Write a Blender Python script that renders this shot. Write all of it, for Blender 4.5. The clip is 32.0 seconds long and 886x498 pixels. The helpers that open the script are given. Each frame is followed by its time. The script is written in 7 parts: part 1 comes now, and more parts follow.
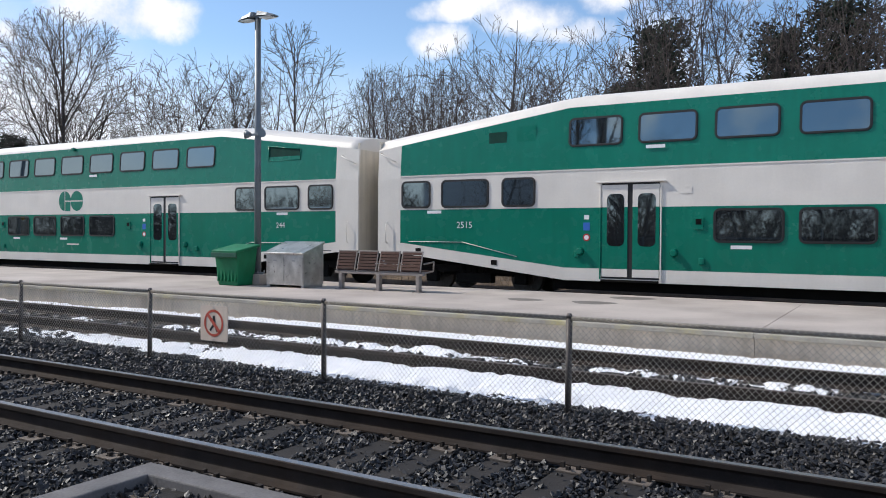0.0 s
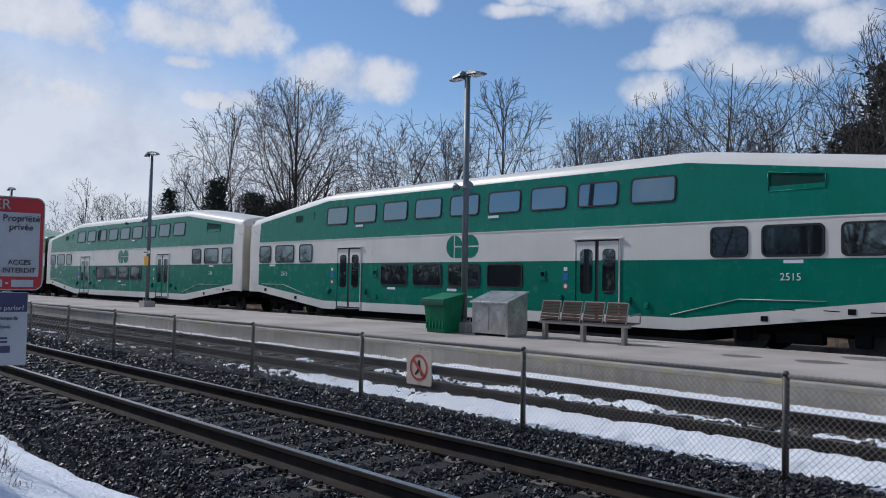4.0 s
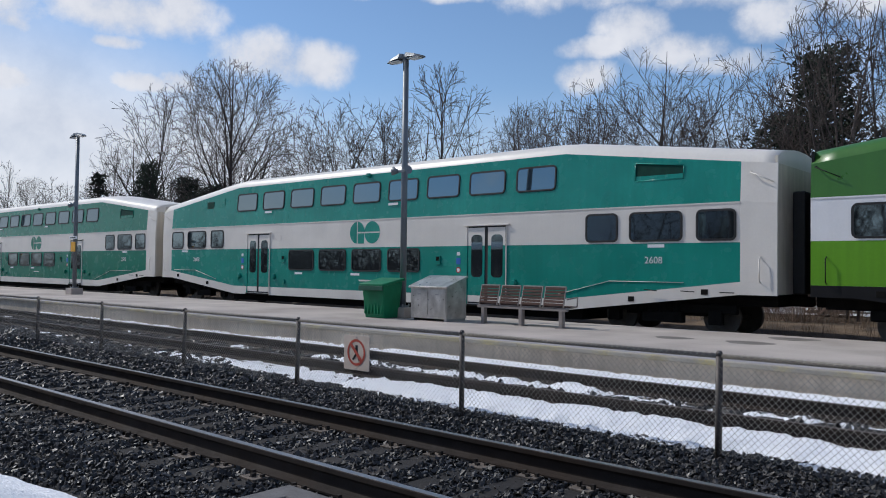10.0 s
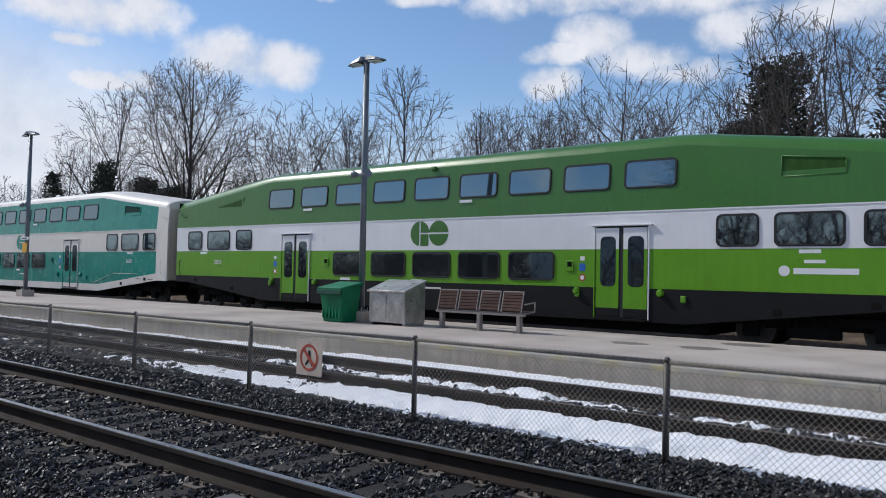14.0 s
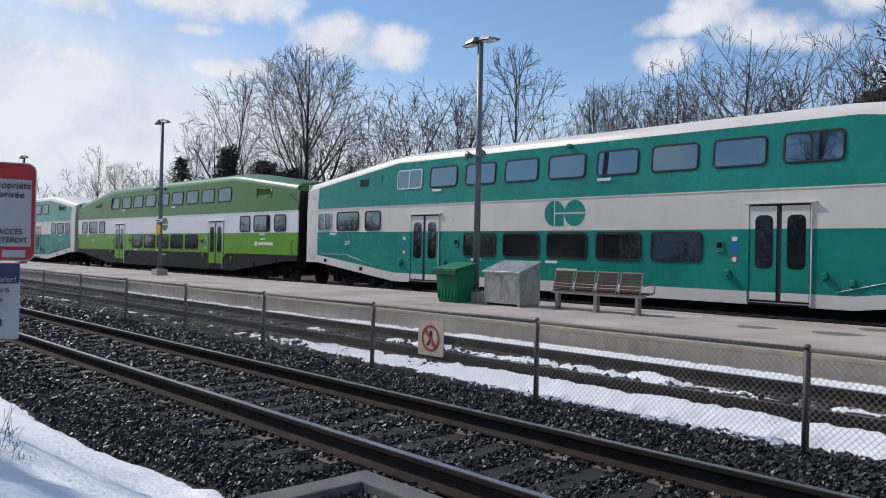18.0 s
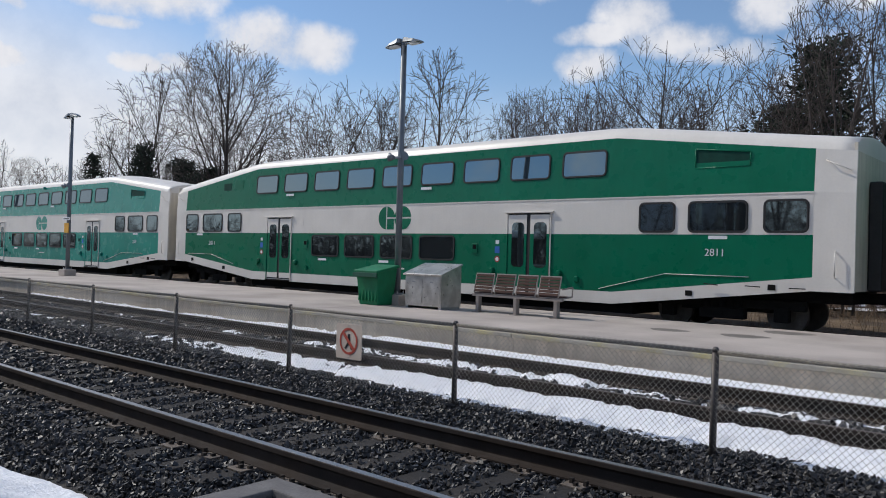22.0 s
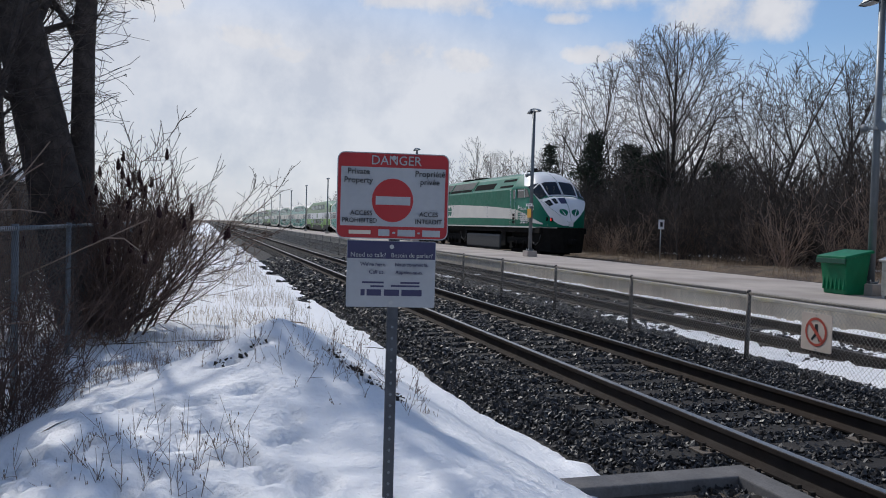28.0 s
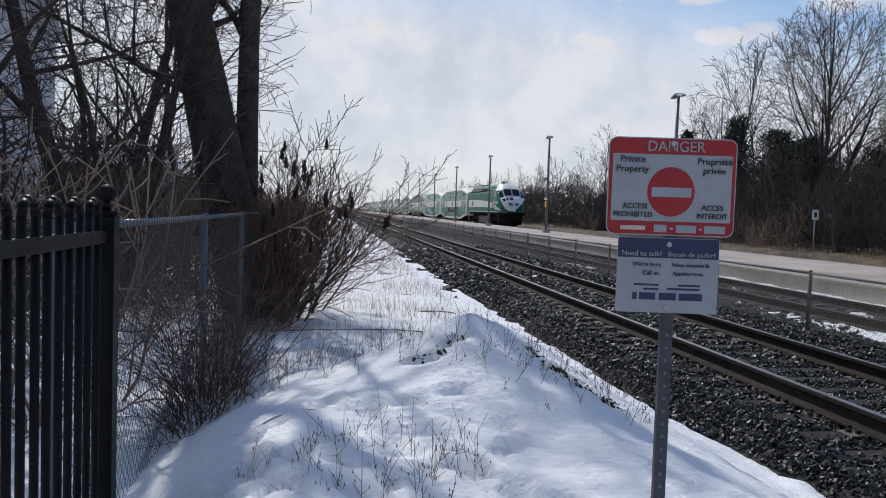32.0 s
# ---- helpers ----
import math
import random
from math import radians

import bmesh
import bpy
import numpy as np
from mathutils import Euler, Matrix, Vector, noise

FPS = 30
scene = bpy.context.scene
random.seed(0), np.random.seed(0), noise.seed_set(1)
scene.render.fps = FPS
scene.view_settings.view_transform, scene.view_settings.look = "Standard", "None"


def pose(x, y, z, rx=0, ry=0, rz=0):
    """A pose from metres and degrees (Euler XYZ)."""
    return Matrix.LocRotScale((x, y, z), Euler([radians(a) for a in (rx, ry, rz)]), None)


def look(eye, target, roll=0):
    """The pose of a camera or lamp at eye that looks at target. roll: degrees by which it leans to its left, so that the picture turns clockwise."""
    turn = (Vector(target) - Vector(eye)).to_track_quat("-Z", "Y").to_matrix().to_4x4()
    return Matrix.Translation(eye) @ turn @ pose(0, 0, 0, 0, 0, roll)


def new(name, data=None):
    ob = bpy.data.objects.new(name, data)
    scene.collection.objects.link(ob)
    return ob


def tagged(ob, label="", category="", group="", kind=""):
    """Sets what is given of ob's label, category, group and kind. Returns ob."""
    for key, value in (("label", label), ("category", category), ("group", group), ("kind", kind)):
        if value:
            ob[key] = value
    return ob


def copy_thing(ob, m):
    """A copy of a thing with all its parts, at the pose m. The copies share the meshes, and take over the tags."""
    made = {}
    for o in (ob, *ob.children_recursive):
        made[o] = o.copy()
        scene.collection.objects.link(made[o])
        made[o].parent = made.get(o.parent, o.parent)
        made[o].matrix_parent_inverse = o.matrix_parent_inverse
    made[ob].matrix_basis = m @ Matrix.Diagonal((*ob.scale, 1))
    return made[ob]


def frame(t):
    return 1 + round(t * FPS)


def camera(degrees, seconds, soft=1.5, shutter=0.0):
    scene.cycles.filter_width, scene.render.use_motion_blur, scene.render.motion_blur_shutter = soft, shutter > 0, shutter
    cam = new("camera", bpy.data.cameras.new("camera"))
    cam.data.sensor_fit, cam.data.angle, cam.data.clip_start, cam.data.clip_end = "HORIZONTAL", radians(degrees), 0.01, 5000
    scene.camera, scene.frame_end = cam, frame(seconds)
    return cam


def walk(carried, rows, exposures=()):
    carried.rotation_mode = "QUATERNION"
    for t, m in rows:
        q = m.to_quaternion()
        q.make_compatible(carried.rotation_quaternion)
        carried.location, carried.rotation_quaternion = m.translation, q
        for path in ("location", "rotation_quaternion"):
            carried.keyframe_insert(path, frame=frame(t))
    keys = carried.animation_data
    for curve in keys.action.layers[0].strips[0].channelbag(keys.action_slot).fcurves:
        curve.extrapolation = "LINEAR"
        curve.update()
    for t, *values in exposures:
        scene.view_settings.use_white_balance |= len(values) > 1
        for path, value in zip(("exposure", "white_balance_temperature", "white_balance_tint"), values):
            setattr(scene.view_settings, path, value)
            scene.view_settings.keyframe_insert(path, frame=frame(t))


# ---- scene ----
cam = camera(58.9, 32.0, soft=1.0)

PATH = [
    (0, (1.601, -3.942, 1.517), (0.57, -2.228, 1.477), 0.3),
    (0.5, (1.596, -4.022, 1.533), (0.351, -2.457, 1.489), 1.1),
    (1, (1.622, -4.015, 1.523), (0.21, -2.599, 1.492), 2.6),
    (1.5, (1.646, -3.959, 1.487), (0.176, -2.604, 1.552), 1.2),
    (2, (1.676, -3.952, 1.497), (0.203, -2.605, 1.623), 1.0),
    (2.5, (1.676, -3.93, 1.497), (0.205, -2.584, 1.656), 0.3),
    (3, (1.681, -3.929, 1.494), (0.211, -2.583, 1.662), 0.1),
    (3.5, (1.685, -3.926, 1.495), (0.242, -2.544, 1.593), 1.3),
    (5.5, (1.699, -3.883, 1.479), (0.279, -2.477, 1.572), -1.1),
    (6, (1.715, -3.897, 1.491), (0.307, -2.48, 1.575), -1.9),
    (6.5, (1.727, -3.884, 1.481), (0.314, -2.471, 1.569), -2.1),
    (7, (1.757, -3.877, 1.477), (0.338, -2.471, 1.565), -2.3),
    (7.5, (1.782, -3.881, 1.479), (0.34, -2.498, 1.571), -2.2),
    (8, (1.794, -3.89, 1.488), (0.374, -2.483, 1.548), -1.3),
    (8.5, (1.78, -3.845, 1.472), (0.33, -2.468, 1.513), 0.5),
    (9, (1.684, -3.833, 1.488), (0.283, -2.408, 1.554), 1.7),
    (9.5, (1.616, -3.84, 1.461), (0.235, -2.396, 1.538), 0.8),
    (10, (1.609, -3.817, 1.461), (0.279, -2.324, 1.512), 0.7),
    (10.5, (1.625, -3.794, 1.477), (0.321, -2.279, 1.527), 1.2),
    (11, (1.64, -3.778, 1.47), (0.328, -2.269, 1.508), 0.4),
    (11.5, (1.658, -3.755, 1.47), (0.37, -2.225, 1.483), -0.6),
    (12, (1.672, -3.753, 1.474), (0.376, -2.23, 1.487), -1.3),
    (12.5, (1.676, -3.754, 1.474), (0.378, -2.233, 1.515), -0.5),
    (13, (1.684, -3.75, 1.468), (0.384, -2.231, 1.538), 0.1),
    (13.5, (1.683, -3.724, 1.469), (0.41, -2.183, 1.542), 0.1),
    (14, (1.671, -3.719, 1.477), (0.412, -2.167, 1.539), 1.1),
    (14.5, (1.608, -3.673, 1.48), (0.36, -2.111, 1.538), 1.6),
    (16.5, (1.632, -3.704, 1.497), (0.455, -2.087, 1.528), 1.4),
    (17, (1.6, -3.749, 1.504), (0.332, -2.203, 1.529), 1.1),
    (17.5, (1.58, -3.778, 1.5), (0.202, -2.329, 1.53), 0.8),
    (18, (1.56, -3.804, 1.501), (0.098, -2.439, 1.506), 1.1),
    (18.5, (1.561, -3.825, 1.497), (0.09, -2.471, 1.496), 1.5),
    (19, (1.567, -3.81, 1.5), (0.125, -2.424, 1.505), 0.6),
    (19.5, (1.558, -3.762, 1.508), (0.133, -2.358, 1.51), 0.4),
    (20, (1.562, -3.763, 1.492), (0.155, -2.342, 1.491), 1.0),
    (20.5, (1.56, -3.743, 1.489), (0.161, -2.313, 1.484), 1.1),
    (21, (1.555, -3.745, 1.485), (0.194, -2.28, 1.486), 1.4),
    (21.5, (1.545, -3.735, 1.487), (0.208, -2.247, 1.508), 1.6),
    (22, (1.541, -3.722, 1.5), (0.219, -2.221, 1.516), 1.6),
    (22.5, (1.559, -3.732, 1.492), (0.247, -2.223, 1.512), 1.6),
    (23, (1.555, -3.728, 1.485), (0.261, -2.204, 1.488), 2.0),
    (23.5, (1.553, -3.702, 1.474), (0.298, -2.145, 1.475), 2.2),
    (24, (1.545, -3.705, 1.479), (0.303, -2.137, 1.471), 2.1),
    (24.5, (1.552, -3.692, 1.487), (0.326, -2.112, 1.483), 1.3),
    (25, (1.528, -3.742, 1.511), (0.259, -2.196, 1.509), 1.5),
    (25.5, (1.544, -3.777, 1.506), (0.088, -2.406, 1.506), 1.0),
    (26, (1.561, -3.812, 1.494), (-0.06, -2.64, 1.478), 0.9),
    (26.5, (1.562, -3.842, 1.5), (-0.177, -2.853, 1.491), 1.8),
    (28.5, (1.57, -3.924, 1.494), (-0.359, -3.399, 1.432), 2.1),
    (29, (1.558, -3.966, 1.497), (-0.37, -3.437, 1.451), 3.7),
    (29.5, (1.48, -4.077, 1.498), (-0.451, -3.564, 1.406), 1.6),
    (30, (1.314, -4.142, 1.483), (-0.634, -3.694, 1.406), 3.2),
    (30.5, (1.181, -4.205, 1.503), (-0.776, -3.805, 1.415), 3.5),
    (31, (1.142, -4.288, 1.5), (-0.825, -3.943, 1.382), 3.1),
    (31.5, (1.126, -4.337, 1.499), (-0.847, -4.026, 1.405), 2.5),
    (32, (1.138, -4.352, 1.499), (-0.84, -4.072, 1.402), 1.9),
]
EXPOSURES = [(0, 0.03, 6450, 10), (1, -0.2, 6300, 10), (2, -0.64, 5950, 10), (6, -0.64, 5980, 10), (8, -0.66, 6000, 10), (10, -0.5, 6150, 10), (11, -0.38, 6300, 10), (14, -0.40, 6200, 10),
             (16, -0.36, 6300, 10), (20, -0.42, 6350, 10), (22, -0.42, 6400, 10), (25, -0.22, 6550, 10), (26, -0.3, 6350, 10), (28.5, -0.62, 6300, 10), (32, -0.52, 6350, 10)]
walk(cam, [(t, look(eye, target, roll)) for t, eye, target, roll in PATH], EXPOSURES)

# ---- world, sun ----
SUN_WAY = Vector((-0.69, -0.20, 0.66)).normalized()


def make_world():
    w = bpy.data.worlds.new("sky")
    scene.world = w
    w.use_nodes = True
    nt = w.node_tree
    nt.nodes.clear()
    N, L = nt.nodes.new, nt.links.new
    out, bg = N("ShaderNodeOutputWorld"), N("ShaderNodeBackground")
    sky = N("ShaderNodeTexSky")
    sky.sky_type, sky.sun_disc = "NISHITA", False
    sky.sun_elevation = math.asin(SUN_WAY.z)
    sky.sun_rotation = math.atan2(SUN_WAY.x, SUN_WAY.y)
    sky.air_density, sky.dust_density, sky.ozone_density = 1.0, 0.15, 3.4
    co = N("ShaderNodeTexCoord")
    sep = N("ShaderNodeSeparateXYZ")
    L(co.outputs["Generated"], sep.inputs[0])

    def maths(op, a, b=None, clamp=False):
        n = N("ShaderNodeMath")
        n.operation, n.use_clamp = op, clamp
        for i, v in enumerate((a, b)):
            if v is None:
                continue
            if isinstance(v, (int, float)):
                n.inputs[i].default_value = v
            else:
                L(v, n.inputs[i])
        return n.outputs[0]

    up = maths("MAXIMUM", sep.outputs[2], 0.0)
    den = maths("ADD", up, 0.22)
    flat = N("ShaderNodeCombineXYZ")
    L(maths("DIVIDE", sep.outputs[0], den), flat.inputs[0])
    L(maths("DIVIDE", sep.outputs[1], den), flat.inputs[1])

    def cloud(scale, detail, lo, hi, shift):
        m = N("ShaderNodeMapping")
        m.inputs["Location"].default_value = shift
        m.inputs["Scale"].default_value = (1.0, 1.0, 1.0)
        L(flat.outputs[0], m.inputs[0])
        n = N("ShaderNodeTexNoise")
        n.inputs["Scale"].default_value, n.inputs["Detail"].default_value, n.inputs["Roughness"].default_value = scale, detail, 0.52
        L(m.outputs[0], n.inputs["Vector"])
        r = N("ShaderNodeMapRange")
        r.interpolation_type = "SMOOTHSTEP"
        r.inputs[1].default_value, r.inputs[2].default_value = lo, hi
        L(n.outputs[0], r.inputs[0])
        return r.outputs[0], n.outputs[0]

    big, raw = cloud(1.5, 9.0, 0.50, 0.62, CLOUD_SHIFT)
    # single cumulus heaps: azimuth and height in degrees, half width, half height
    heaps = None
    wn = N("ShaderNodeTexNoise")
    wn.inputs["Scale"].default_value, wn.inputs["Detail"].default_value = 5.0, 6.0
    L(co.outputs["Generated"], wn.inputs["Vector"])
    wc, ws, wa = N("ShaderNodeVectorMath"), N("ShaderNodeVectorMath"), N("ShaderNodeVectorMath")
    wc.operation, ws.operation, wa.operation = "SUBTRACT", "SCALE", "ADD"
    L(wn.outputs["Color"], wc.inputs[0])
    wc.inputs[1].default_value = (0.5, 0.5, 0.5)
    L(wc.outputs[0], ws.inputs[0])
    ws.inputs["Scale"].default_value = 0.075
    L(co.outputs["Generated"], wa.inputs[0])
    L(ws.outputs[0], wa.inputs[1])
    warped = wa.outputs[0]
    for az, el, wid, high in CLOUDS:
        a, e = radians(az), radians(el)
        d = Vector((-math.sin(a) * math.cos(e), math.cos(a) * math.cos(e), math.sin(e)))
        side = Vector((math.cos(a), math.sin(a), 0))
        top = d.cross(side) * -1
        terms = []
        for axis, half in ((side, wid * 1.22), (top, high * 1.3)):
            dot = N("ShaderNodeVectorMath")
            dot.operation = "DOT_PRODUCT"
            L(warped, dot.inputs[0])
            dot.inputs[1].default_value = axis
            off = maths("SUBTRACT", dot.outputs["Value"], axis.dot(d))
            q = maths("DIVIDE", off, math.tan(radians(half)))
            terms.append(maths("MULTIPLY", q, q))
        ahead = N("ShaderNodeVectorMath")
        ahead.operation = "DOT_PRODUCT"
        L(co.outputs["Generated"], ahead.inputs[0])
        ahead.inputs[1].default_value = d
        far = maths("SUBTRACT", 1.0, maths("ADD", *terms))
        far = maths("MULTIPLY", far, maths("GREATER_THAN", ahead.outputs["Value"], 0.2))
        heaps = far if heaps is None else maths("MAXIMUM", heaps, far)
    fn = N("ShaderNodeTexNoise")
    fn.inputs["Scale"].default_value, fn.inputs["Detail"].default_value, fn.inputs["Roughness"].default_value = 13.0, 8.0, 0.6
    L(co.outputs["Generated"], fn.inputs["Vector"])
    lump = maths("ADD", heaps, maths("MULTIPLY", maths("SUBTRACT", fn.outputs[0], 0.50), 3.2))
    r = N("ShaderNodeMapRange")
    r.interpolation_type = "SMOOTHSTEP"
    r.inputs[1].default_value, r.inputs[2].default_value = -0.3, 1.05
    L(lump, r.inputs[0])
    # thin haze low over the ground, thicker towards the sun
    low = N("ShaderNodeMapRange")
    low.interpolation_type = "SMOOTHSTEP"
    low.inputs[1].default_value, low.inputs[2].default_value = 0.235, 0.04
    sunward = N("ShaderNodeVectorMath")
    sunward.operation = "DOT_PRODUCT"
    L(co.outputs["Generated"], sunward.inputs[0])
    sunward.inputs[1].default_value = Vector((-1, -0.05, 0)).normalized()
    tilt = maths("SUBTRACT", sep.outputs[2], maths("MULTIPLY", maths("SUBTRACT", sunward.outputs["Value"], 0.70, True), 0.60))
    L(tilt, low.inputs[0])
    haze = maths("MULTIPLY", low.outputs[0], 0.92)
    rise = N("ShaderNodeMapRange")
    rise.interpolation_type = "SMOOTHSTEP"
    rise.inputs[1].default_value, rise.inputs[2].default_value = 0.36, 0.60
    L(sep.outputs[2], rise.inputs[0])
    above = maths("MULTIPLY", big, rise.outputs[0])
    mask = maths("MAXIMUM", maths("MAXIMUM", r.outputs[0], haze), maths("MULTIPLY", above, 0.4), True)
    tint = N("ShaderNodeValToRGB")
    tint.color_ramp.elements[0].position, tint.color_ramp.elements[1].position = 0.35, 0.62
    tint.color_ramp.elements[0].color, tint.color_ramp.elements[1].color = (*CLOUD_SHADE, 1), (*CLOUD_LIGHT, 1)
    L(fn.outputs[0], tint.inputs[0])
    scale = N("ShaderNodeVectorMath")
    scale.operation = "SCALE"
    L(sky.outputs[0], scale.inputs[0])
    scale.inputs["Scale"].default_value = SKY_STRENGTH
    mix = N("ShaderNodeMix")
    mix.data_type = "RGBA"
    L(mask, mix.inputs["Factor"])
    L(scale.outputs[0], mix.inputs[6])
    L(tint.outputs[0], mix.inputs[7])
    L(mix.outputs[2], bg.inputs["Color"])
    bg.inputs["Strength"].default_value = 1.0
    L(bg.outputs[0], out.inputs[0])


SKY_STRENGTH = 0.165
CLOUD_LIGHT, CLOUD_SHADE = (1.10, 1.10, 1.14), (0.86, 0.89, 0.98)
CLOUD_SHIFT = (0.3, 0.9, 0.0)
CLOUDS = [
    (75.7, 16.0, 2.5, 1.3), (73.0, 16.0, 3.6, 1.9), (71.2, 15.0, 1.4, 0.7), (63.5, 19.1, 3.1, 1.9), (64.6, 16.8, 4.5, 1.5), (61.4, 17.4, 1.7, 1.6), (64.9, 14.8, 1.7, 0.5),
    (54.4, 14.7, 4.5, 1.5), (51.1, 14.8, 2.8, 1.4), (60.9, 12.6, 1.9, 0.8), (48.2, 20.3, 1.5, 0.9), (51.6, 21.4, 1.7, 0.6), (41.1, 19.6, 2.3, 0.5), (40.8, 20.5, 1.0, 0.5),
    (32.5, 20.8, 6.6, 0.9), (26.7, 19.5, 7.8, 1.3), (21.4, 19.0, 6.2, 1.4), (19.1, 16.6, 2.5, 1.2), (28.3, 16.4, 2.5, 1.4), (31.0, 15.6, 2.1, 0.7), (25.4, 15.0, 3.3, 1.1),
    (22.6, 14.0, 2.5, 0.7), (32.0, 13.5, 1.5, 1.1), (20.9, 14.1, 1.7, 0.9), (76.8, 15.4, 3.6, 0.9), (82.4, 12.3, 2.0, 1.0), (77.4, 11.8, 3.3, 1.2), (72.0, 11.7, 2.9, 0.8),
    (87.2, 12.7, 2.5, 0.9), (84.7, 11.9, 2.5, 0.7), (62.6, 12.2, 2.4, 0.7), (13.5, 17.2, 3.7, 1.0), (8.0, 18.0, 6.0, 2.4), (-8.0, 16.0, 8.0, 3.0), (88.0, 17.5, 7.0, 1.6), (100.0, 15.0, 9.0, 4.0),
]
make_world()

sun = new("sun", bpy.data.lights.new("sun", "SUN"))
sun.data.energy, sun.data.angle, sun.data.color = 4.0, radians(0.5), (1.0, 0.94, 0.85)
sun.matrix_world = look(SUN_WAY * 50, (0, 0, 0))


# ---- materials ----
def mat(name, color, rough=0.6, metal=0.0, var=0.12, scale=6.0, fine=60.0, bump=0.0, bump_scale=80.0, second=None, amount=0.5,
        patch=1.2, streak=0.0, coat=0.0, emit=None, per_object=0.0, per_island=0.0, rough_var=0.1, coords="Object", spec=0.5):
    """A surface with colour variation at two scales, optional second colour in patches, fine relief and gloss variation."""
    m = bpy.data.materials.new(name)
    m.use_nodes = True
    nt = m.node_tree
    N, L = nt.nodes.new, nt.links.new
    b = nt.nodes["Principled BSDF"]
    co = N("ShaderNodeTexCoord")
    vec = N("ShaderNodeNewGeometry").outputs["Position"] if coords == "Position" else co.outputs[coords]

    def noise_at(s, detail=5.0, stretch=None):
        n = N("ShaderNodeTexNoise")
        n.inputs["Scale"].default_value, n.inputs["Detail"].default_value = s, detail
        if stretch:
            mp = N("ShaderNodeMapping")
            mp.inputs["Scale"].default_value = stretch
            L(vec, mp.inputs[0])
            L(mp.outputs[0], n.inputs["Vector"])
        else:
            L(vec, n.inputs["Vector"])
        return n.outputs[0]

    def mixed(fac, a, c):
        n = N("ShaderNodeMix")
        n.data_type = "RGBA"
        for sock, v in ((n.inputs["Factor"], fac), (n.inputs[6], a), (n.inputs[7], c)):
            if isinstance(v, (int, float)):
                sock.default_value = v
            elif isinstance(v, (tuple, list)):
                sock.default_value = (*v[:3], 1)
            else:
                L(v, sock)
        return n.outputs[2]

    def ramp(v, lo, hi, a=0.0, c=1.0):
        n = N("ShaderNodeMapRange")
        n.inputs[1].default_value, n.inputs[2].default_value, n.inputs[3].default_value, n.inputs[4].default_value = lo, hi, a, c
        L(v, n.inputs[0])
        return n.outputs[0]

    col = color
    if second:
        col = mixed(ramp(noise_at(patch, 6.0), 0.5 - 0.25 * (1 - amount) + (0.5 - amount) * 0.5, 0.62 + (0.5 - amount) * 0.5), color, second)
    tone = ramp(noise_at(scale), 0.25, 0.75, 1 - var, 1 + var)
    tone2 = ramp(noise_at(fine, 3.0), 0.2, 0.8, 1 - var * 0.7, 1 + var * 0.7)
    mul = N("ShaderNodeMath")
    mul.operation = "MULTIPLY"
    L(tone, mul.inputs[0])
    L(tone2, mul.inputs[1])
    last = mul.outputs[0]
    for on, src in ((per_object, ("ShaderNodeObjectInfo", "Random")), (per_island, ("ShaderNodeNewGeometry", "Random Per Island"))):
        if on:
            n = N(src[0])
            k = N("ShaderNodeMath")
            k.operation = "MULTIPLY"
            L(last, k.inputs[0])
            L(ramp(n.outputs[src[1]], 0, 1, 1 - on, 1 + on), k.inputs[1])
            last = k.outputs[0]
    if streak:
        k = N("ShaderNodeMath")
        k.operation = "MULTIPLY"
        L(last, k.inputs[0])
        L(ramp(noise_at(1.0, 4.0, (9.0, 9.0, 0.5)), 0.35, 0.75, 1.0, 1 - streak), k.inputs[1])
        last = k.outputs[0]
    sc = N("ShaderNodeVectorMath")
    sc.operation = "SCALE"
    if isinstance(col, (tuple, list)):
        sc.inputs[0].default_value = col[:3]
    else:
        L(col, sc.inputs[0])
    L(last, sc.inputs["Scale"])
    L(sc.outputs[0], b.inputs["Base Color"])
    L(ramp(noise_at(scale * 2.3), 0.2, 0.8, max(0.0, rough - rough_var), min(1.0, rough + rough_var)), b.inputs["Roughness"])
    b.inputs["Metallic"].default_value = metal
    b.inputs["Specular IOR Level"].default_value = spec
    b.inputs["Coat Weight"].default_value = coat
    if bump:
        bn = N("ShaderNodeBump")
        bn.inputs["Strength"].default_value, bn.inputs["Distance"].default_value = 1.0, bump
        L(noise_at(bump_scale, 6.0), bn.inputs["Height"])
        L(bn.outputs[0], b.inputs["Normal"])
    if emit:
        b.inputs["Emission Color"].default_value, b.inputs["Emission Strength"].default_value = (*emit[:3], 1), emit[3]
    return m


M = {}
M["steel_rail"] = mat("rail_steel", (0.032, 0.027, 0.025), 0.8, 0.0, 0.25, 5, 90, 0.001, 120, second=(0.035, 0.026, 0.021), amount=0.4, spec=0.12)
M["rail_top"] = mat("rail_running_top", (0.38, 0.35, 0.325), 0.34, 0.9, 0.12, 3, 50, rough_var=0.08)
M["rail_dull"] = mat("rail_dull_top", (0.10, 0.075, 0.06), 0.5, 0.6, 0.2, 3, 50)
M["tie"] = mat("old_timber_tie", (0.014, 0.012, 0.011), 0.9, 0, 0.4, 4, 70, 0.006, 40, second=(0.026, 0.021, 0.018), amount=0.3, per_object=0.3)
M["plate"] = mat("tie_plate_iron", (0.15, 0.125, 0.105), 0.75, 0.2, 0.25, 9, 80, 0.001, 90)
M["spike"] = mat("spike_iron", (0.03, 0.024, 0.02), 0.8, 0.3, 0.2)
M["stone"] = mat("ballast_stone", (0.0205, 0.0205, 0.0225), 0.5, 0, 0.25, 12, 90, 0.002, 90, second=(0.036, 0.032, 0.030), amount=0.3, patch=1.5, per_island=0.8, rough_var=0.15)
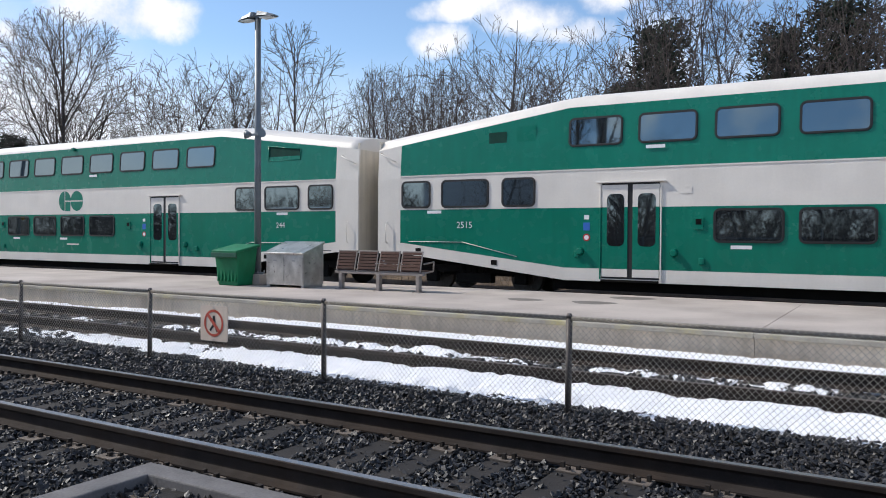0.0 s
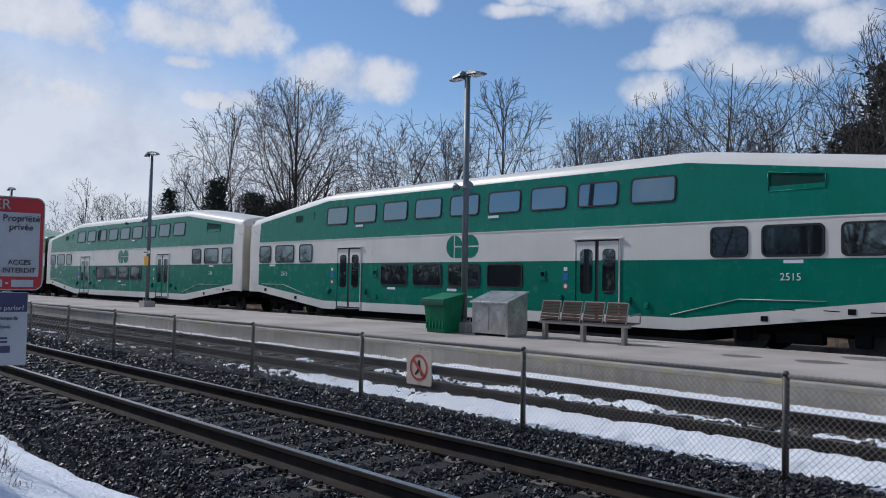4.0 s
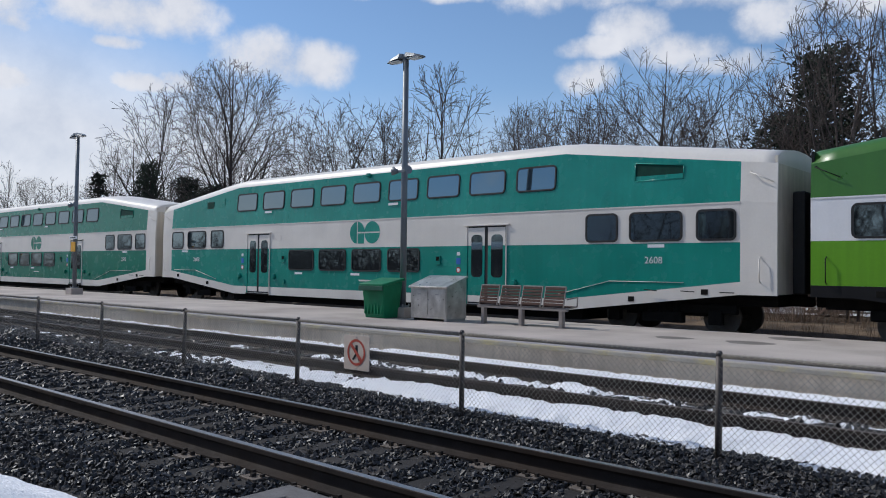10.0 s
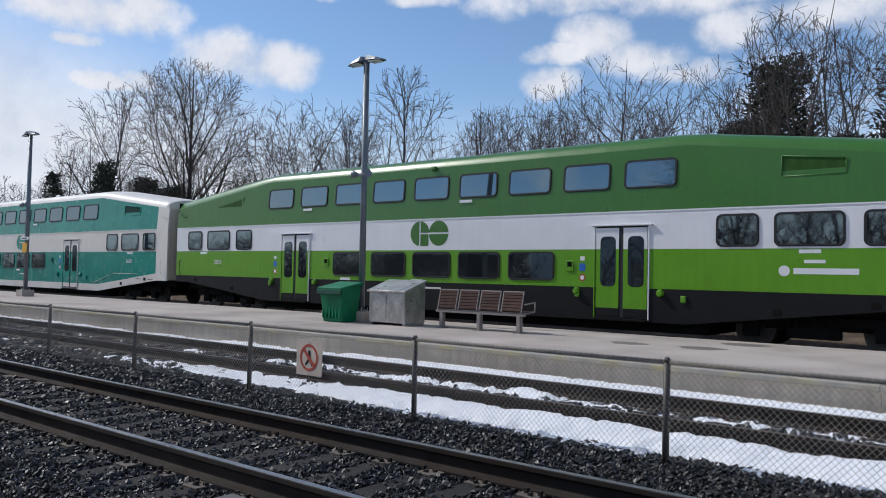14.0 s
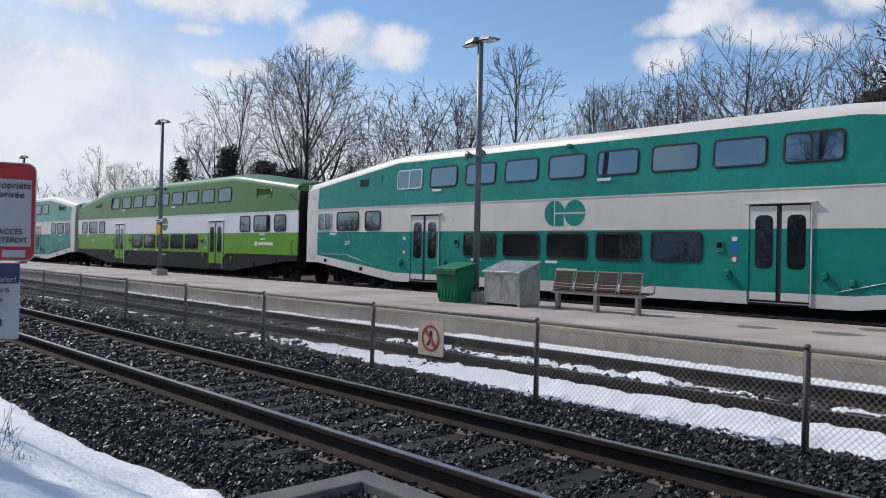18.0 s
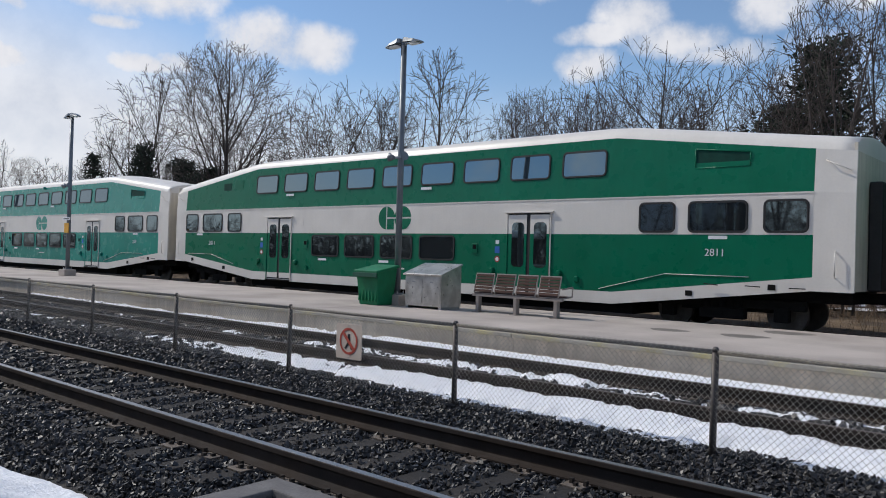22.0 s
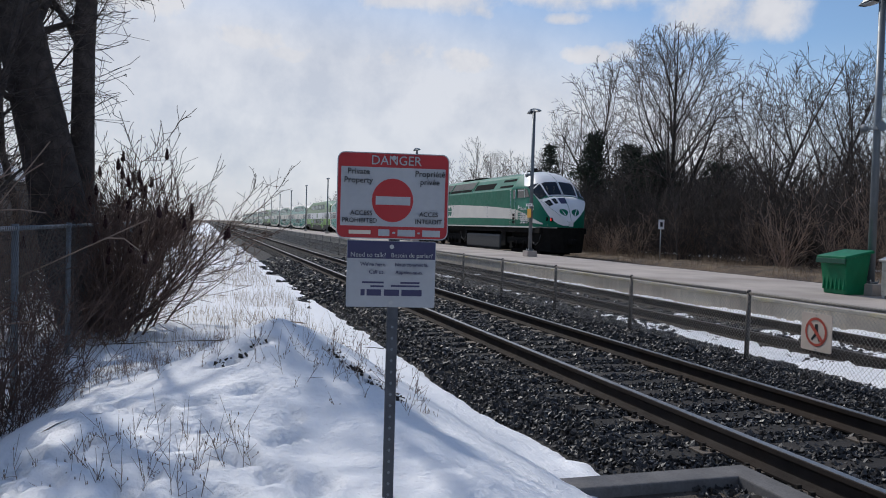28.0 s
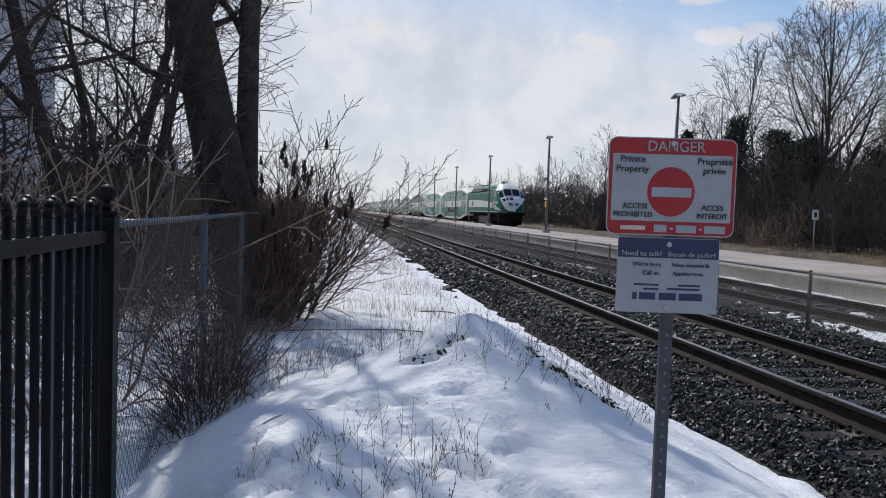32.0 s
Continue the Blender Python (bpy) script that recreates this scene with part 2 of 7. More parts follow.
M["bed"] = mat("ballast_bed", (0.018, 0.017, 0.017), 0.95, 0, 0.35, 9, 45, 0.03, 28, second=(0.04, 0.038, 0.037), amount=0.35, patch=14)
M["soil"] = mat("dead_grass_ground", (0.16, 0.115, 0.075), 1.0, 0, 0.35, 2.5, 25, 0.05, 14, second=(0.075, 0.055, 0.04), amount=0.5, patch=0.9, coords="Position")
M["snow"] = mat("old_snow", (0.88, 0.89, 0.92), 0.75, 0, 0.03, 1.3, 16, 0.022, 24, rough_var=0.08, spec=0.3, coords="Position")
M["concrete"] = mat("platform_concrete", (0.46, 0.405, 0.365), 0.85, 0, 0.10, 0.9, 28, 0.003, 60, second=(0.33, 0.285, 0.255), amount=0.45, patch=0.5, coords="Position")
M["edge_band"] = mat("platform_edge_band", (0.36, 0.34, 0.36), 0.85, 0, 0.12, 1.2, 30, 0.003, 60, coords="Position")
M["wall"] = mat("platform_wall_concrete", (0.60, 0.51, 0.405), 0.9, 0, 0.16, 0.8, 25, 0.004, 30, streak=0.25, second=(0.68, 0.60, 0.49), amount=0.4, patch=0.6, coords="Position")
M["yellow"] = mat("worn_yellow_line", (0.42, 0.36, 0.19), 0.85, 0, 0.2, 3, 40, second=(0.36, 0.33, 0.28), amount=0.68, patch=1.6, coords="Position")
M["curb"] = mat("grey_timber_curb", (0.13, 0.125, 0.125), 0.85, 0, 0.25, 5, 50, 0.004, 50)
M["pole"] = mat("grey_painted_steel", (0.16, 0.18, 0.20), 0.45, 0.3, 0.12, 4, 60)
M["galv"] = mat("galvanised_steel", (0.42, 0.43, 0.44), 0.42, 0.85, 0.12, 8, 60)
M["fence_post"] = mat("weathered_fence_post", (0.085, 0.075, 0.07), 0.6, 0.4, 0.2, 6, 60)
# lighter than the posts: the sunlight along the top rail is in the colour
M["fence_rail"] = mat("sunlit_fence_rail", (0.20, 0.18, 0.155), 0.6, 0.3, 0.2, 6, 60)
M["chain"] = mat("chain_link_wire", (0.34, 0.32, 0.29), 0.6, 0.3, 0.2)
M["old_chain"] = mat("dull_old_chain_link", (0.11, 0.105, 0.10), 0.7, 0.3, 0.2)
M["black"] = mat("black_satin_paint", (0.006, 0.006, 0.008), 0.5, 0, 0.2, 5, 60, spec=0.18)
M["sign_post"] = mat("weathered_steel_post", (0.070, 0.074, 0.085), 0.8, 0.0, 0.2, 8, 60)
# worn white sheet, greyed further: the shade on its face is in the colour
M["sign_face"] = mat("worn_shaded_sign_sheet", (0.37, 0.38, 0.40), 0.5, 0, 0.06, 5, 40)
M["bin"] = mat("green_plastic", (0.006, 0.15, 0.062), 0.5, 0, 0.12, 4, 50, second=(0.01, 0.19, 0.085), amount=0.3, spec=0.3)
M["bin_dark"] = mat("green_plastic_lid", (0.008, 0.075, 0.045), 0.5, 0, 0.12)
M["steel_box"] = mat("brushed_aluminium_box", (0.66, 0.65, 0.63), 0.33, 0.85, 0.2, 4, 60, second=(0.46, 0.45, 0.43), amount=0.45, patch=2.5)
M["bench_wood"] = mat("bench_slats", (0.065, 0.035, 0.028), 0.7, 0, 0.2, 7, 60, second=(0.10, 0.057, 0.046), amount=0.35, per_object=0.12, spec=0.2)
M["bench_frame"] = mat("bench_frame_steel", (0.27, 0.24, 0.22), 0.6, 0.0, 0.12, spec=0.3)
M["lens"] = mat("lamp_lens", (0.72, 0.74, 0.76), 0.35, 0, 0.06)
M["white_sign"] = mat("white_sign_sheet", (0.80, 0.80, 0.81), 0.45, 0, 0.04, 5, 40)
M["red_sign"] = mat("red_sign_ink", (0.38, 0.012, 0.017), 0.5, 0, 0.06, 6, 40)
M["navy"] = mat("navy_sign_ink", (0.022, 0.022, 0.085), 0.45, 0, 0.06)
M["ink"] = mat("black_sign_ink", (0.018, 0.018, 0.022), 0.5, 0, 0.08)
M["wood_sign"] = mat("pale_weathered_board", (0.66, 0.55, 0.46), 0.75, 0, 0.1, 7, 50)
M["red_faded"] = mat("faded_red_ink", (0.50, 0.085, 0.055), 0.6, 0, 0.12)
M["yellow_sign"] = mat("yellow_notice", (0.72, 0.36, 0.02), 0.5, 0, 0.08)
M["bark"] = mat("grey_bark", (0.082, 0.067, 0.060), 0.95, 0, 0.25, 8, 60, 0.01, 40, per_object=0.35)
M["bark_dark"] = mat("dark_bark", (0.045, 0.036, 0.033), 0.95, 0, 0.3, 6, 40, 0.03, 22, second=(0.085, 0.068, 0.06), amount=0.4, patch=5)
M["brush"] = mat("brown_brush_twigs", (0.25, 0.18, 0.142), 0.95, 0, 0.3, 0.6, 30, per_object=0.35, coords="Position")
M["twig_red"] = mat("reddish_vine_twigs", (0.105, 0.066, 0.052), 0.95, 0, 0.3, 3, 30, per_object=0.3)
M["needle"] = mat("pine_needles", (0.030, 0.042, 0.027), 0.8, 0, 0.3, 2, 20, per_island=0.5, per_object=0.2)
M["straw"] = mat("dead_straw", (0.36, 0.27, 0.16), 0.9, 0, 0.3, 3, 30, per_island=0.4)
M["dry_grass"] = mat("dry_verge_grass", (0.20, 0.145, 0.10), 0.95, 0, 0.25, 3, 30)
M["dirt"] = mat("wet_soil", (0.022, 0.018, 0.015), 0.9, 0, 0.3)
M["sumac"] = mat("sumac_fruit", (0.035, 0.012, 0.012), 0.9, 0, 0.25)
M["siding"] = mat("pale_house_siding", (0.50, 0.52, 0.56), 0.8, 0, 0.06)
# train paint
M["go_green"] = mat("dark_green_paint", (0.004, 0.165, 0.108), 0.25, 0, 0.06, 1.2, 18, streak=0.10, second=(0.006, 0.185, 0.125), amount=0.4, patch=0.5, spec=0.3)
M["go_deep"] = mat("deep_green_coach_paint", (0.0012, 0.132, 0.066), 0.3, 0, 0.06, 1.2, 18, streak=0.08, second=(0.002, 0.150, 0.078), amount=0.4, patch=0.5, spec=0.25)
M["loco_green"] = mat("deep_green_paint", (0.0015, 0.128, 0.072), 0.42, 0, 0.06, 1.2, 18, streak=0.06, second=(0.002, 0.150, 0.085), amount=0.4, patch=0.5, spec=0.22)
M["go_teal"] = mat("faded_green_paint", (0.012, 0.225, 0.178), 0.25, 0, 0.07, 1.2, 18, streak=0.12, second=(0.02, 0.28, 0.22), amount=0.4, patch=0.5, spec=0.35)
M["go_moss"] = mat("moss_green_paint", (0.045, 0.155, 0.018), 0.34, 0, 0.06, 1.2, 18, streak=0.10, coat=0.15)
M["go_lime"] = mat("lime_green_paint", (0.125, 0.33, 0.012), 0.34, 0, 0.06, 1.2, 18, streak=0.12, coat=0.15)
M["go_white"] = mat("off_white_paint", (0.74, 0.70, 0.64), 0.4, 0, 0.04, 1.5, 20, streak=0.025, second=(0.68, 0.64, 0.585), amount=0.35, patch=0.7, spec=0.4)
M["go_bright"] = mat("white_paint", (0.78, 0.78, 0.79), 0.4, 0, 0.04, 1.5, 20, streak=0.03, coat=0.1)
M["cream"] = mat("dirty_cream_end_paint", (0.66, 0.60, 0.50), 0.55, 0, 0.08, 2, 25, streak=0.2)
M["train_black"] = mat("black_skirt_paint", (0.010, 0.010, 0.011), 0.5, 0, 0.2, 2, 25, spec=0.2)
M["under"] = mat("sooty_underframe", (0.012, 0.011, 0.010), 0.9, 0.0, 0.3, 4, 40, spec=0.1)
M["rubber"] = mat("black_rubber_seal", (0.012, 0.012, 0.013), 0.6, 0, 0.15)
M["glass"] = mat("tinted_window_glass", (0.012, 0.014, 0.016), 0.03, 0, 0.2, 1, 5, rough_var=0.02, spec=0.9)
M["glass"].node_tree.nodes["Principled BSDF"].inputs["IOR"].default_value = 2.15
M["glass"].node_tree.nodes["Principled BSDF"].inputs["Specular Tint"].default_value = (0.72, 0.93, 1.0, 1)
M["screen"] = mat("dark_cab_glass", (0.006, 0.007, 0.008), 0.04, 0, 0.2, 1, 5, rough_var=0.02, spec=0.5)
M["vent_green"] = mat("dark_green_vent_mesh", (0.003, 0.045, 0.032), 0.7, 0, 0.2, 5, 120, spec=0.2)
M["vent_moss"] = mat("moss_green_vent_mesh", (0.028, 0.085, 0.014), 0.7, 0, 0.2, 5, 120, spec=0.2)
M["crossing_soil"] = mat("sandy_crossing_soil", (0.13, 0.10, 0.07), 0.95, 0, 0.3, 5, 60, 0.01, 40, second=(0.045, 0.038, 0.033), amount=0.5, patch=2.5)
M["chrome"] = mat("polished_steel", (0.62, 0.63, 0.64), 0.25, 1.0, 0.08)
M["wheel"] = mat("wheel_iron", (0.13, 0.115, 0.10), 0.6, 0.5, 0.25)
M["grille"] = mat("dark_grille", (0.008, 0.009, 0.009), 0.85, 0.0, 0.3, 6, 120, spec=0.04)
M["grille_grey"] = mat("grey_mesh_grille", (0.060, 0.064, 0.064), 0.6, 0.0, 0.2, 6, 120, spec=0.18)
M["tank"] = mat("grey_fuel_tank", (0.03, 0.03, 0.032), 0.55, 0.1, 0.2)
M["blue_sticker"] = mat("blue_sticker", (0.02, 0.12, 0.45), 0.5)
M["red_lamp"] = mat("red_tail_lamp", (0.5, 0.01, 0.01), 0.3, emit=(1.0, 0.05, 0.04, 1.2))


# ---- mesh tools ----
def mesh_of(name, verts, faces, smooth=False):
    me = bpy.data.meshes.new(name)
    me.from_pydata([tuple(v) for v in verts], [], [tuple(f) for f in faces])
    if smooth:
        me.shade_smooth()
    return me


def put(name, me, material, parent=None, label="", m=None):
    """Links a mesh as one object, a part of parent where one is given."""
    ob = new(name, me)
    if not me.materials:
        me.materials.append(M[material] if isinstance(material, str) else material)
    if parent:
        ob.parent = parent
    if m is not None:
        ob.matrix_basis = m
    if label:
        ob["label"] = label
    return ob


def part(name, bm, material, parent=None, label="", m=None, smooth=False):
    me = bpy.data.meshes.new(name)
    bm.to_mesh(me)
    bm.free()
    if smooth:
        me.shade_smooth()
    return put(name, me, material, parent, label, m)


def thing(name, label, category, group="", kind="", m=None):
    ob = tagged(new(name), label, category, group, kind)
    ob.empty_display_size = 0.2
    if m is not None:
        ob.matrix_basis = m
    return ob


def box(bm, x0, x1, y0, y1, z0, z1, bevel=0.0):
    g = bmesh.ops.create_cube(bm, size=1.0)
    for v in g["verts"]:
        v.co = Vector((x0 + (v.co.x + 0.5) * (x1 - x0), y0 + (v.co.y + 0.5) * (y1 - y0), z0 + (v.co.z + 0.5) * (z1 - z0)))
    if bevel:
        es = list({e for v in g["verts"] for e in v.link_edges})
        bmesh.ops.bevel(bm, geom=es, offset=bevel, segments=2, affect="EDGES", profile=0.5)
    return bm


def boxed(*args, **kw):
    return box(bmesh.new(), *args, **kw)


def tube(bm, a, b, r0, r1=None, sides=10, caps=True):
    a, b = Vector(a), Vector(b)
    r1 = r0 if r1 is None else r1
    turn = (b - a).to_track_quat("Z", "Y")
    rings = []
    for c, r in ((a, r0), (b, r1)):
        rings.append([bm.verts.new(c + turn @ Vector((r * math.cos(k * math.tau / sides), r * math.sin(k * math.tau / sides), 0))) for k in range(sides)])
    for k in range(sides):
        f = bm.faces.new((rings[0][k], rings[0][(k + 1) % sides], rings[1][(k + 1) % sides], rings[1][k]))
        f.smooth = True
    if caps:
        bm.faces.new(rings[0][::-1])
        bm.faces.new(rings[1])
    return bm


def tubed(*args, **kw):
    return tube(bmesh.new(), *args, **kw)


def pipe(bm, pts, r, sides=8):
    for a, b in zip(pts, pts[1:]):
        tube(bm, a, b, r, r, sides)
    return bm


def outline(pts, depth, bm=None, plane="xz"):
    """A flat closed shape given by points, extruded backwards by depth. Its face looks to -y."""
    bm = bm or bmesh.new()
    front = [bm.verts.new((x, 0, z)) for x, z in pts]
    back = [bm.verts.new((x, depth, z)) for x, z in pts]
    n = len(pts)
    area = sum(pts[i][0] * pts[(i + 1) % n][1] - pts[(i + 1) % n][0] * pts[i][1] for i in range(n))
    order = range(n) if area > 0 else range(n - 1, -1, -1)
    order = list(order)
    bm.faces.new([front[i] for i in order])
    bm.faces.new([back[i] for i in reversed(order)])
    for a, b in zip(order, order[1:] + order[:1]):
        bm.faces.new((front[b], front[a], back[a], back[b]))
    return bm


def round_rect(x0, x1, z0, z1, r, seg=5):
    pts = []
    for cx, cz, a0 in ((x1 - r, z0 + r, -90), (x1 - r, z1 - r, 0), (x0 + r, z1 - r, 90), (x0 + r, z0 + r, 180)):
        for k in range(seg + 1):
            a = radians(a0 + 90 * k / seg)
            pts.append((cx + r * math.cos(a), cz + r * math.sin(a)))
    return pts


def disc(cx, cz, r, a0=0, a1=360, n=28):
    k = n if a1 - a0 >= 360 else n + 1
    return [(cx + r * math.cos(radians(a0 + (a1 - a0) * i / n)), cz + r * math.sin(radians(a0 + (a1 - a0) * i / n))) for i in range(k)]


def words(text, size, name="lettering", depth=0.002):
    """The mesh of a text in the built-in font: it stands in the xz plane, centred, and faces -y."""
    cu = bpy.data.curves.new(name, "FONT")
    cu.body, cu.size, cu.align_x, cu.align_y, cu.extrude = text, size, "CENTER", "CENTER", depth
    cu.resolution_u = 3
    ob = bpy.data.objects.new(name, cu)
    scene.collection.objects.link(ob)
    bpy.context.view_layer.update()
    me = bpy.data.meshes.new_from_object(ob.evaluated_get(bpy.context.evaluated_depsgraph_get()))
    bpy.data.objects.remove(ob)
    me.materials.clear()
    me.transform(pose(0, 0, 0, 90, 0, 0))
    return me


# ---- ground ----
def nz(x, y, s, seed=0.0):
    return noise.noise((x * s + seed, y * s - seed, seed))


def ground_z(x, y):
    """Height of the bare ground: trackbeds, banks, the heap beside the near track."""
    if y < -0.75:
        z = -0.22 - 0.20 * min(1.0, (-0.75 - y) / 0.5)
        # ploughed bank: high near the sign, level with the field further on
        up = min(1.0, max(0.0, (-1.0 - y) / 1.9))
        up = up * up * (3 - 2 * up)
        level = float(np.interp(x, [-11.0, -8.0, -6.2, -3.2, -1.0, 0.4, 3.0], [-0.31, -0.22, -0.02, 0.26, 0.30, -0.12, -0.2]))
        fall = min(1.0, max(0.0, (-4.45 - y) / 1.3))
        level += (-0.32 - level) * fall * fall * (3 - 2 * fall)
        z += (level - z) * up
        if -9 < x < 0:
            r = math.sqrt(((x + 4.45) / (1.25 if x > -4.45 else 0.95)) ** 2 + ((y + 3.35) / 0.95) ** 2)
            z += 0.50 * math.exp(-1.4 * r ** 1.6)
        z += 0.03 * nz(x, y, 0.7, 3.0)
        if y < -8:
            z -= 0.05 * min(8.0, -8 - y)
    elif y < 7.2:
        z = -0.24 + 0.07 * math.exp(-(((y - 2.85) / 0.55) ** 2))
    elif y < 16.6:
        z = -0.32
    else:
        z = -0.32 + 0.36 * min(1.0, (y - 16.6) / 1.0) + 0.02 * min(40.0, y - 16.6) + 0.12 * nz(x, y, 0.25, 7.0) * min(1.0, (y - 16.6) / 2)
    return z


def grow(start, end, step, rate):
    out, v = [start], start
    while v < end:
        step *= rate
        v += step
        out.append(v)
    return out


def sheet(name, xs, ys, fz, material, keep=None):
    nx, ny = len(xs), len(ys)
    verts = [(x, y, fz(x, y)) for x in xs for y in ys]
    faces = []
    for i in range(nx - 1):
        for j in range(ny - 1):
            if keep is None or keep(i, j):
                a = i * ny + j
                faces.append((a, a + ny, a + ny + 1, a + 1))
    me = mesh_of(name, verts, faces, True)
    return put(name, me, material)


gx = [-v for v in grow(14.0, 2600.0, 0.5, 1.09)][::-1] + [-14 + 0.35 * k for k in range(1, 58)] + grow(6.3, 2600.0, 0.5, 1.12)
gy = [-v for v in grow(9.0, 2600.0, 0.5, 1.12)][::-1] + [-9 + 0.3 * k for k in range(1, 97)] + grow(20.1, 2600.0, 0.5, 1.10)
ground = tagged(sheet("ground", gx, gy, ground_z, "soil"), "brown soil and dead grass along a railway line", "ground", kind="structure")

BED = (-1.72, 7.0)
bx = [-v for v in grow(20.0, 900.0, 1.0, 1.12)][::-1] + [-20 + 0.25 * k for k in range(1, 105)] + grow(6.25, 120.0, 1.0, 1.2)
by = [BED[0] + 0.16 * k for k in range(int((BED[1] - BED[0]) / 0.16) + 1)]
tagged(sheet("trackbed", bx, by, lambda x, y: ground_z(x, y) + 0.02 + 0.012 * nz(x, y, 6.0), "bed"),
       "dark crushed stone ballast under two tracks", "trackbed", kind="structure")
tagged(sheet("trackbed_far", bx, [12.5 + 0.3 * k for k in range(17)], lambda x, y: -0.29 + 0.01 * nz(x, y, 5.0), "bed"),
       "dark stone ballast beyond the platform", "trackbed", kind="structure")


def snow_sheet(name, x0, x1, y0, y1, cell, depth, base, label):
    """Lying snow: only where depth is above zero, thinning out to an uneven edge."""
    nx, ny = int((x1 - x0) / cell) + 1, int((y1 - y0) / cell) + 1
    d = [[depth(x0 + i * cell, y0 + j * cell) for j in range(ny)] for i in range(nx)]
    ids, verts, faces = {}, [], []

    def vert(i, j):
        if (i, j) not in ids:
            x, y = x0 + i * cell, y0 + j * cell
            ids[i, j] = len(verts)
            verts.append((x, y, base(x, y) + max(-0.03, min(d[i][j], 0.12))))
        return ids[i, j]

    for i in range(nx - 1):
        for j in range(ny - 1):
            if max(d[i][j], d[i + 1][j], d[i][j + 1], d[i + 1][j + 1]) > 0.0:
                faces.append((vert(i, j), vert(i + 1, j), vert(i + 1, j + 1), vert(i, j + 1)))
    return tagged(put(name, mesh_of(name, verts, faces, True), "snow"), label, "snow", kind="structure")


def many(x, y, s):
    return nz(x, y, s, 1.0) * 0.6 + nz(x, y, s * 2.7, 5.0) * 0.3 + nz(x, y, s * 7.0, 9.0) * 0.15


PRINTS = []
_r = random.Random(61)
for _k in range(46):
    PRINTS.append((_r.uniform(-3.3, -1.5), _r.uniform(-4.9, -3.4), _r.uniform(0.6, 1.1), _r.uniform(0, 3.1)))
for _k in range(16):
    PRINTS.append((-5.2 - 0.36 * _k, -2.6 + 0.16 * (-1) ** _k + 0.05 * math.sin(_k), 1.0, 0.1))


def bank_depth(x, y):
    edge = float(np.interp(x, [-60, -18, -12, -8, -5.5, -3.6, -3.1, -2.0], [-1.35, -1.3, -1.2, -1.2, -1.22, -0.98, -1.02, -1.3])) + 0.09 * nz(x, 0, 0.9, 2.0) + 0.06 * nz(x, 0, 3.5, 4.0)
    d = 0.6 * (edge - y) + 0.03 * many(x, y, 1.2)
    if x < -11:
        d = min(d, 0.05) - max(0.0, 0.10 * nz(x, y, 1.6, 8.0))
    elif d > 0.1:
        d = 0.1
        d += 0.03 * nz(x, y, 1.4, 5.0) + 0.012 * nz(x, y, 3.3, 6.0) + 0.007 * nz(x, y, 8.0, 7.0)
        for px, py, s, a in PRINTS:
            if abs(x - px) < 0.5 and abs(y - py) < 0.5:
                u = (x - px) * math.cos(a) + (y - py) * math.sin(a)
                v = (y - py) * math.cos(a) - (x - px) * math.sin(a)
                q = (u / (0.14 * s)) ** 2 + (v / (0.065 * s)) ** 2
                d += -0.085 * math.exp(-q) + 0.025 * math.exp(-(math.sqrt(q) - 1.7) ** 2 * 4)
        d = max(d, 0.02)
        # dirt that shows on the heap's crest and flank
        s = min(1.0, max(0.0, (x + 4.0) / 0.95))
        off = math.hypot(x + 4.0 - 0.95 * s, (y + 3.02 - 0.33 * s) * 1.3)
        if off < 0.07 and nz(x, y, 7.0, 2.0) > 0.05:
            d = -0.04
        for px, py, s in ((-3.81, -3.79, 0.07), (-3.84, -3.70, 0.05), (-3.98, -3.57, 0.06), (-4.02, -3.5, 0.05), (-3.9, -3.62, 0.035)):
            if math.hypot(x - px, (y - py) * 0.8) < s * (1 + 0.6 * nz(x, y, 9.0, 4.0)):
                d = -0.04
    if d > 0 and x > -9:
        d += 0.010 * nz(x, y, 11.0, 5.0) + (0.016 * nz(x, y, 8.0, 2.0) if x > -3.4 else 0.0)
    return d + 0.012 * nz(x, y, 4.0, 3.0)


def between_depth(x, y):
    fade = min(1.0, max(0.0, (-x - 4.5) / 9.0))
    d = -0.2
    if 2.95 < y < 4.16:
        d = 0.26 * (y - 3.16 - 0.35 * fade + 0.22 * nz(x, y, 1.2, 2.0) + 0.10 * nz(x, y, 4.0, 3.0)) + 0.035
        d = min(d, 0.10) + 0.05 * many(x, y, 1.4) - 0.10 * fade
    elif 4.27 < y < 5.66:
        d = -0.03 + 0.13 * many(x, y, 1.1) + 0.05 * math.exp(-(((x + 6.0) / 3.0) ** 2)) - 0.03 * fade
        d += 0.05 * (abs(y - 4.97) > 0.45)
    elif 5.78 < y < 7.02:
        d = 0.14 * (y - 5.95) + 0.02 + 0.06 * many(x, y, 1.2) - 0.09 * fade
        d = min(d, 0.12)
    return d + 0.035 * nz(x, y, 6.0, 4.0) + 0.022 * nz(x, y, 15.0, 6.0)


snow_sheet("snow_bank", -9.52, -3.06, -6.4, -0.7, 0.05, bank_depth, ground_z, "bright snow bank with a heap, footprints and tree shadows")
snow_sheet("snow_bank_along_the_line", -60.0, -9.5, -9.2, -0.8, 0.14, bank_depth, ground_z, "bright snow beside the line with dead grass")
snow_sheet("snow_behind_fence", -9.52, 2.0, -9.2, -6.38, 0.14, bank_depth, ground_z, "snow behind the chain-link fence")
snow_sheet("snow_at_crossing", -3.08, 2.0, -6.4, -0.9, 0.05, bank_depth, ground_z, "trodden snow beside the crossing")
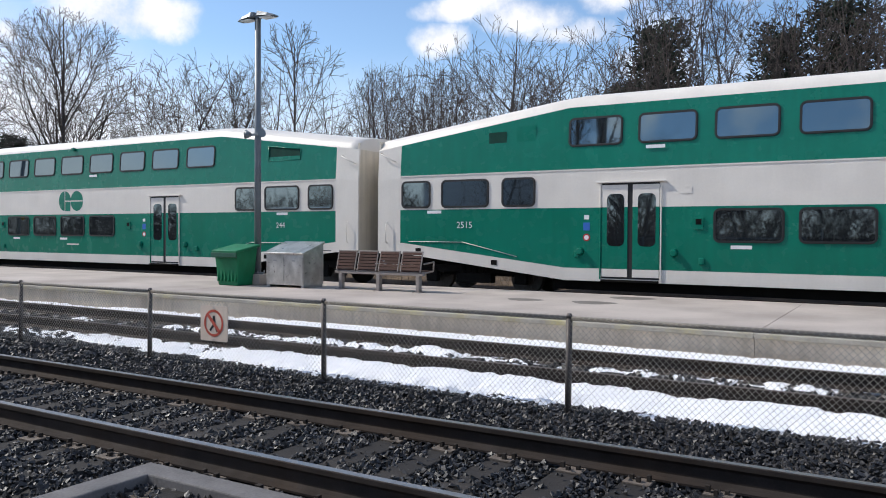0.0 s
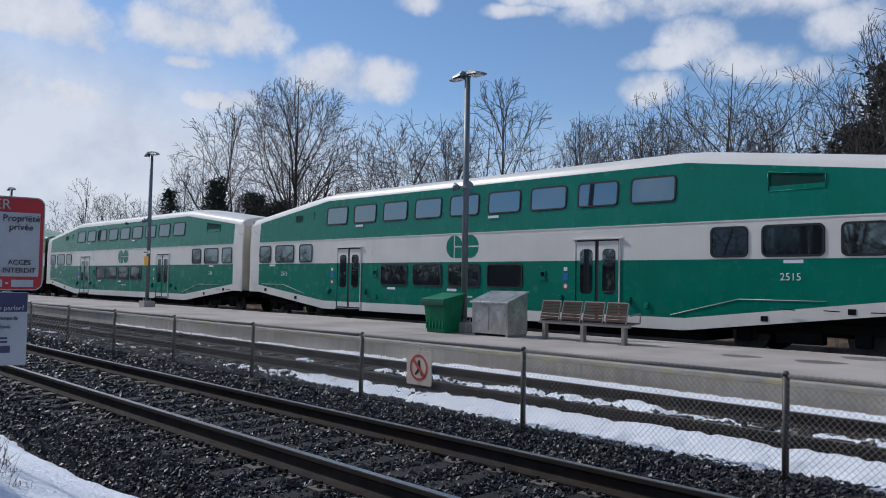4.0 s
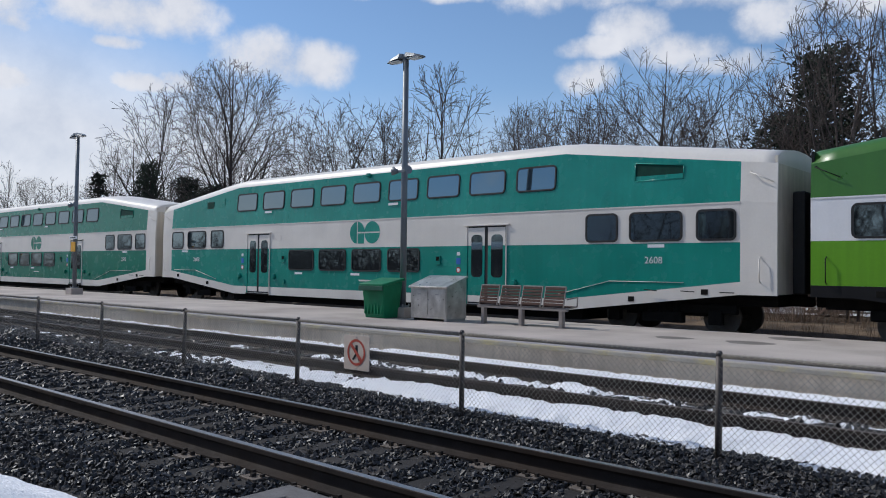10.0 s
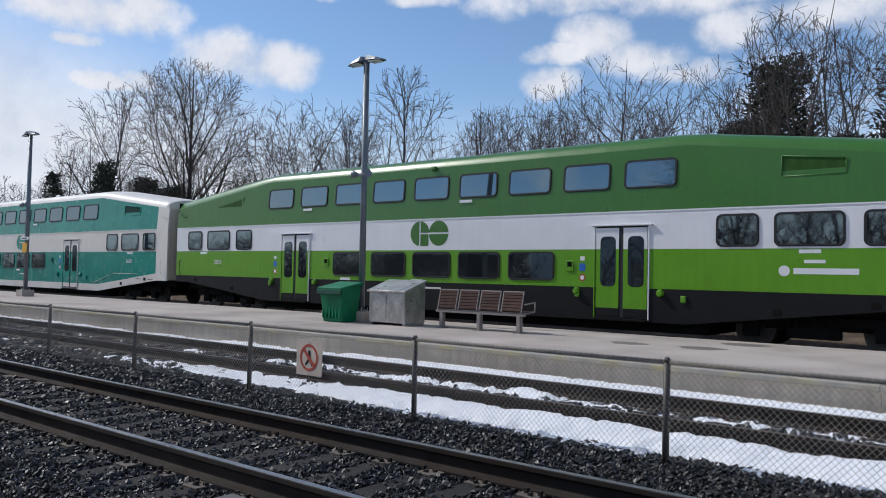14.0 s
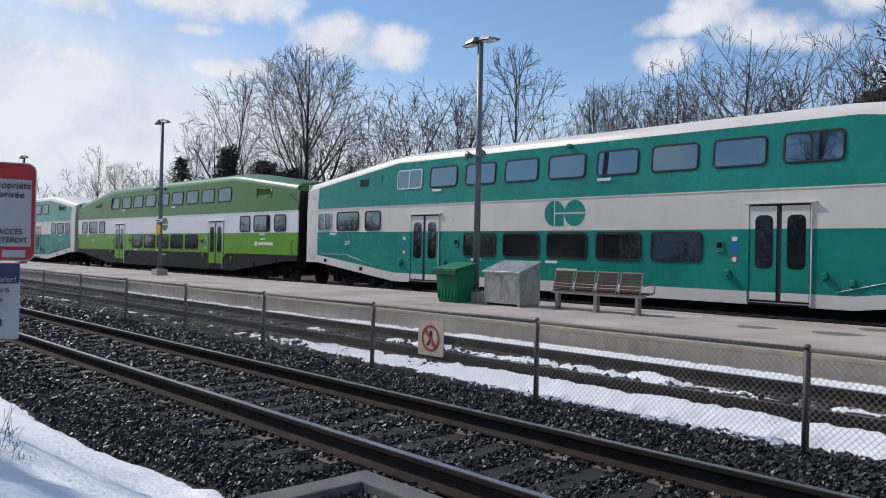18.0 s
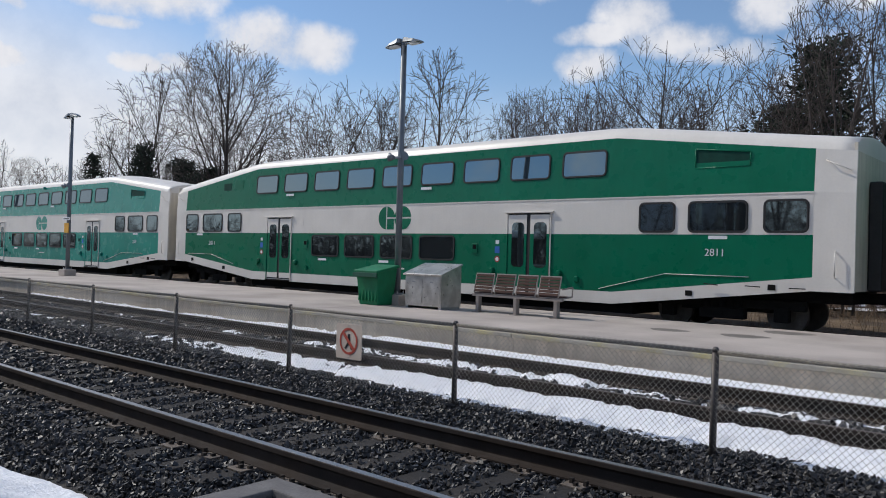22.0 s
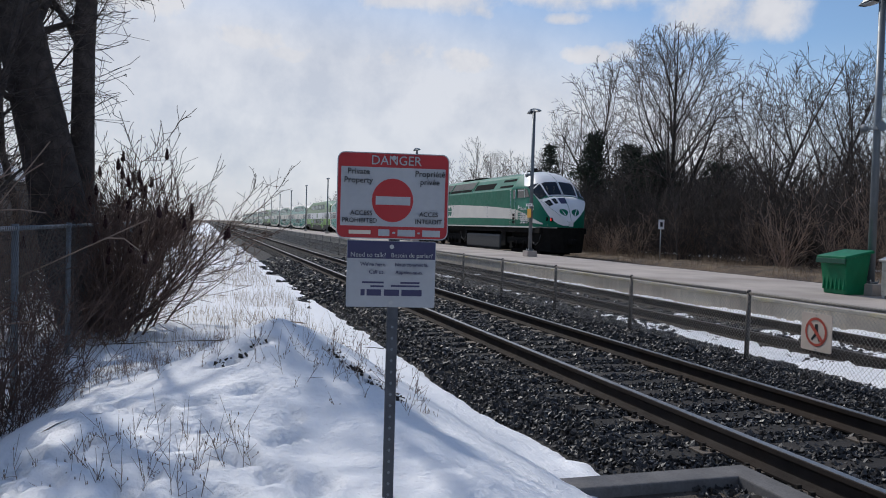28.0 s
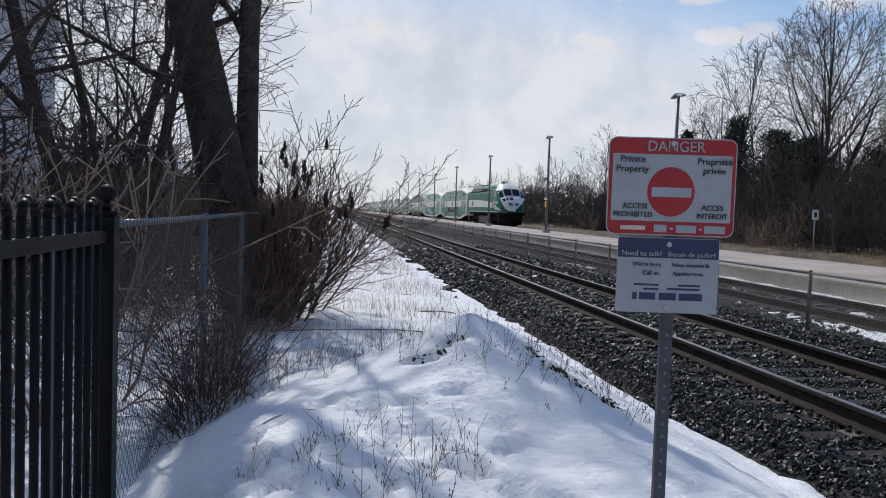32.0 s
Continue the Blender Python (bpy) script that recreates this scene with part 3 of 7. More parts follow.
snow_sheet("snow_behind_viewer", 1.98, 34.0, -11.0, -1.0, 0.35, lambda x, y: 0.3 * (-1.35 - y) + 0.05 * many(x, y, 0.5), ground_z, "trodden snow along the line")
for _n, _a, _b, _l in (("snow_strip_by_fence", 2.9, 4.2, "melting snow strip beside the low fence"), ("snow_strip_in_track", 4.25, 5.7, "thin snow patches between the rails"),
                       ("snow_strip_by_platform", 5.76, 7.0, "melting snow strip at the foot of the platform")):
    snow_sheet(_n, -26.0, 4.5, _a, _b, 0.045, between_depth, lambda x, y: ground_z(x, y) + 0.03, _l)
snow_sheet("snow_in_woods", -70.0, 30.0, 22.0, 46.0, 0.8,
           lambda x, y: -0.05 + 0.2 * nz(x, y, 0.12, 6.0) + 0.12 * nz(x, y, 0.6, 2.0) + 0.002 * (y - 20), lambda x, y: ground_z(x, y) + 0.02,
           "thin patches of snow on the woodland floor")
snow_sheet("snow_far_bank", -420.0, -60.0, -7.0, -1.2, 0.9, lambda x, y: 0.05 - 0.1 * max(0.0, nz(x, y, 0.4, 8.0)) + 0.3 * min(0.0, -1.6 - y), ground_z,
           "snow beside the line in the distance")

# ---- tracks ----
RAIL = [(-0.035, 0), (-0.035, -0.03), (-0.022, -0.042), (-0.009, -0.055), (-0.008, -0.13), (-0.03, -0.15), (-0.073, -0.16), (-0.073, -0.175),
        (0.073, -0.175), (0.073, -0.16), (0.03, -0.15), (0.008, -0.13), (0.009, -0.055), (0.022, -0.042), (0.035, -0.03), (0.035, 0), (0.024, 0.006), (-0.024, 0.006)]


def rail(track, y, x0, x1, top):
    xs = [x0, -200, -60, -20, -8, 0, x1]
    verts = [(x, y + p[0], p[1]) for x in xs for p in RAIL]
    n = len(RAIL)
    faces = [(i * n + k, i * n + (k + 1) % n, (i + 1) * n + (k + 1) % n, (i + 1) * n + k) for i in range(len(xs) - 1) for k in range(n)]
    me = mesh_of("rail", verts, faces)
    r = put("rail", me, "steel_rail", track)
    bm = bmesh.new()
    box(bm, x0, x1, y - 0.029, y + 0.029, 0.004, 0.0075)
    part("running_surface", bm, top, r)
    return r


def tie_mesh():
    bm = boxed(-0.115, 0.115, -1.28, 1.28, -0.16, 0.0, bevel=0.012)
    for v in bm.verts:
        v.co.z += 0.006 * noise.noise((v.co.x * 9, v.co.y * 3, 1))
        v.co.x += 0.008 * noise.noise((v.co.x * 3, v.co.y * 2, 5))
    me = bpy.data.meshes.new("tie")
    bm.to_mesh(me)
    bm.free()
    me.materials.append(M["tie"])
    return me


def plate_mesh():
    bm = boxed(-0.095, 0.095, -0.19, 0.19, -0.004, 0.012, bevel=0.003)
    me = bpy.data.meshes.new("tie_plate")
    bm.to_mesh(me)
    bm.free()
    me.materials.append(M["plate"])
    return me


TIE, PLATE = tie_mesh(), plate_mesh()


def track(name, mid, label, top, x_first, x_last, detail):
    t = thing(name, label, "railway track", kind="structure")
    for y in (mid - 0.7525, mid + 0.7525):
        rail(t, y, -900.0, 60.0, top)
    rnd = random.Random(int(mid * 100))
    x = x_last
    far_v, far_f = [], []
    n = 0
    while x > -240:
        wob = rnd.uniform(-0.03, 0.03)
        turn = rnd.uniform(-1.2, 1.2)
        if n < detail:
            o = put("tie", TIE, "tie", t, m=pose(x + wob, mid + rnd.uniform(-0.04, 0.04), -0.185, 0, 0, turn))
            if n < detail * 0.55:
                for y in (mid - 0.7525, mid + 0.7525):
                    p = put("tie_plate", PLATE, "plate", o, m=pose(0, y - mid, 0.004))
        else:
            b = len(far_v)
            far_v += [(x + wob + a, mid + c, z) for z in (-0.3, -0.185) for a, c in ((-0.115, -1.28), (0.115, -1.28), (0.115, 1.28), (-0.115, 1.28))]
            far_f += [tuple(b + k for k in f) for f in ((4, 5, 6, 7), (0, 1, 5, 4), (1, 2, 6, 5), (2, 3, 7, 6), (3, 0, 4, 7))]
        x -= 0.51
        n += 1
    tagged(put("distant_ties", mesh_of("distant_ties", far_v, far_f), "tie", t), kind="stuff")
    # spikes: four to a plate
    bm = bmesh.new()
    x = x_last
    while x > -9:
        for y in (mid - 0.7525, mid + 0.7525):
            for dx, dy in ((-0.06, -0.12), (0.06, -0.12), (-0.05, 0.12), (0.06, 0.12), (0.0, -0.165)):
                box(bm, x + dx - 0.013, x + dx + 0.013, y + dy - 0.018, y + dy + 0.018, -0.172, -0.172 + rnd.uniform(0.02, 0.045))
        x -= 0.51
    tagged(part("spikes", bm, "spike", t), kind="stuff")
    return t


NEAR_MID, SECOND_MID, TRAIN_MID = 0.7175, 4.9675, 14.6
track("near_track", NEAR_MID, "shiny steel rails on dark timber ties in ballast", "rail_top", -90, 4.6, 150)
track("second_track", SECOND_MID, "dull rusty rails with snow between them", "rail_dull", -60, 4.6, 90)
track("train_track", TRAIN_MID, "rails beyond the platform that carry the train", "rail_dull", -40, 8.0, 20)


# ---- stones ----
def stone_shapes(count, seed):
    rnd = np.random.RandomState(seed)
    v = np.array([(x, y, z) for x in (-1, 1) for y in (-1, 1) for z in (-1, 1)]) * 0.62
    f = np.array([(0, 1, 3), (0, 3, 2), (4, 6, 7), (4, 7, 5), (0, 4, 5), (0, 5, 1), (2, 3, 7), (2, 7, 6), (0, 2, 6), (0, 6, 4), (1, 5, 7), (1, 7, 3)])
    return [((v + rnd.uniform(-0.45, 0.45, (8, 3))) * np.array([rnd.uniform(0.9, 1.55), rnd.uniform(0.65, 1.2), rnd.uniform(0.4, 0.8)]), f) for _ in range(count)]


def scatter(name, shapes, spots, sizes, seed, material, label):
    """One mesh of many loose pieces: spots (n, 3), sizes (n)."""
    rnd = np.random.RandomState(seed)
    which = rnd.randint(0, len(shapes), len(spots))
    all_v, all_f, base = [], [], 0
    q = rnd.normal(size=(len(spots), 4))
    q /= np.linalg.norm(q, axis=1, keepdims=True)
    w, x, y, z = q.T
    R = np.stack([1 - 2 * (y * y + z * z), 2 * (x * y - z * w), 2 * (x * z + y * w), 2 * (x * y + z * w), 1 - 2 * (x * x + z * z), 2 * (y * z - x * w),
                  2 * (x * z - y * w), 2 * (y * z + x * w), 1 - 2 * (x * x + y * y)], -1).reshape(-1, 3, 3)
    for k, (v, f) in enumerate(shapes):
        sel = np.where(which == k)[0]
        if not len(sel):
            continue
        vv = np.einsum("nij,vj->nvi", R[sel], v) * sizes[sel][:, None, None] + spots[sel][:, None, :]
        ff = f[None] + (np.arange(len(sel)) * len(v))[:, None, None] + base
        all_v.append(vv.reshape(-1, 3))
        all_f.append(ff.reshape(-1, f.shape[1]))
        base += len(sel) * len(v)
    V, F = np.concatenate(all_v), np.concatenate(all_f)
    me = bpy.data.meshes.new(name)
    me.vertices.add(len(V))
    me.vertices.foreach_set("co", V.astype(np.float32).ravel())
    me.loops.add(F.size)
    me.loops.foreach_set("vertex_index", F.astype(np.int32).ravel())
    me.polygons.add(len(F))
    me.polygons.foreach_set("loop_start", (np.arange(len(F)) * F.shape[1]).astype(np.int32))
    me.update(calc_edges=True)
    me.validate()
    me.shade_flat()
    return tagged(put(name, me, material), label, "ballast", kind="stuff")


def ballast():
    rnd = np.random.RandomState(4)
    spots, sizes = [], []

    def fill(x0, x1, y0, y1, per_m2, size):
        n = int((x1 - x0) * (y1 - y0) * per_m2)
        xs, ys = rnd.uniform(x0, x1, n), rnd.uniform(y0, y1, n)
        for x, y in zip(xs, ys):
            tie = abs(((4.6 - x) / 0.51 + 0.5) % 1 - 0.5) * 0.51 < 0.105
            in_gauge = any(abs(y - m) < 1.22 for m in (NEAR_MID, SECOND_MID))
            on_rail = any(abs(abs(y - m) - 0.7525) < 0.085 for m in (NEAR_MID, SECOND_MID))
            if on_rail or (tie and in_gauge and rnd.rand() < 0.84):
                continue
            if y < -0.85 and bank_depth(x, y) > 0.01:
                continue
            z = ground_z(x, y) + 0.028 + rnd.uniform(-0.012, 0.024)
            if in_gauge:
                z += 0.012
            spots.append((x, y, z))
            sizes.append(size * rnd.uniform(0.55, 1.35))

    fill(-7.5, 3.0, -1.75, 3.6, 1150, 0.0215)
    fill(-16.0, -7.5, -1.75, 3.6, 480, 0.029)
    fill(-36.0, -16.0, -1.75, 3.6, 110, 0.048)
    fill(-9.0, 4.0, 3.6, 6.9, 110, 0.04)
    fill(-22.0, -9.0, 3.6, 6.9, 90, 0.045)
    scatter("ballast_stones", stone_shapes(9, 2), np.array(spots), np.array(sizes), 9, "stone", "loose dark grey crushed stones between the ties")


ballast()

# ---- platform ----
PLAT = (7.0, 12.4, 0.22)


def platform():
    p = thing("platform", "long concrete island platform with a worn yellow edge line", "platform", kind="structure")
    x, n = 12.0, 0
    rnd = random.Random(5)
    while x > -330:
        ln = 6.1 if x > -60 else 30.5
        bm = boxed(x - ln + 0.008, x, PLAT[0] + 0.5, PLAT[1], -0.1, PLAT[2] + rnd.uniform(-0.002, 0.002), bevel=0.006)
        part("slab", bm, "concrete", p)
        bm = boxed(x - ln + 0.008, x, PLAT[0] + 0.14, PLAT[0] + 0.492, -0.1, PLAT[2] + rnd.uniform(-0.002, 0.002), bevel=0.006)
        part("edge_slab", bm, "edge_band", p)
        bm = boxed(x - ln + 0.006, x, PLAT[0] + 0.05, PLAT[0] + 0.5, -0.6, PLAT[2] - 0.07)
        part("wall_panel", bm, "wall", p)
        bm = boxed(x - ln + 0.006, x, PLAT[0] - 0.02, PLAT[0] + 0.132, PLAT[2] - 0.07, PLAT[2], bevel=0.012)
        part("nosing", bm, "yellow", p)
        x -= ln
    return p


platform()
# damp stains on the platform, laid as thin uneven discs on the slabs
for x, y, r in ((-4.97, 10.1, 0.36), (-3.6, 10.2, 0.42), (-3.3, 11.6, 0.45)):
    bm = outline([(math.cos(a) * r * (1 + 0.15 * math.sin(3 * a)), math.sin(a) * r * 0.75) for a in (k * math.tau / 20 for k in range(20))], 0.004)
    c = part("stain", bm, "edge_band", m=pose(x, y, PLAT[2] + 0.0035, -90, 0, 0))
    c.name = "manhole_cover"
    c.data.materials[0] = mat("damp_stain_surface", (0.17, 0.15, 0.135), 0.7, 0.1, 0.2, 4, 40, 0.002, 60)
    tagged(c, "dark damp stain on the platform", "manhole cover", group="platform covers")

# concrete curb of the crossing beside the near rail
k = thing("crossing_curb", "weathered grey timber frame of a track crossing beside the rail", "curb")
for a in ((-3.05, -2.83, -2.6, -0.24), (-3.05, 1.6, -0.44, -0.24)):
    part("beam", boxed(a[0], a[1], a[2], a[3], -0.30, -0.125 + (0.002 if a[1] > 0 else 0), bevel=0.012), "curb", k)
part("infill", boxed(-2.83, 1.6, -2.6, -0.44, -0.34, -0.20), "crossing_soil", k)


# ---- fence between the tracks ----
FENCE_Y, FENCE_TOP = 2.85, 0.74
POSTS = [2.0 - 0.02 + 2.95 * k for k in range(2)] + [-1.12 - 2.91 * k for k in range(28)]


def track_fence():
    f = thing("chain_link_fence", "low rusty chain-link fence between the two tracks", "fence")
    rnd = random.Random(8)
    for x in POSTS:
        lean = rnd.uniform(-0.012, 0.012)
        bm = tubed((x + lean, FENCE_Y, -0.3), (x, FENCE_Y, FENCE_TOP + 0.005), 0.03, 0.03, 10)
        tube(bm, (x, FENCE_Y, FENCE_TOP + 0.005), (x, FENCE_Y, FENCE_TOP + 0.045), 0.036, 0.02, 10)
        part("post", bm, "fence_post", f)
    for a, b in zip(sorted(POSTS), sorted(POSTS)[1:]):
        part("top_rail", tubed((a, FENCE_Y, FENCE_TOP), (b, FENCE_Y, FENCE_TOP), 0.021, None, 8), "fence_rail", f)
        # diagonal wires of the mesh
        bm = bmesh.new()
        lo, hi, pitch = -0.10, FENCE_TOP + 0.035, 0.056
        near = b > -16
        step = pitch if near else pitch * 2
        r = 0.0021 if near else 0.0036
        h = hi - lo
        run = h * 0.95
        x = a - run
        while x < b + run:
            for s in (1, -1):
                x0, x1 = (x, x + run) if s == 1 else (x + run, x)
                p, q = Vector((x0, FENCE_Y - 0.024 + s * r, lo)), Vector((x1, FENCE_Y - 0.024 + s * r, hi))
                # cut to the bay
                t0, t1 = 0.0, 1.0
                dx = q.x - p.x
                for lim, sign in ((a, 1), (b, -1)):
                    u = (lim - p.x) / dx
                    if (dx > 0) == (sign > 0):
                        t0 = max(t0, u)
                    else:
                        t1 = min(t1, u)
                if t1 - t0 > 0.02:
                    tube(bm, p.lerp(q, t0), p.lerp(q, t1), r, r, 3, caps=False)
            x += step
        part("wire_mesh", bm, "chain", f)
    return f


track_fence()

# notice on the fence
n = thing("no_crossing_sign", "pale board with a faded red ring and bar on the fence", "sign")
part("board", outline(round_rect(-5.93, -5.47, 0.19, 0.62, 0.02), 0.012), "wood_sign", n, m=pose(0, FENCE_Y - 0.06, 0))
ring = bmesh.new()
cx, cz = -5.70, 0.41
for k in range(28):
    a0, a1 = k * math.tau / 28, (k + 1) * math.tau / 28
    vs = [ring.verts.new((cx + r * math.cos(a), 0, cz + r * math.sin(a))) for a, r in ((a0, 0.135), (a1, 0.135), (a1, 0.165), (a0, 0.165))]
    ring.faces.new(vs)
part("ring", ring, "red_faded", n, m=pose(0, FENCE_Y - 0.0635, 0))
part("bar", outline([(cx - 0.115, cz + 0.085), (cx - 0.085, cz + 0.115), (cx + 0.115, cz - 0.085), (cx + 0.085, cz - 0.115)], 0.001), "red_faded", n, m=pose(0, FENCE_Y - 0.066, 0))
for pts in ([(cx - 0.015, cz + 0.09), (cx + 0.025, cz + 0.09), (cx + 0.03, cz - 0.02), (cx - 0.02, cz - 0.02)],
            [(cx - 0.02, cz - 0.02), (cx + 0.03, cz - 0.02), (cx - 0.05, cz - 0.10), (cx - 0.075, cz - 0.09)],
            [(cx + 0.03, cz - 0.02), (cx + 0.0, cz - 0.02), (cx + 0.05, cz - 0.11), (cx + 0.075, cz - 0.10)]):
    part("mark", outline(pts, 0.001), "ink", n, m=pose(0, FENCE_Y - 0.0632, 0))
for x, z in ((-5.70, 0.60), (-5.70, 0.21)):
    part("bolt", tubed((x, FENCE_Y - 0.067, z), (x, FENCE_Y - 0.05, z), 0.008, None, 8), "galv", n)

# ---- platform lamps ----
LAMP_Y, LAMP_TOP = 10.45, 6.98
LAMPS = [-12.45, -31.7] + [-52.3 - 20.7 * k for k in range(10)] + [8.0]


def lamp_mast():
    l = thing("platform_lamp", "grey steel mast with two flat lamp heads on a concrete foot", "street lamp", group="platform lamps")
    part("foot", boxed(-0.29, 0.29, -0.24, 0.24, 0, 0.26, bevel=0.02), "concrete", l)
    bm = bmesh.new()
    tube(bm, (0, 0, 0.26), (0, 0, 0.30), 0.15, None, 16)
    part("base_flange", bm, "pole", l)
    part("mast", tubed((0, 0, 0.3), (0, 0, 6.62), 0.085, 0.075, 14), "pole", l)
    for dx, dy in ((-0.11, -0.11), (0.11, -0.11), (0.11, 0.11), (-0.11, 0.11)):
        part("bolt", tubed((dx, dy, 0.28), (dx, dy, 0.35), 0.014, None, 6), "galv", l)
    for s in (-1, 1):
        a = part("arm", tubed((0, 0, 6.52), (s * 0.16, 0, 6.66), 0.03, None, 8), "pole", l)
        bm = bmesh.new()
        prof = [(0.05, 0.13, 0.11), (0.12, 0.17, 0.12), (0.42, 0.165, 0.07), (0.60, 0.10, 0.03)]
        rings = []
        for u, w, h in prof:
            z = 6.64 - 0.10 * u
            rings.append([bm.verts.new((s * u, y * w, z + dz)) for y, dz in ((-1, 0), (-0.75, h), (0.75, h), (1, 0))])
        for r0, r1 in zip(rings, rings[1:]):
            for k in range(4):
                bm.faces.new((r0[k], r0[(k + 1) % 4], r1[(k + 1) % 4], r1[k]))
        bm.faces.new(rings[0])
        bm.faces.new(rings[-1])
        bmesh.ops.recalc_face_normals(bm, faces=bm.faces)
        hd = part("lamp_head", bm, "pole", l)
        part("lens", boxed(s * 0.33 - 0.17, s * 0.33 + 0.17, -0.13, 0.13, 6.575, 6.592, bevel=0.003), "lens", hd)
    return l


first = lamp_mast()
first.matrix_basis = pose(LAMPS[0], LAMP_Y, PLAT[2])
for x in LAMPS[1:]:
    copy_thing(first, pose(x, LAMP_Y, PLAT[2]))
# twin loudspeakers and small signs on two masts
for k, lx in enumerate(LAMPS[:3]):
    s = thing("loudspeaker_pair", "two small grey horn loudspeakers on a lamp mast", "loudspeaker", group="mast loudspeakers", m=pose(lx, LAMP_Y, PLAT[2] + 3.72))
    part("bracket", boxed(-0.16, 0.16, -0.115, -0.08, -0.03, 0.03, bevel=0.005), "pole", s)
    for d in (-1, 1):
        part("horn", tubed((d * 0.13, -0.1, 0), (d * 0.27, -0.14, 0.02), 0.045, 0.115, 12), "pole", s)
for lx in LAMPS[1:3]:
    s = thing("mast_sign", "white name plate and yellow notice on a lamp mast", "sign", group="mast signs", m=pose(lx, LAMP_Y, PLAT[2]))
    part("name_plate", boxed(-0.36, 0.36, -0.11, -0.09, 2.30, 2.42, bevel=0.003), "white_sign", s)
    part("notice", boxed(-0.17, 0.24, -0.115, -0.09, 1.78, 2.18, bevel=0.004), "yellow_sign", s)
    part("name_bar", boxed(-0.26, 0.26, -0.113, -0.111, 2.335, 2.385), "ink", s, "dark bar of unreadable lettering")

# ---- things on the platform ----
b = thing("salt_bin", "green ribbed plastic bin with a slanted lid", "bin", m=pose(-12.72, 9.98, PLAT[2]) @ Matrix.Diagonal((0.74, 0.74, 1, 1)))
bm = bmesh.new()
prof = [(-0.36, 0.0), (0.36, 0.0), (0.46, 0.93), (-0.46, 0.80)]
vs = [[bm.verts.new((sx * (0.44 if z < 0.1 else 0.53), y, z)) for y, z in prof] for sx in (-1, 1)]
bm.faces.new(vs[0])
bm.faces.new(vs[1][::-1])
for k in range(4):
    bm.faces.new((vs[0][k], vs[1][k], vs[1][(k + 1) % 4], vs[0][(k + 1) % 4]))
bmesh.ops.recalc_face_normals(bm, faces=bm.faces)
bmesh.ops.bevel(bm, geom=bm.edges[:], offset=0.03, segments=2, affect="EDGES", profile=0.5)
part("tub", bm, "bin", b)
for k in range(6):
    x = -0.4 + k * 0.16
    part("rib", boxed(x - 0.025, x + 0.025, -0.45, -0.395, 0.05, 0.74, bevel=0.01), "bin", b, m=pose(0, 0, 0, -7, 0, 0))
bm = boxed(-0.58, 0.58, -0.54, 0.54, 0, 0.07, bevel=0.02)
part("lid", bm, "bin", b, m=pose(0, 0, 0.86, 8, 0, 0))
part("lid_lip", boxed(-0.58, 0.58, -0.57, -0.53, 0.69, 0.80, bevel=0.01), "bin_dark", b)

b = thing("metal_storage_box", "brushed aluminium storage box with a sloping lid", "storage box", m=pose(-11.14, 10.35, PLAT[2]) @ Matrix.Diagonal((0.8, 0.85, 1, 1)))
bm = outline([(-0.42, 0.06), (0.42, 0.06), (0.42, 1.02), (-0.42, 0.78)], 1.45)
me = bpy.data.meshes.new("body")
bm.to_mesh(me)
bm.free()
me.transform(pose(-0.725, 0, 0, 0, 0, 90) @ Matrix.Diagonal((1, -1, 1, 1)))
me.flip_normals()
put("body", me, "steel_box", b)
part("lid", boxed(-0.78, 0.78, -0.5, 0.46, 0, 0.045, bevel=0.008), "steel_box", b, m=pose(0, 0.0, 0.915, 15.9, 0, 0))
for x in (-0.36, 0.36):
    d = part("front_panel", boxed(x - 0.33, x + 0.33, -0.437, -0.42, 0.14, 0.72, bevel=0.004), "steel_box", b)
    part("handle", boxed(x - 0.06, x + 0.06, -0.45, -0.437, 0.62, 0.65, bevel=0.004), "galv", d)
for x in (-0.66, 0.66):
    part("foot", boxed(x - 0.05, x + 0.05, -0.40, 0.40, 0, 0.06), "galv", b)

b = thing("platform_bench", "bench of four brown slatted seats on grey steel legs", "bench", m=pose(-8.75, 10.45, PLAT[2]))
part("beam", boxed(-1.22, 1.22, -0.045, 0.045, 0.36, 0.42, bevel=0.008), "bench_frame", b)
for x in (-1.05, 0.02, 1.08):
    lg = part("leg", boxed(x - 0.045, x + 0.045, -0.06, 0.06, 0.0, 0.37, bevel=0.01), "bench_frame", b)
    part("foot_plate", boxed(x - 0.09, x + 0.09, -0.14, 0.14, 0, 0.012), "bench_frame", lg)
for i in range(4):
    cx = -0.89 + i * 0.595
    s = part("seat", boxed(cx - 0.265, cx + 0.265, -0.05, 0.46, 0.425, 0.44, bevel=0.004), "bench_frame", b)
    for j in range(5):
        part("seat_slat", boxed(cx - 0.26, cx + 0.26, -0.03 + j * 0.096, 0.045 + j * 0.096, 0.441, 0.462, bevel=0.004), "bench_wood", s)
    back = pose(0, -0.06, 0.44, -14, 0, 0)
    bk = part("backrest", boxed(cx - 0.27, cx - 0.245, -0.012, 0.014, 0, 0.46, bevel=0.004), "bench_frame", b, m=back)
    part("back_stile", boxed(cx + 0.245, cx + 0.27, -0.012, 0.014, 0, 0.46, bevel=0.004), "bench_frame", bk)
    part("back_rail", boxed(cx - 0.27, cx + 0.27, -0.012, 0.014, 0.445, 0.47, bevel=0.004), "bench_frame", bk)
    for j in range(6):
        part("back_slat", boxed(cx - 0.245, cx + 0.245, -0.018, 0.006, 0.035 + j * 0.07, 0.09 + j * 0.07, bevel=0.003), "bench_wood", bk)
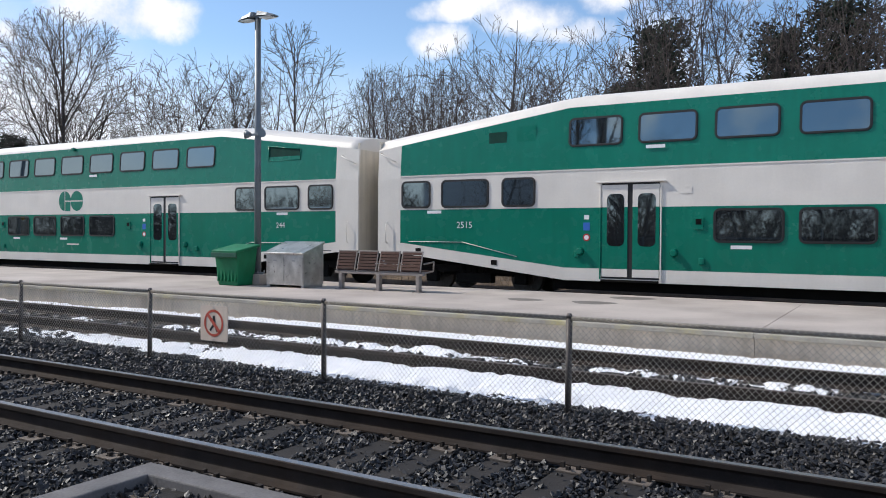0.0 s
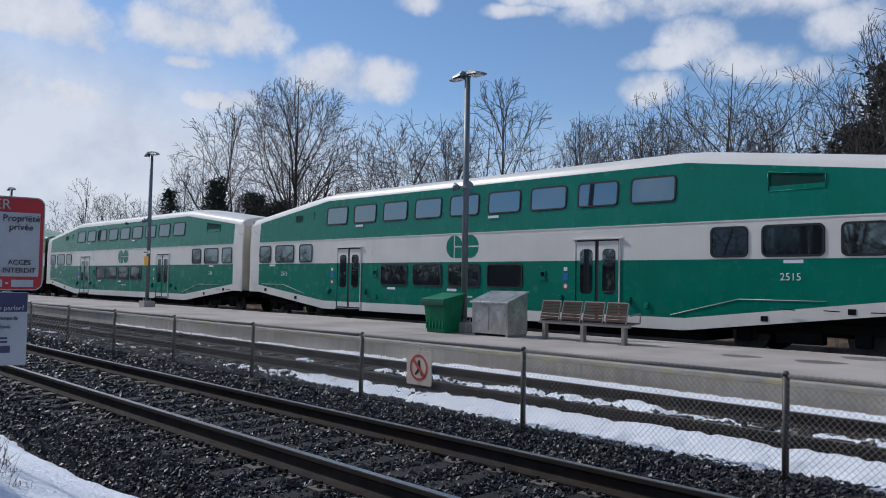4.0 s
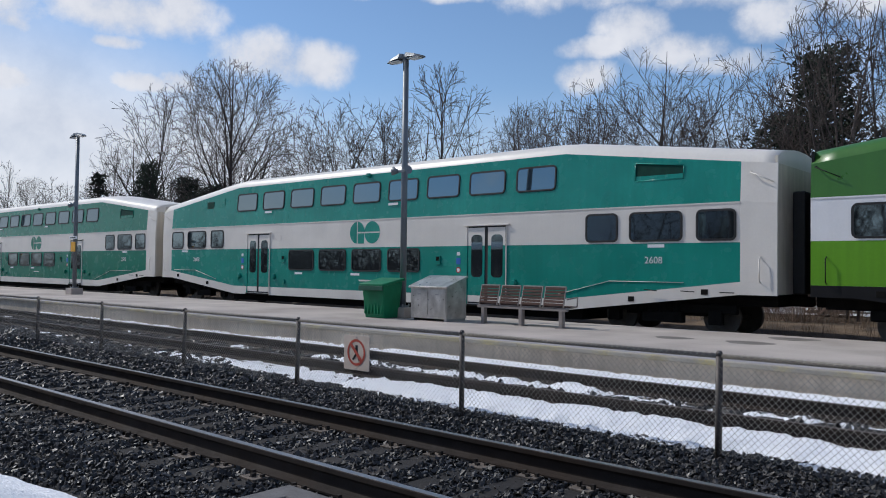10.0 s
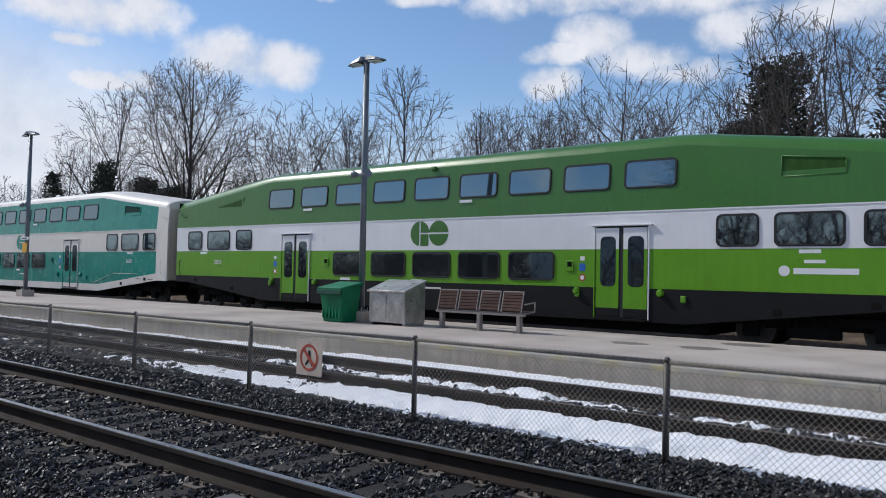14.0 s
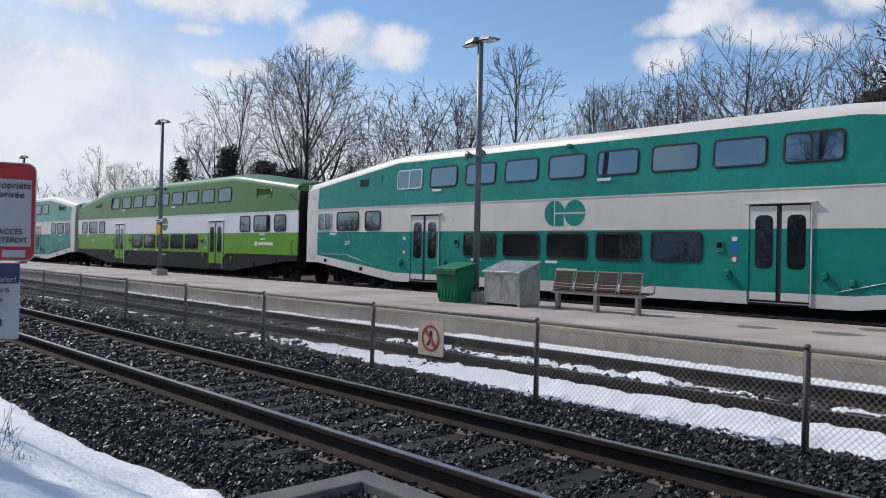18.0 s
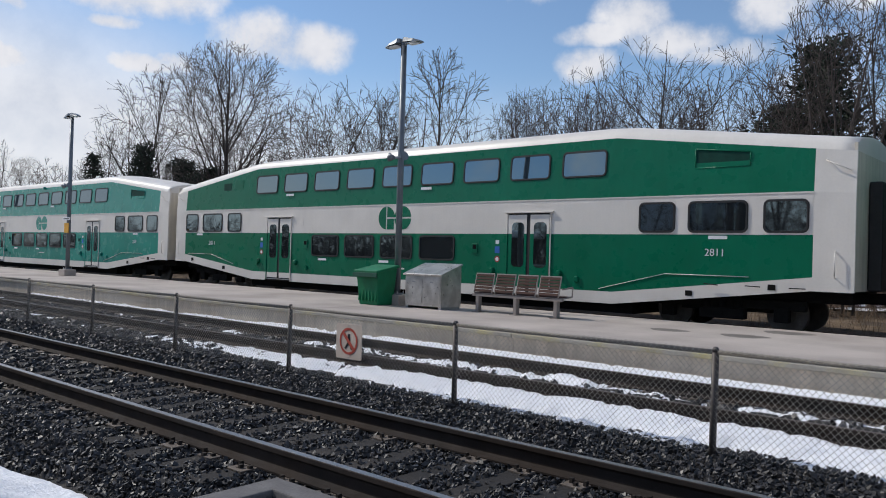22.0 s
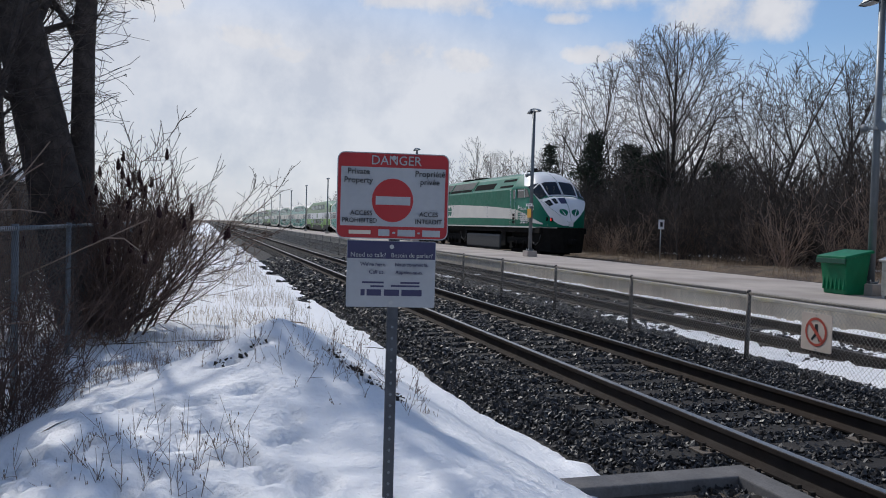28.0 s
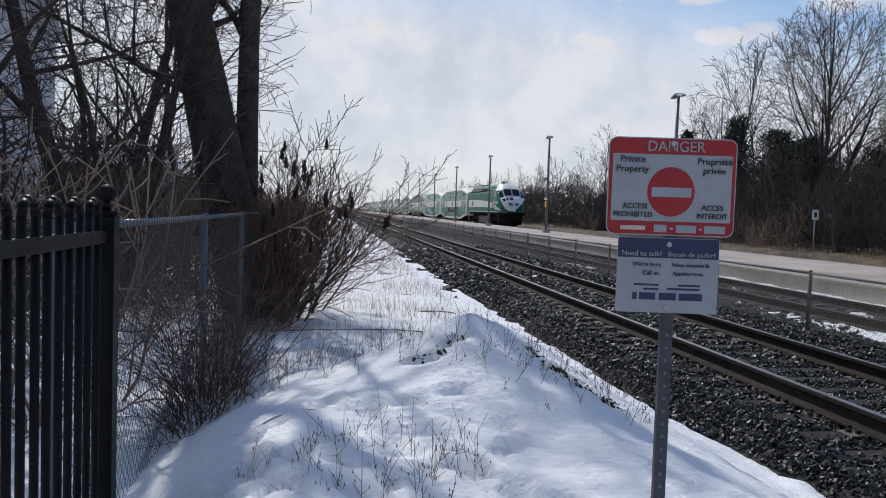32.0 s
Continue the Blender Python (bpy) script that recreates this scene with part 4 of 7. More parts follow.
for x in (1.22,):
    part("armrest", pipe(bmesh.new(), [(x, 0.0, 0.42), (x, 0.38, 0.46), (x, 0.40, 0.66), (x, -0.02, 0.62)], 0.016), "bench_frame", b)

# ---- warning sign by the snow bank ----
s = thing("danger_sign", "red and white warning sign above a notice on a post", "sign", m=pose(-1.46, -3.19, -0.037, 0, 0, 80.0) @ Matrix.Diagonal((0.95, 1, 1, 1)))
# local: x to the reader's right, face towards -y
W, TOP, BOT = 0.465, 1.815, 1.475
post = boxed(-0.012, 0.033, 0.008, 0.045, -0.5, 1.80, bevel=0.004)
pp = part("post", post, "sign_post", s)
for z in [0.0 + 0.045 * k for k in range(26)]:
    part("punched_hole", tubed((0.0105, 0.006, z), (0.0105, 0.0078, z), 0.006, None, 6), "pole", pp)
bd = part("danger_board", outline(round_rect(-W / 2, W / 2, BOT, TOP, 0.03), 0.003), "sign_face", s)
part("border", outline(round_rect(-W / 2 + 0.004, W / 2 - 0.004, BOT + 0.004, TOP - 0.004, 0.027), 0.001), "red_sign", bd, m=pose(0, -0.0012, 0))
part("white_field", outline(round_rect(-W / 2 + 0.016, W / 2 - 0.016, BOT + 0.05, TOP - 0.058, 0.004), 0.001), "sign_face", bd, m=pose(0, -0.0024, 0))
part("disc", outline(disc(-0.002, 1.628, 0.086), 0.001), "red_sign", bd, m=pose(0, -0.0036, 0))
part("disc_bar", outline([(-0.072, 1.61), (0.072, 1.61), (0.072, 1.643), (-0.072, 1.643)], 0.001), "sign_face", bd, m=pose(0, -0.0048, 0))


def sign_words(text, size, x, z, ink, parent):
    put("lettering", words(text, size), ink, parent, m=pose(x, -0.0052, z))


sign_words("DANGER", 0.052, 0.01, 1.783, "sign_face", bd)
sign_words("Private", 0.033, -0.145, 1.738, "ink", bd)
sign_words("Property", 0.033, -0.145, 1.704, "ink", bd)
sign_words("Propriété", 0.033, 0.152, 1.735, "ink", bd)
sign_words("privée", 0.033, 0.152, 1.703, "ink", bd)
sign_words("ACCESS", 0.026, -0.13, 1.575, "ink", bd)
sign_words("PROHIBITED", 0.026, -0.137, 1.546, "ink", bd)
sign_words("ACCES", 0.026, 0.15, 1.575, "ink", bd)
sign_words("INTERDIT", 0.026, 0.15, 1.546, "ink", bd)
part("owner_bar", outline([(-0.18, 1.493), (-0.09, 1.493), (-0.09, 1.508), (-0.18, 1.508)], 0.001), "wood_sign", bd, m=pose(0, -0.004, 0))
for k, (x0, x1) in enumerate(((-0.058, -0.012), (0.0, 0.012), (0.022, 0.095), (0.105, 0.115), (0.125, 0.2))):
    z = (1.487, 1.513) if x1 - x0 > 0.02 else (1.497, 1.504)
    part("number_bar", outline([(x0, z[0]), (x1, z[0]), (x1, z[1]), (x0, z[1])], 0.001), "sign_face", bd, m=pose(0, -0.004, 0))
hb = part("help_board", outline(round_rect(-0.185, 0.185, 1.205, 1.468, 0.006), 0.003), "sign_face", s, m=pose(0.0, 0.001, 0))
part("navy_head", outline([(-0.183, 1.397), (0.183, 1.397), (0.183, 1.466), (-0.183, 1.466)], 0.001), "navy", hb, m=pose(0, -0.0012, 0))
sign_words("Need to talk?", 0.027, -0.097, 1.411, "sign_face", hb)
sign_words("Besoin de parler?", 0.025, 0.085, 1.411, "sign_face", hb)
sign_words("We're here.", 0.022, -0.075, 1.374, "navy", hb)
sign_words("Call us.", 0.022, -0.06, 1.344, "navy", hb)
sign_words("Nous sommes là.", 0.02, 0.085, 1.374, "navy", hb)
sign_words("Appelez-nous.", 0.02, 0.075, 1.344, "navy", hb)
for x0, x1, z in ((-0.12, -0.03, 1.302), (-0.085, -0.03, 1.287), (0.04, 0.12, 1.302), (0.0, 0.12, 1.289)):
    part("small_print_bar", outline([(x0, z - 0.003), (x1, z - 0.003), (x1, z + 0.004), (x0, z + 0.004)], 0.001), "navy", hb, m=pose(0, -0.0012, 0))
for x0, x1 in ((-0.125, -0.108), (-0.1, -0.04), (-0.028, 0.035), (0.045, 0.13)):
    part("number_bar", outline([(x0, 1.25), (x1, 1.25), (x1, 1.275), (x0, 1.275)], 0.001), "navy", hb, m=pose(0, -0.0012, 0))
for z in (1.795, 1.445, 1.225):
    part("bolt", tubed((0, -0.012, z), (0, 0.0, z), 0.009, None, 8), "galv", s)


# ---- train ----
CAR = 25.25
PITCH = 25.91
SIDE_Y = 13.1
CACHE = {}


def lean(z):
    return 0.0 if z < 3.0 else 0.07 * (z - 3.0)


def roof_z(u):
    return min(4.66, 3.92 + 0.74 * max(0.0, u) / 5.4, 4.0 + 0.66 * max(0.0, CAR - u) / 5.3)


def skirt_z(u):
    return max(0.45, 0.98 - 0.53 * max(0.0, u - 0.8) / 4.5, 0.98 - 0.53 * max(0.0, CAR - 0.8 - u) / 4.5)


def plate(us, lo, hi, out=0.0, th=0.05, rows=1):
    """A wall plate along the car between two heights that follow u; its face looks to -y."""
    bm = bmesh.new()
    grid = []
    for u in us:
        col = []
        for k in range(rows + 1):
            z = lo(u) + (hi(u) - lo(u)) * k / rows
            col.append((bm.verts.new((u, lean(z) - out, z)), bm.verts.new((u, lean(z) - out + th, z))))
        grid.append(col)
    for a, b in zip(grid, grid[1:]):
        for k in range(rows):
            bm.faces.new((a[k][0], b[k][0], b[k + 1][0], a[k + 1][0]))
            bm.faces.new((a[k][1], a[k + 1][1], b[k + 1][1], b[k][1]))
        bm.faces.new((a[0][0], a[0][1], b[0][1], b[0][0]))
        bm.faces.new((a[-1][0], b[-1][0], b[-1][1], a[-1][1]))
    for c in (grid[0], grid[-1]):
        for k in range(rows):
            bm.faces.new((c[k][0], c[k + 1][0], c[k + 1][1], c[k][1]))
    bmesh.ops.recalc_face_normals(bm, faces=bm.faces)
    return bm


def cached(key, make):
    """One mesh for all alike parts."""
    if key not in CACHE:
        bm = make()
        me = bpy.data.meshes.new(key[0] if isinstance(key, tuple) else key)
        bm.to_mesh(me)
        bm.free()
        CACHE[key] = me
    return CACHE[key]


def shaped(key, name, make, material, parent, label="", m=None):
    me = cached((name, key, material), make)
    return put(name, me, material, parent, label, m)


def frame_ring(x0, x1, z0, z1, r, w, depth):
    bm = bmesh.new()
    outer, inner = round_rect(x0, x1, z0, z1, r), round_rect(x0 + w, x1 - w, z0 + w, z1 - w, max(0.02, r - w))
    o = [bm.verts.new((x, -depth, z)) for x, z in outer]
    i = [bm.verts.new((x, -depth, z)) for x, z in inner]
    ob = [bm.verts.new((x, 0.0, z)) for x, z in outer]
    ib = [bm.verts.new((x, 0.0, z)) for x, z in inner]
    n = len(o)
    for k in range(n):
        j = (k + 1) % n
        bm.faces.new((o[k], o[j], i[j], i[k]))
        bm.faces.new((o[j], o[k], ob[k], ob[j]))
        bm.faces.new((i[k], i[j], ib[j], ib[k]))
    bmesh.ops.recalc_face_normals(bm, faces=bm.faces)
    return bm


def window(car, u, w, z0, z1, split=False, chrome=False):
    zm = (z0 + z1) / 2
    h = z1 - z0
    m = pose(u, lean(zm) - 0.002, zm, -math.degrees(math.atan(0.07)) if zm > 3 else 0, 0, 0)
    key = (round(w, 2), round(h, 2))
    f = shaped(key, "window", lambda: frame_ring(0, w, -h / 2, h / 2, 0.12, 0.036, 0.022), "chrome" if chrome else "rubber", car, m=m)
    if not chrome:
        shaped(key, "trim", lambda: frame_ring(-0.012, w + 0.012, -h / 2 - 0.012, h / 2 + 0.012, 0.13, 0.012, 0.014), "rubber", f)
    shaped(key, "pane", lambda: outline(round_rect(0.02, w - 0.02, -h / 2 + 0.02, h / 2 - 0.02, 0.1), 0.006), "glass", f, m=pose(0, -0.008, 0))
    if split:
        shaped(key, "mullion", lambda: boxed(w * 0.48, w * 0.48 + 0.05, -0.024, -0.004, -h / 2 + 0.03, h / 2 - 0.03), "chrome", f)


def logo(car, u, z, size, material, y=None):
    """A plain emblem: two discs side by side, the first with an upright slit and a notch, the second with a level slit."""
    y = -0.006 if y is None else y
    r = size / 2
    g = 0.035 * size
    c1, c2 = u + r, u + 3 * r - 0.02 * size
    pieces = [
        [(c1 - g, z + math.sqrt(r * r - g * g))] + disc(c1, z, r, 90 + math.degrees(g / r), 270 - math.degrees(g / r), 16) + [(c1 - g, z - math.sqrt(r * r - g * g))],
        [(c1 + g, z + g)] + [p for p in disc(c1, z, r, 3, 86, 10)] + [(c1 + g, z + r * 0.99)],
        [(c1 + g, z - g), (c1 + r * 0.9, z - g), (c1 + r * 0.9, z - r), (c1 + g, z - r)],
        disc(c2, z, r, 4, 176, 18),
        disc(c2, z, r, 184, 356, 18),
    ]
    for k, pts in enumerate(pieces):
        shaped((k, round(size, 2), round(u, 2), round(z, 2)), "emblem_piece", lambda p=pts: outline(p, 0.004), material, car, m=pose(0, y, 0))


def door(car, u, w, livery, upper_white):
    d = shaped(round(w, 2), "door", lambda: boxed(0.012, w - 0.012, -0.004, 0.01, 0.52, 2.66), "rubber", car, m=pose(u, 0, 0))
    half = w / 2
    for k in range(2):
        x0 = 0.016 if k == 0 else half + 0.055
        x1 = half - 0.055 if k == 0 else w - 0.016
        low = shaped((round(w, 2), k), "leaf", lambda: boxed(x0, x1, -0.018, -0.005, 0.74, 2.12, bevel=0.005), livery["low"], d)
        shaped((round(w, 2), k), "leaf_top", lambda: boxed(x0, x1, -0.018, -0.005, 2.122, 2.62, bevel=0.005), livery["band"], low)
        shaped((round(w, 2), k), "leaf_sill", lambda: boxed(x0, x1, -0.018, -0.005, 0.56, 0.738, bevel=0.005), livery["skirt"], low)
        shaped((round(w, 2), k), "door_pane", lambda: outline(round_rect(x0 + 0.12, x1 - 0.08, 1.25, 2.42, 0.12), 0.006), "glass", low, m=pose(0, -0.022, 0))
    shaped(round(w, 2), "hood", lambda: boxed(-0.1, w + 0.12, -0.07, 0.0, 2.665, 2.70, bevel=0.006), livery["band"], d)
    for x in (-0.035, w + 0.005):
        jb = shaped((round(w, 2), round(x, 2)), "jamb", lambda: boxed(x, x + 0.03, -0.03, 0.0, 2.12, 2.66, bevel=0.006), livery["band"], d)
        shaped((round(w, 2), round(x, 2)), "jamb_foot", lambda: boxed(x, x + 0.03, -0.03, 0.0, 0.5, 2.118, bevel=0.006), livery["band"] if x > 0.5 else livery["low"], jb)
    for x in (-0.43,):
        shaped(1, "access_sticker", lambda: boxed(x, x + 0.16, -0.004, 0, 1.60, 1.78), "blue_sticker", d, "blue access sticker")
        shaped(2, "ban_sticker", lambda: outline(disc(x + 0.08, 1.44, 0.085), 0.004), "red_sign", d, "red ban sticker", m=pose(0, -0.002, 0))
        shaped(3, "ban_middle", lambda: outline(disc(x + 0.08, 1.44, 0.055), 0.004), "go_bright", d, "", m=pose(0, -0.004, 0))
        shaped(4, "notice_sticker", lambda: boxed(x + 0.02, x + 0.14, -0.004, 0, 1.85, 1.95), "go_bright", d)
    for x in (-0.5, w + 0.3):
        shaped((round(w, 2), round(x, 2)), "door_knob", lambda: tubed((x, 0, 1.12), (x, -0.1, 1.12), 0.10, 0.06, 12), livery["low"], d)
    shaped(round(w, 2), "step", lambda: boxed(0.02, w - 0.02, -0.10, 0.02, 0.45, 0.50, bevel=0.006), "under", d)


def bogie(car, u, slot_near):
    b = shaped(0, "bogie", lambda: bogie_frame(), "under", car, m=pose(u, 0, 0))
    for dx in (-1.27, 1.27):
        w = shaped(0, "wheelset", lambda: wheelset(), "wheel", b, m=pose(dx, 1.5, 0.43))
        if slot_near:
            WHEELS.append((w, pose(dx, 1.5, 0.43), 0.43))
    for dx in (-1.27, 1.27):
        shaped(0, "axle_box", lambda: boxed(-0.16, 0.16, 0.34, 0.52, 0.27, 0.60, bevel=0.03), "under", b, m=pose(dx, 0, 0))
    return b


WHEELS = []


def bogie_frame():
    bm = boxed(-1.75, 1.75, 0.38, 0.56, 0.52, 0.74, bevel=0.03)
    box(bm, -0.5, 0.5, 0.3, 0.55, 0.28, 0.52, bevel=0.02)
    box(bm, -1.0, 1.0, 0.5, 2.5, 0.45, 0.75)
    for x in (-0.35, 0.0, 0.35):
        tube(bm, (x, 0.4, 0.3), (x, 0.4, 0.75), 0.09, None, 10)
    return bm


def wheelset(r=0.43):
    bm = bmesh.new()
    for y in (-0.76, 0.62):
        tube(bm, (0, y, 0), (0, y + 0.14, 0), r, r, 28)
        tube(bm, (0, y - 0.015, 0), (0, y + 0.0, 0), 0.2, 0.2, 14)
        for k in range(5):
            a = k * math.tau / 5
            tube(bm, (0.27 * math.cos(a), y - 0.012, 0.27 * math.sin(a)), (0.27 * math.cos(a), y, 0.27 * math.sin(a)), 0.06, 0.06, 8)
    tube(bm, (0, -0.9, 0), (0, 0.9, 0), 0.075, None, 10)
    return bm


LIVERIES = {
    "dark": dict(up="go_green", low="go_green", band="go_white", skirt="go_white", roof="go_white", end="go_white", logo="go_green", green_ends=False),
    "deep": dict(up="go_deep", low="go_deep", band="go_white", skirt="go_white", roof="go_white", end="go_white", logo="go_deep", green_ends=False),
    "teal": dict(up="go_teal", low="go_teal", band="go_white", skirt="go_white", roof="go_white", end="go_white", logo="go_teal", green_ends=False),
    "lime": dict(up="go_moss", low="go_lime", band="go_bright", skirt="train_black", roof="go_moss", end="train_black", logo="go_moss", green_ends=True),
}


def roof_mesh():
    us = [0.0, 0.5, 2.0, 3.8, 5.0, 5.6, 12.0, 19.6, 20.3, 22.0, 24.0, 24.9, CAR]
    bm = bmesh.new()
    rings = []
    for u in us:
        z = roof_z(u)
        dz = z - 4.66
        y0 = lean(z - 0.22)
        prof = [(y0, z - 0.22), (y0 + 0.05, z - 0.08), (y0 + 0.18, z + 0.03), (y0 + 0.5, z + 0.11), (1.1, z + 0.17), (1.5, z + 0.185)]
        prof += [(3.0 - y, zz) for y, zz in prof[-2::-1]]
        rings.append([bm.verts.new((u, y, zz)) for y, zz in prof])
    for a, b in zip(rings, rings[1:]):
        for k in range(len(a) - 1):
            f = bm.faces.new((a[k], b[k], b[k + 1], a[k + 1]))
            f.smooth = True
    bm.faces.new(rings[0])
    bm.faces.new(rings[-1][::-1])
    bmesh.ops.recalc_face_normals(bm, faces=bm.faces)
    return bm


KINKS = [0.0, 0.72, 0.8, 5.3, 5.4, 19.9, 19.95, 24.4, 24.45, CAR]


def between(a, b):
    return [a] + [k for k in KINKS if a < k < b] + [b]


def coach(style, five, number, label, sliding=False):
    lv = LIVERIES[style]
    c = thing("rail_coach", label, "rail coach", group="coaches of the train")
    e0, e1 = (0.0, CAR) if lv["green_ends"] else (0.72, 24.47)
    low0 = (lambda u: max(1.22, 0.0)) if lv["green_ends"] else (lambda u: max(0.74, skirt_z(u) + 0.28))
    shaped(style, "upper_panel", lambda: plate(between(e0, e1), lambda u: 3.0, lambda u: roof_z(u) - 0.22, 0, 0.05, 2), lv["up"], c, "green upper side panel")
    shaped(style, "middle_band", lambda: plate([e0, e1] if e0 else [0, CAR], lambda u: 2.12, lambda u: 2.98), lv["band"], c, "white band along the side")
    shaped(style, "belt_rail", lambda: plate([e0, e1] if e0 else [0, CAR], lambda u: 2.975, lambda u: 3.005, 0.012), lv["band"], c)
    shaped(style, "lower_panel", lambda: plate(between(e0, e1), low0, lambda u: 2.118), lv["low"], c, "green lower side panel")
    shaped(style, "skirt", lambda: plate(between(0.0, CAR), skirt_z, lambda u: low0(u) - 0.002), lv["skirt"], c, "lower edge strip of the side")
    if not lv["green_ends"]:
        for a, b in ((0.0, 0.718), (24.472, CAR)):
            shaped((style, a), "corner_post", lambda: plate([a, b], lambda u: low0(u), lambda u: roof_z(u) - 0.22, 0, 0.05, 3), lv["end"], c, "white end corner of the side")
    shaped(style, "roof", roof_mesh, lv["roof"], c, "rounded roof")
    # closing shell: far side, ends, floor
    shaped(0, "far_side", lambda: boxed(0, CAR, 2.95, 3.0, 0.98, 3.9), lv["band"], c)
    shaped(0, "floor", lambda: boxed(0.3, CAR - 0.3, 0.06, 2.94, 0.95, 1.05), "under", c)
    for u in (0.0, CAR - 0.06):
        shaped(round(u, 1), "end_wall", lambda: boxed(u + 0.004, u + 0.056, 0.06, 2.94, 1.0, 3.95), "train_black" if style == "lime" else "cream", c, "plain end wall")
        d = shaped(round(u, 1), "gangway", lambda: boxed(u - 0.27 if u < 1 else u + 0.062, u - 0.004 if u < 1 else u + 0.33, 0.95, 2.05, 1.0, 3.25, bevel=0.04), "rubber", c, "black rubber gangway")
    # reaches below the real frame: a dark block for the shade under the coach
    shaped(0, "underframe", lambda: boxed(4.9, CAR - 4.9, 0.3, 2.7, 0.22, 0.96), "under", c)
    for u in (0.15, CAR - 4.9):
        shaped(round(u), "end_frame", lambda: boxed(u, u + 4.75, 0.5, 2.5, 0.72, 0.97), "under", c)
    bogie(c, 2.75, bool(number))
    bogie(c, CAR - 2.75, bool(number))
    for u, x in ((-0.3, 0.2), (CAR - 0.2, CAR + 0.3)):
        shaped(round(u), "coupler", lambda: boxed(u, x, 1.4, 1.6, 0.72, 0.95, bevel=0.03), "under", c)
    # glazing
    for k in range(9):
        window(c, 5.39 + 1.632 * k, 1.26, 3.53, 4.18, split=sliding and k == 0, chrome=sliding and k == 0)
    for k in range(5 if five else 4):
        window(c, 8.66 + 1.645 * k, 1.36, 1.36, 2.06)
    for a, w in ((0.77, 0.87), (1.98, 1.34), (3.69, 0.87), (20.63, 0.88), (21.83, 1.32), (23.49, 0.89)):
        window(c, a, w, 2.17, 2.85, split=sliding and a < 1, chrome=sliding and a < 1)
    door(c, 6.2, 1.33, lv, True)
    door(c, 17.74 if five else 16.82, 1.33, lv, True)
    # vents near the ends
    m = pose(0, lean(3.8) - 0.006, 0, 0, 0, 0)
    v = shaped(0, "vent", lambda: outline([(21.95, 3.60), (23.16, 3.60), (23.16, 3.90), (21.95, 4.03)], 0.02), "vent_moss" if style == "lime" else "vent_green", c, "dark meshed vent", m)
    shaped(0, "vent_rim", lambda: pipe(bmesh.new(), [(21.95, -0.008, 3.60), (23.16, -0.008, 3.60), (23.16, -0.008, 3.90), (21.95, -0.008, 4.03), (21.95, -0.008, 3.60)], 0.014, 5), lv["up"], v)
    if style == "lime":
        shaped(1, "vent", lambda: outline([(2.3, 3.48), (4.0, 3.48), (4.0, 4.0), (2.3, 3.72)], 0.02), lv["up"], c, "", m)
        shaped(1, "vent_grille", lambda: outline([(2.4, 3.52), (3.9, 3.52), (3.9, 3.93), (2.4, 3.68)], 0.02), "vent_moss", c, "", pose(0, lean(3.8) - 0.008, 0))
    else:
        shaped(2, "hatch", lambda: outline([(2.75, 3.40), (4.55, 3.40), (4.55, 4.08), (4.05, 4.08), (4.05, 3.42), (2.75, 3.42)], 0.012), lv["up"], c, "", m)
        shaped(2, "vent_grille", lambda: outline([(3.3, 3.48), (3.78, 3.48), (3.78, 3.98), (3.3, 3.98)], 0.02), "vent_green", c, "", m)
    # small fittings along the side
    for u, z in ((8.25, 1.75), (15.6 if not five else 16.95, 1.72)):
        shaped(round(u, 2), "intercom_box", lambda: boxed(u, u + 0.2, -0.03, 0.0, z - 0.13, z + 0.13, bevel=0.01), lv["low"], c)
        shaped(round(u, 2), "intercom_grille", lambda: boxed(u + 0.04, u + 0.16, -0.036, -0.03, z - 0.02, z + 0.1), "grille", c)
    for u, z in ((5.55, 1.05), (8.35, 0.95), (16.25, 1.05), (18.9, 1.0)):
        if five and u > 16:
            u += 0.95
        shaped(round(u, 2), "reflector_box", lambda: boxed(u, u + 0.13, -0.05, 0.0, z - 0.08, z + 0.08, bevel=0.03), lv["low"], c)
    shaped(0, "marker_lamp", lambda: boxed(12.55, 12.7, -0.09, 0.02, 4.40, 4.52, bevel=0.03), lv["up"], c, m=pose(0, 0.09, -0.05))
    for u, z in ((1.55, 2.02), (22.3, 2.02), (9.0, 1.22), (7.2, 3.40), (11.9, 1.22), (13.6, 3.40)):
        shaped((round(u, 2), z), "notice_bar", lambda: boxed(u, u + 0.42, -0.004, 0.0, z, z + 0.075), "go_bright", c, "small white notice strip")
    shaped(five, "service_plate", lambda: boxed(7.95, 8.2, -0.008, 0.0, 2.4, 2.56), lv["band"], c)
    for k in range(3 if style != "lime" else 0):
        u = 24.05 - k * 0.9
        shaped(k, "grab_iron", lambda: pipe(bmesh.new(), [(u, -0.07, 1.02 + k * 0.01), (u + 0.32, -0.07, 1.02)], 0.012, 6), "under", c)
    for u in (0.3, CAR - 0.35):
        shaped(("v", round(u)), "grab_iron", lambda: pipe(bmesh.new(), [(u, 0.0, 1.25), (u, -0.07, 1.3), (u, -0.07, 1.75), (u, 0.0, 1.8)], 0.012, 6), lv["end"], c)
        shaped(("r", round(u)), "grab_iron", lambda: pipe(bmesh.new(), [(u - 0.2, 0.05, 3.65), (u - 0.2, -0.05, 3.62), (u + 0.25, -0.05, 3.4), (u + 0.25, 0.05, 3.4)], 0.012, 6), lv["end"], c)
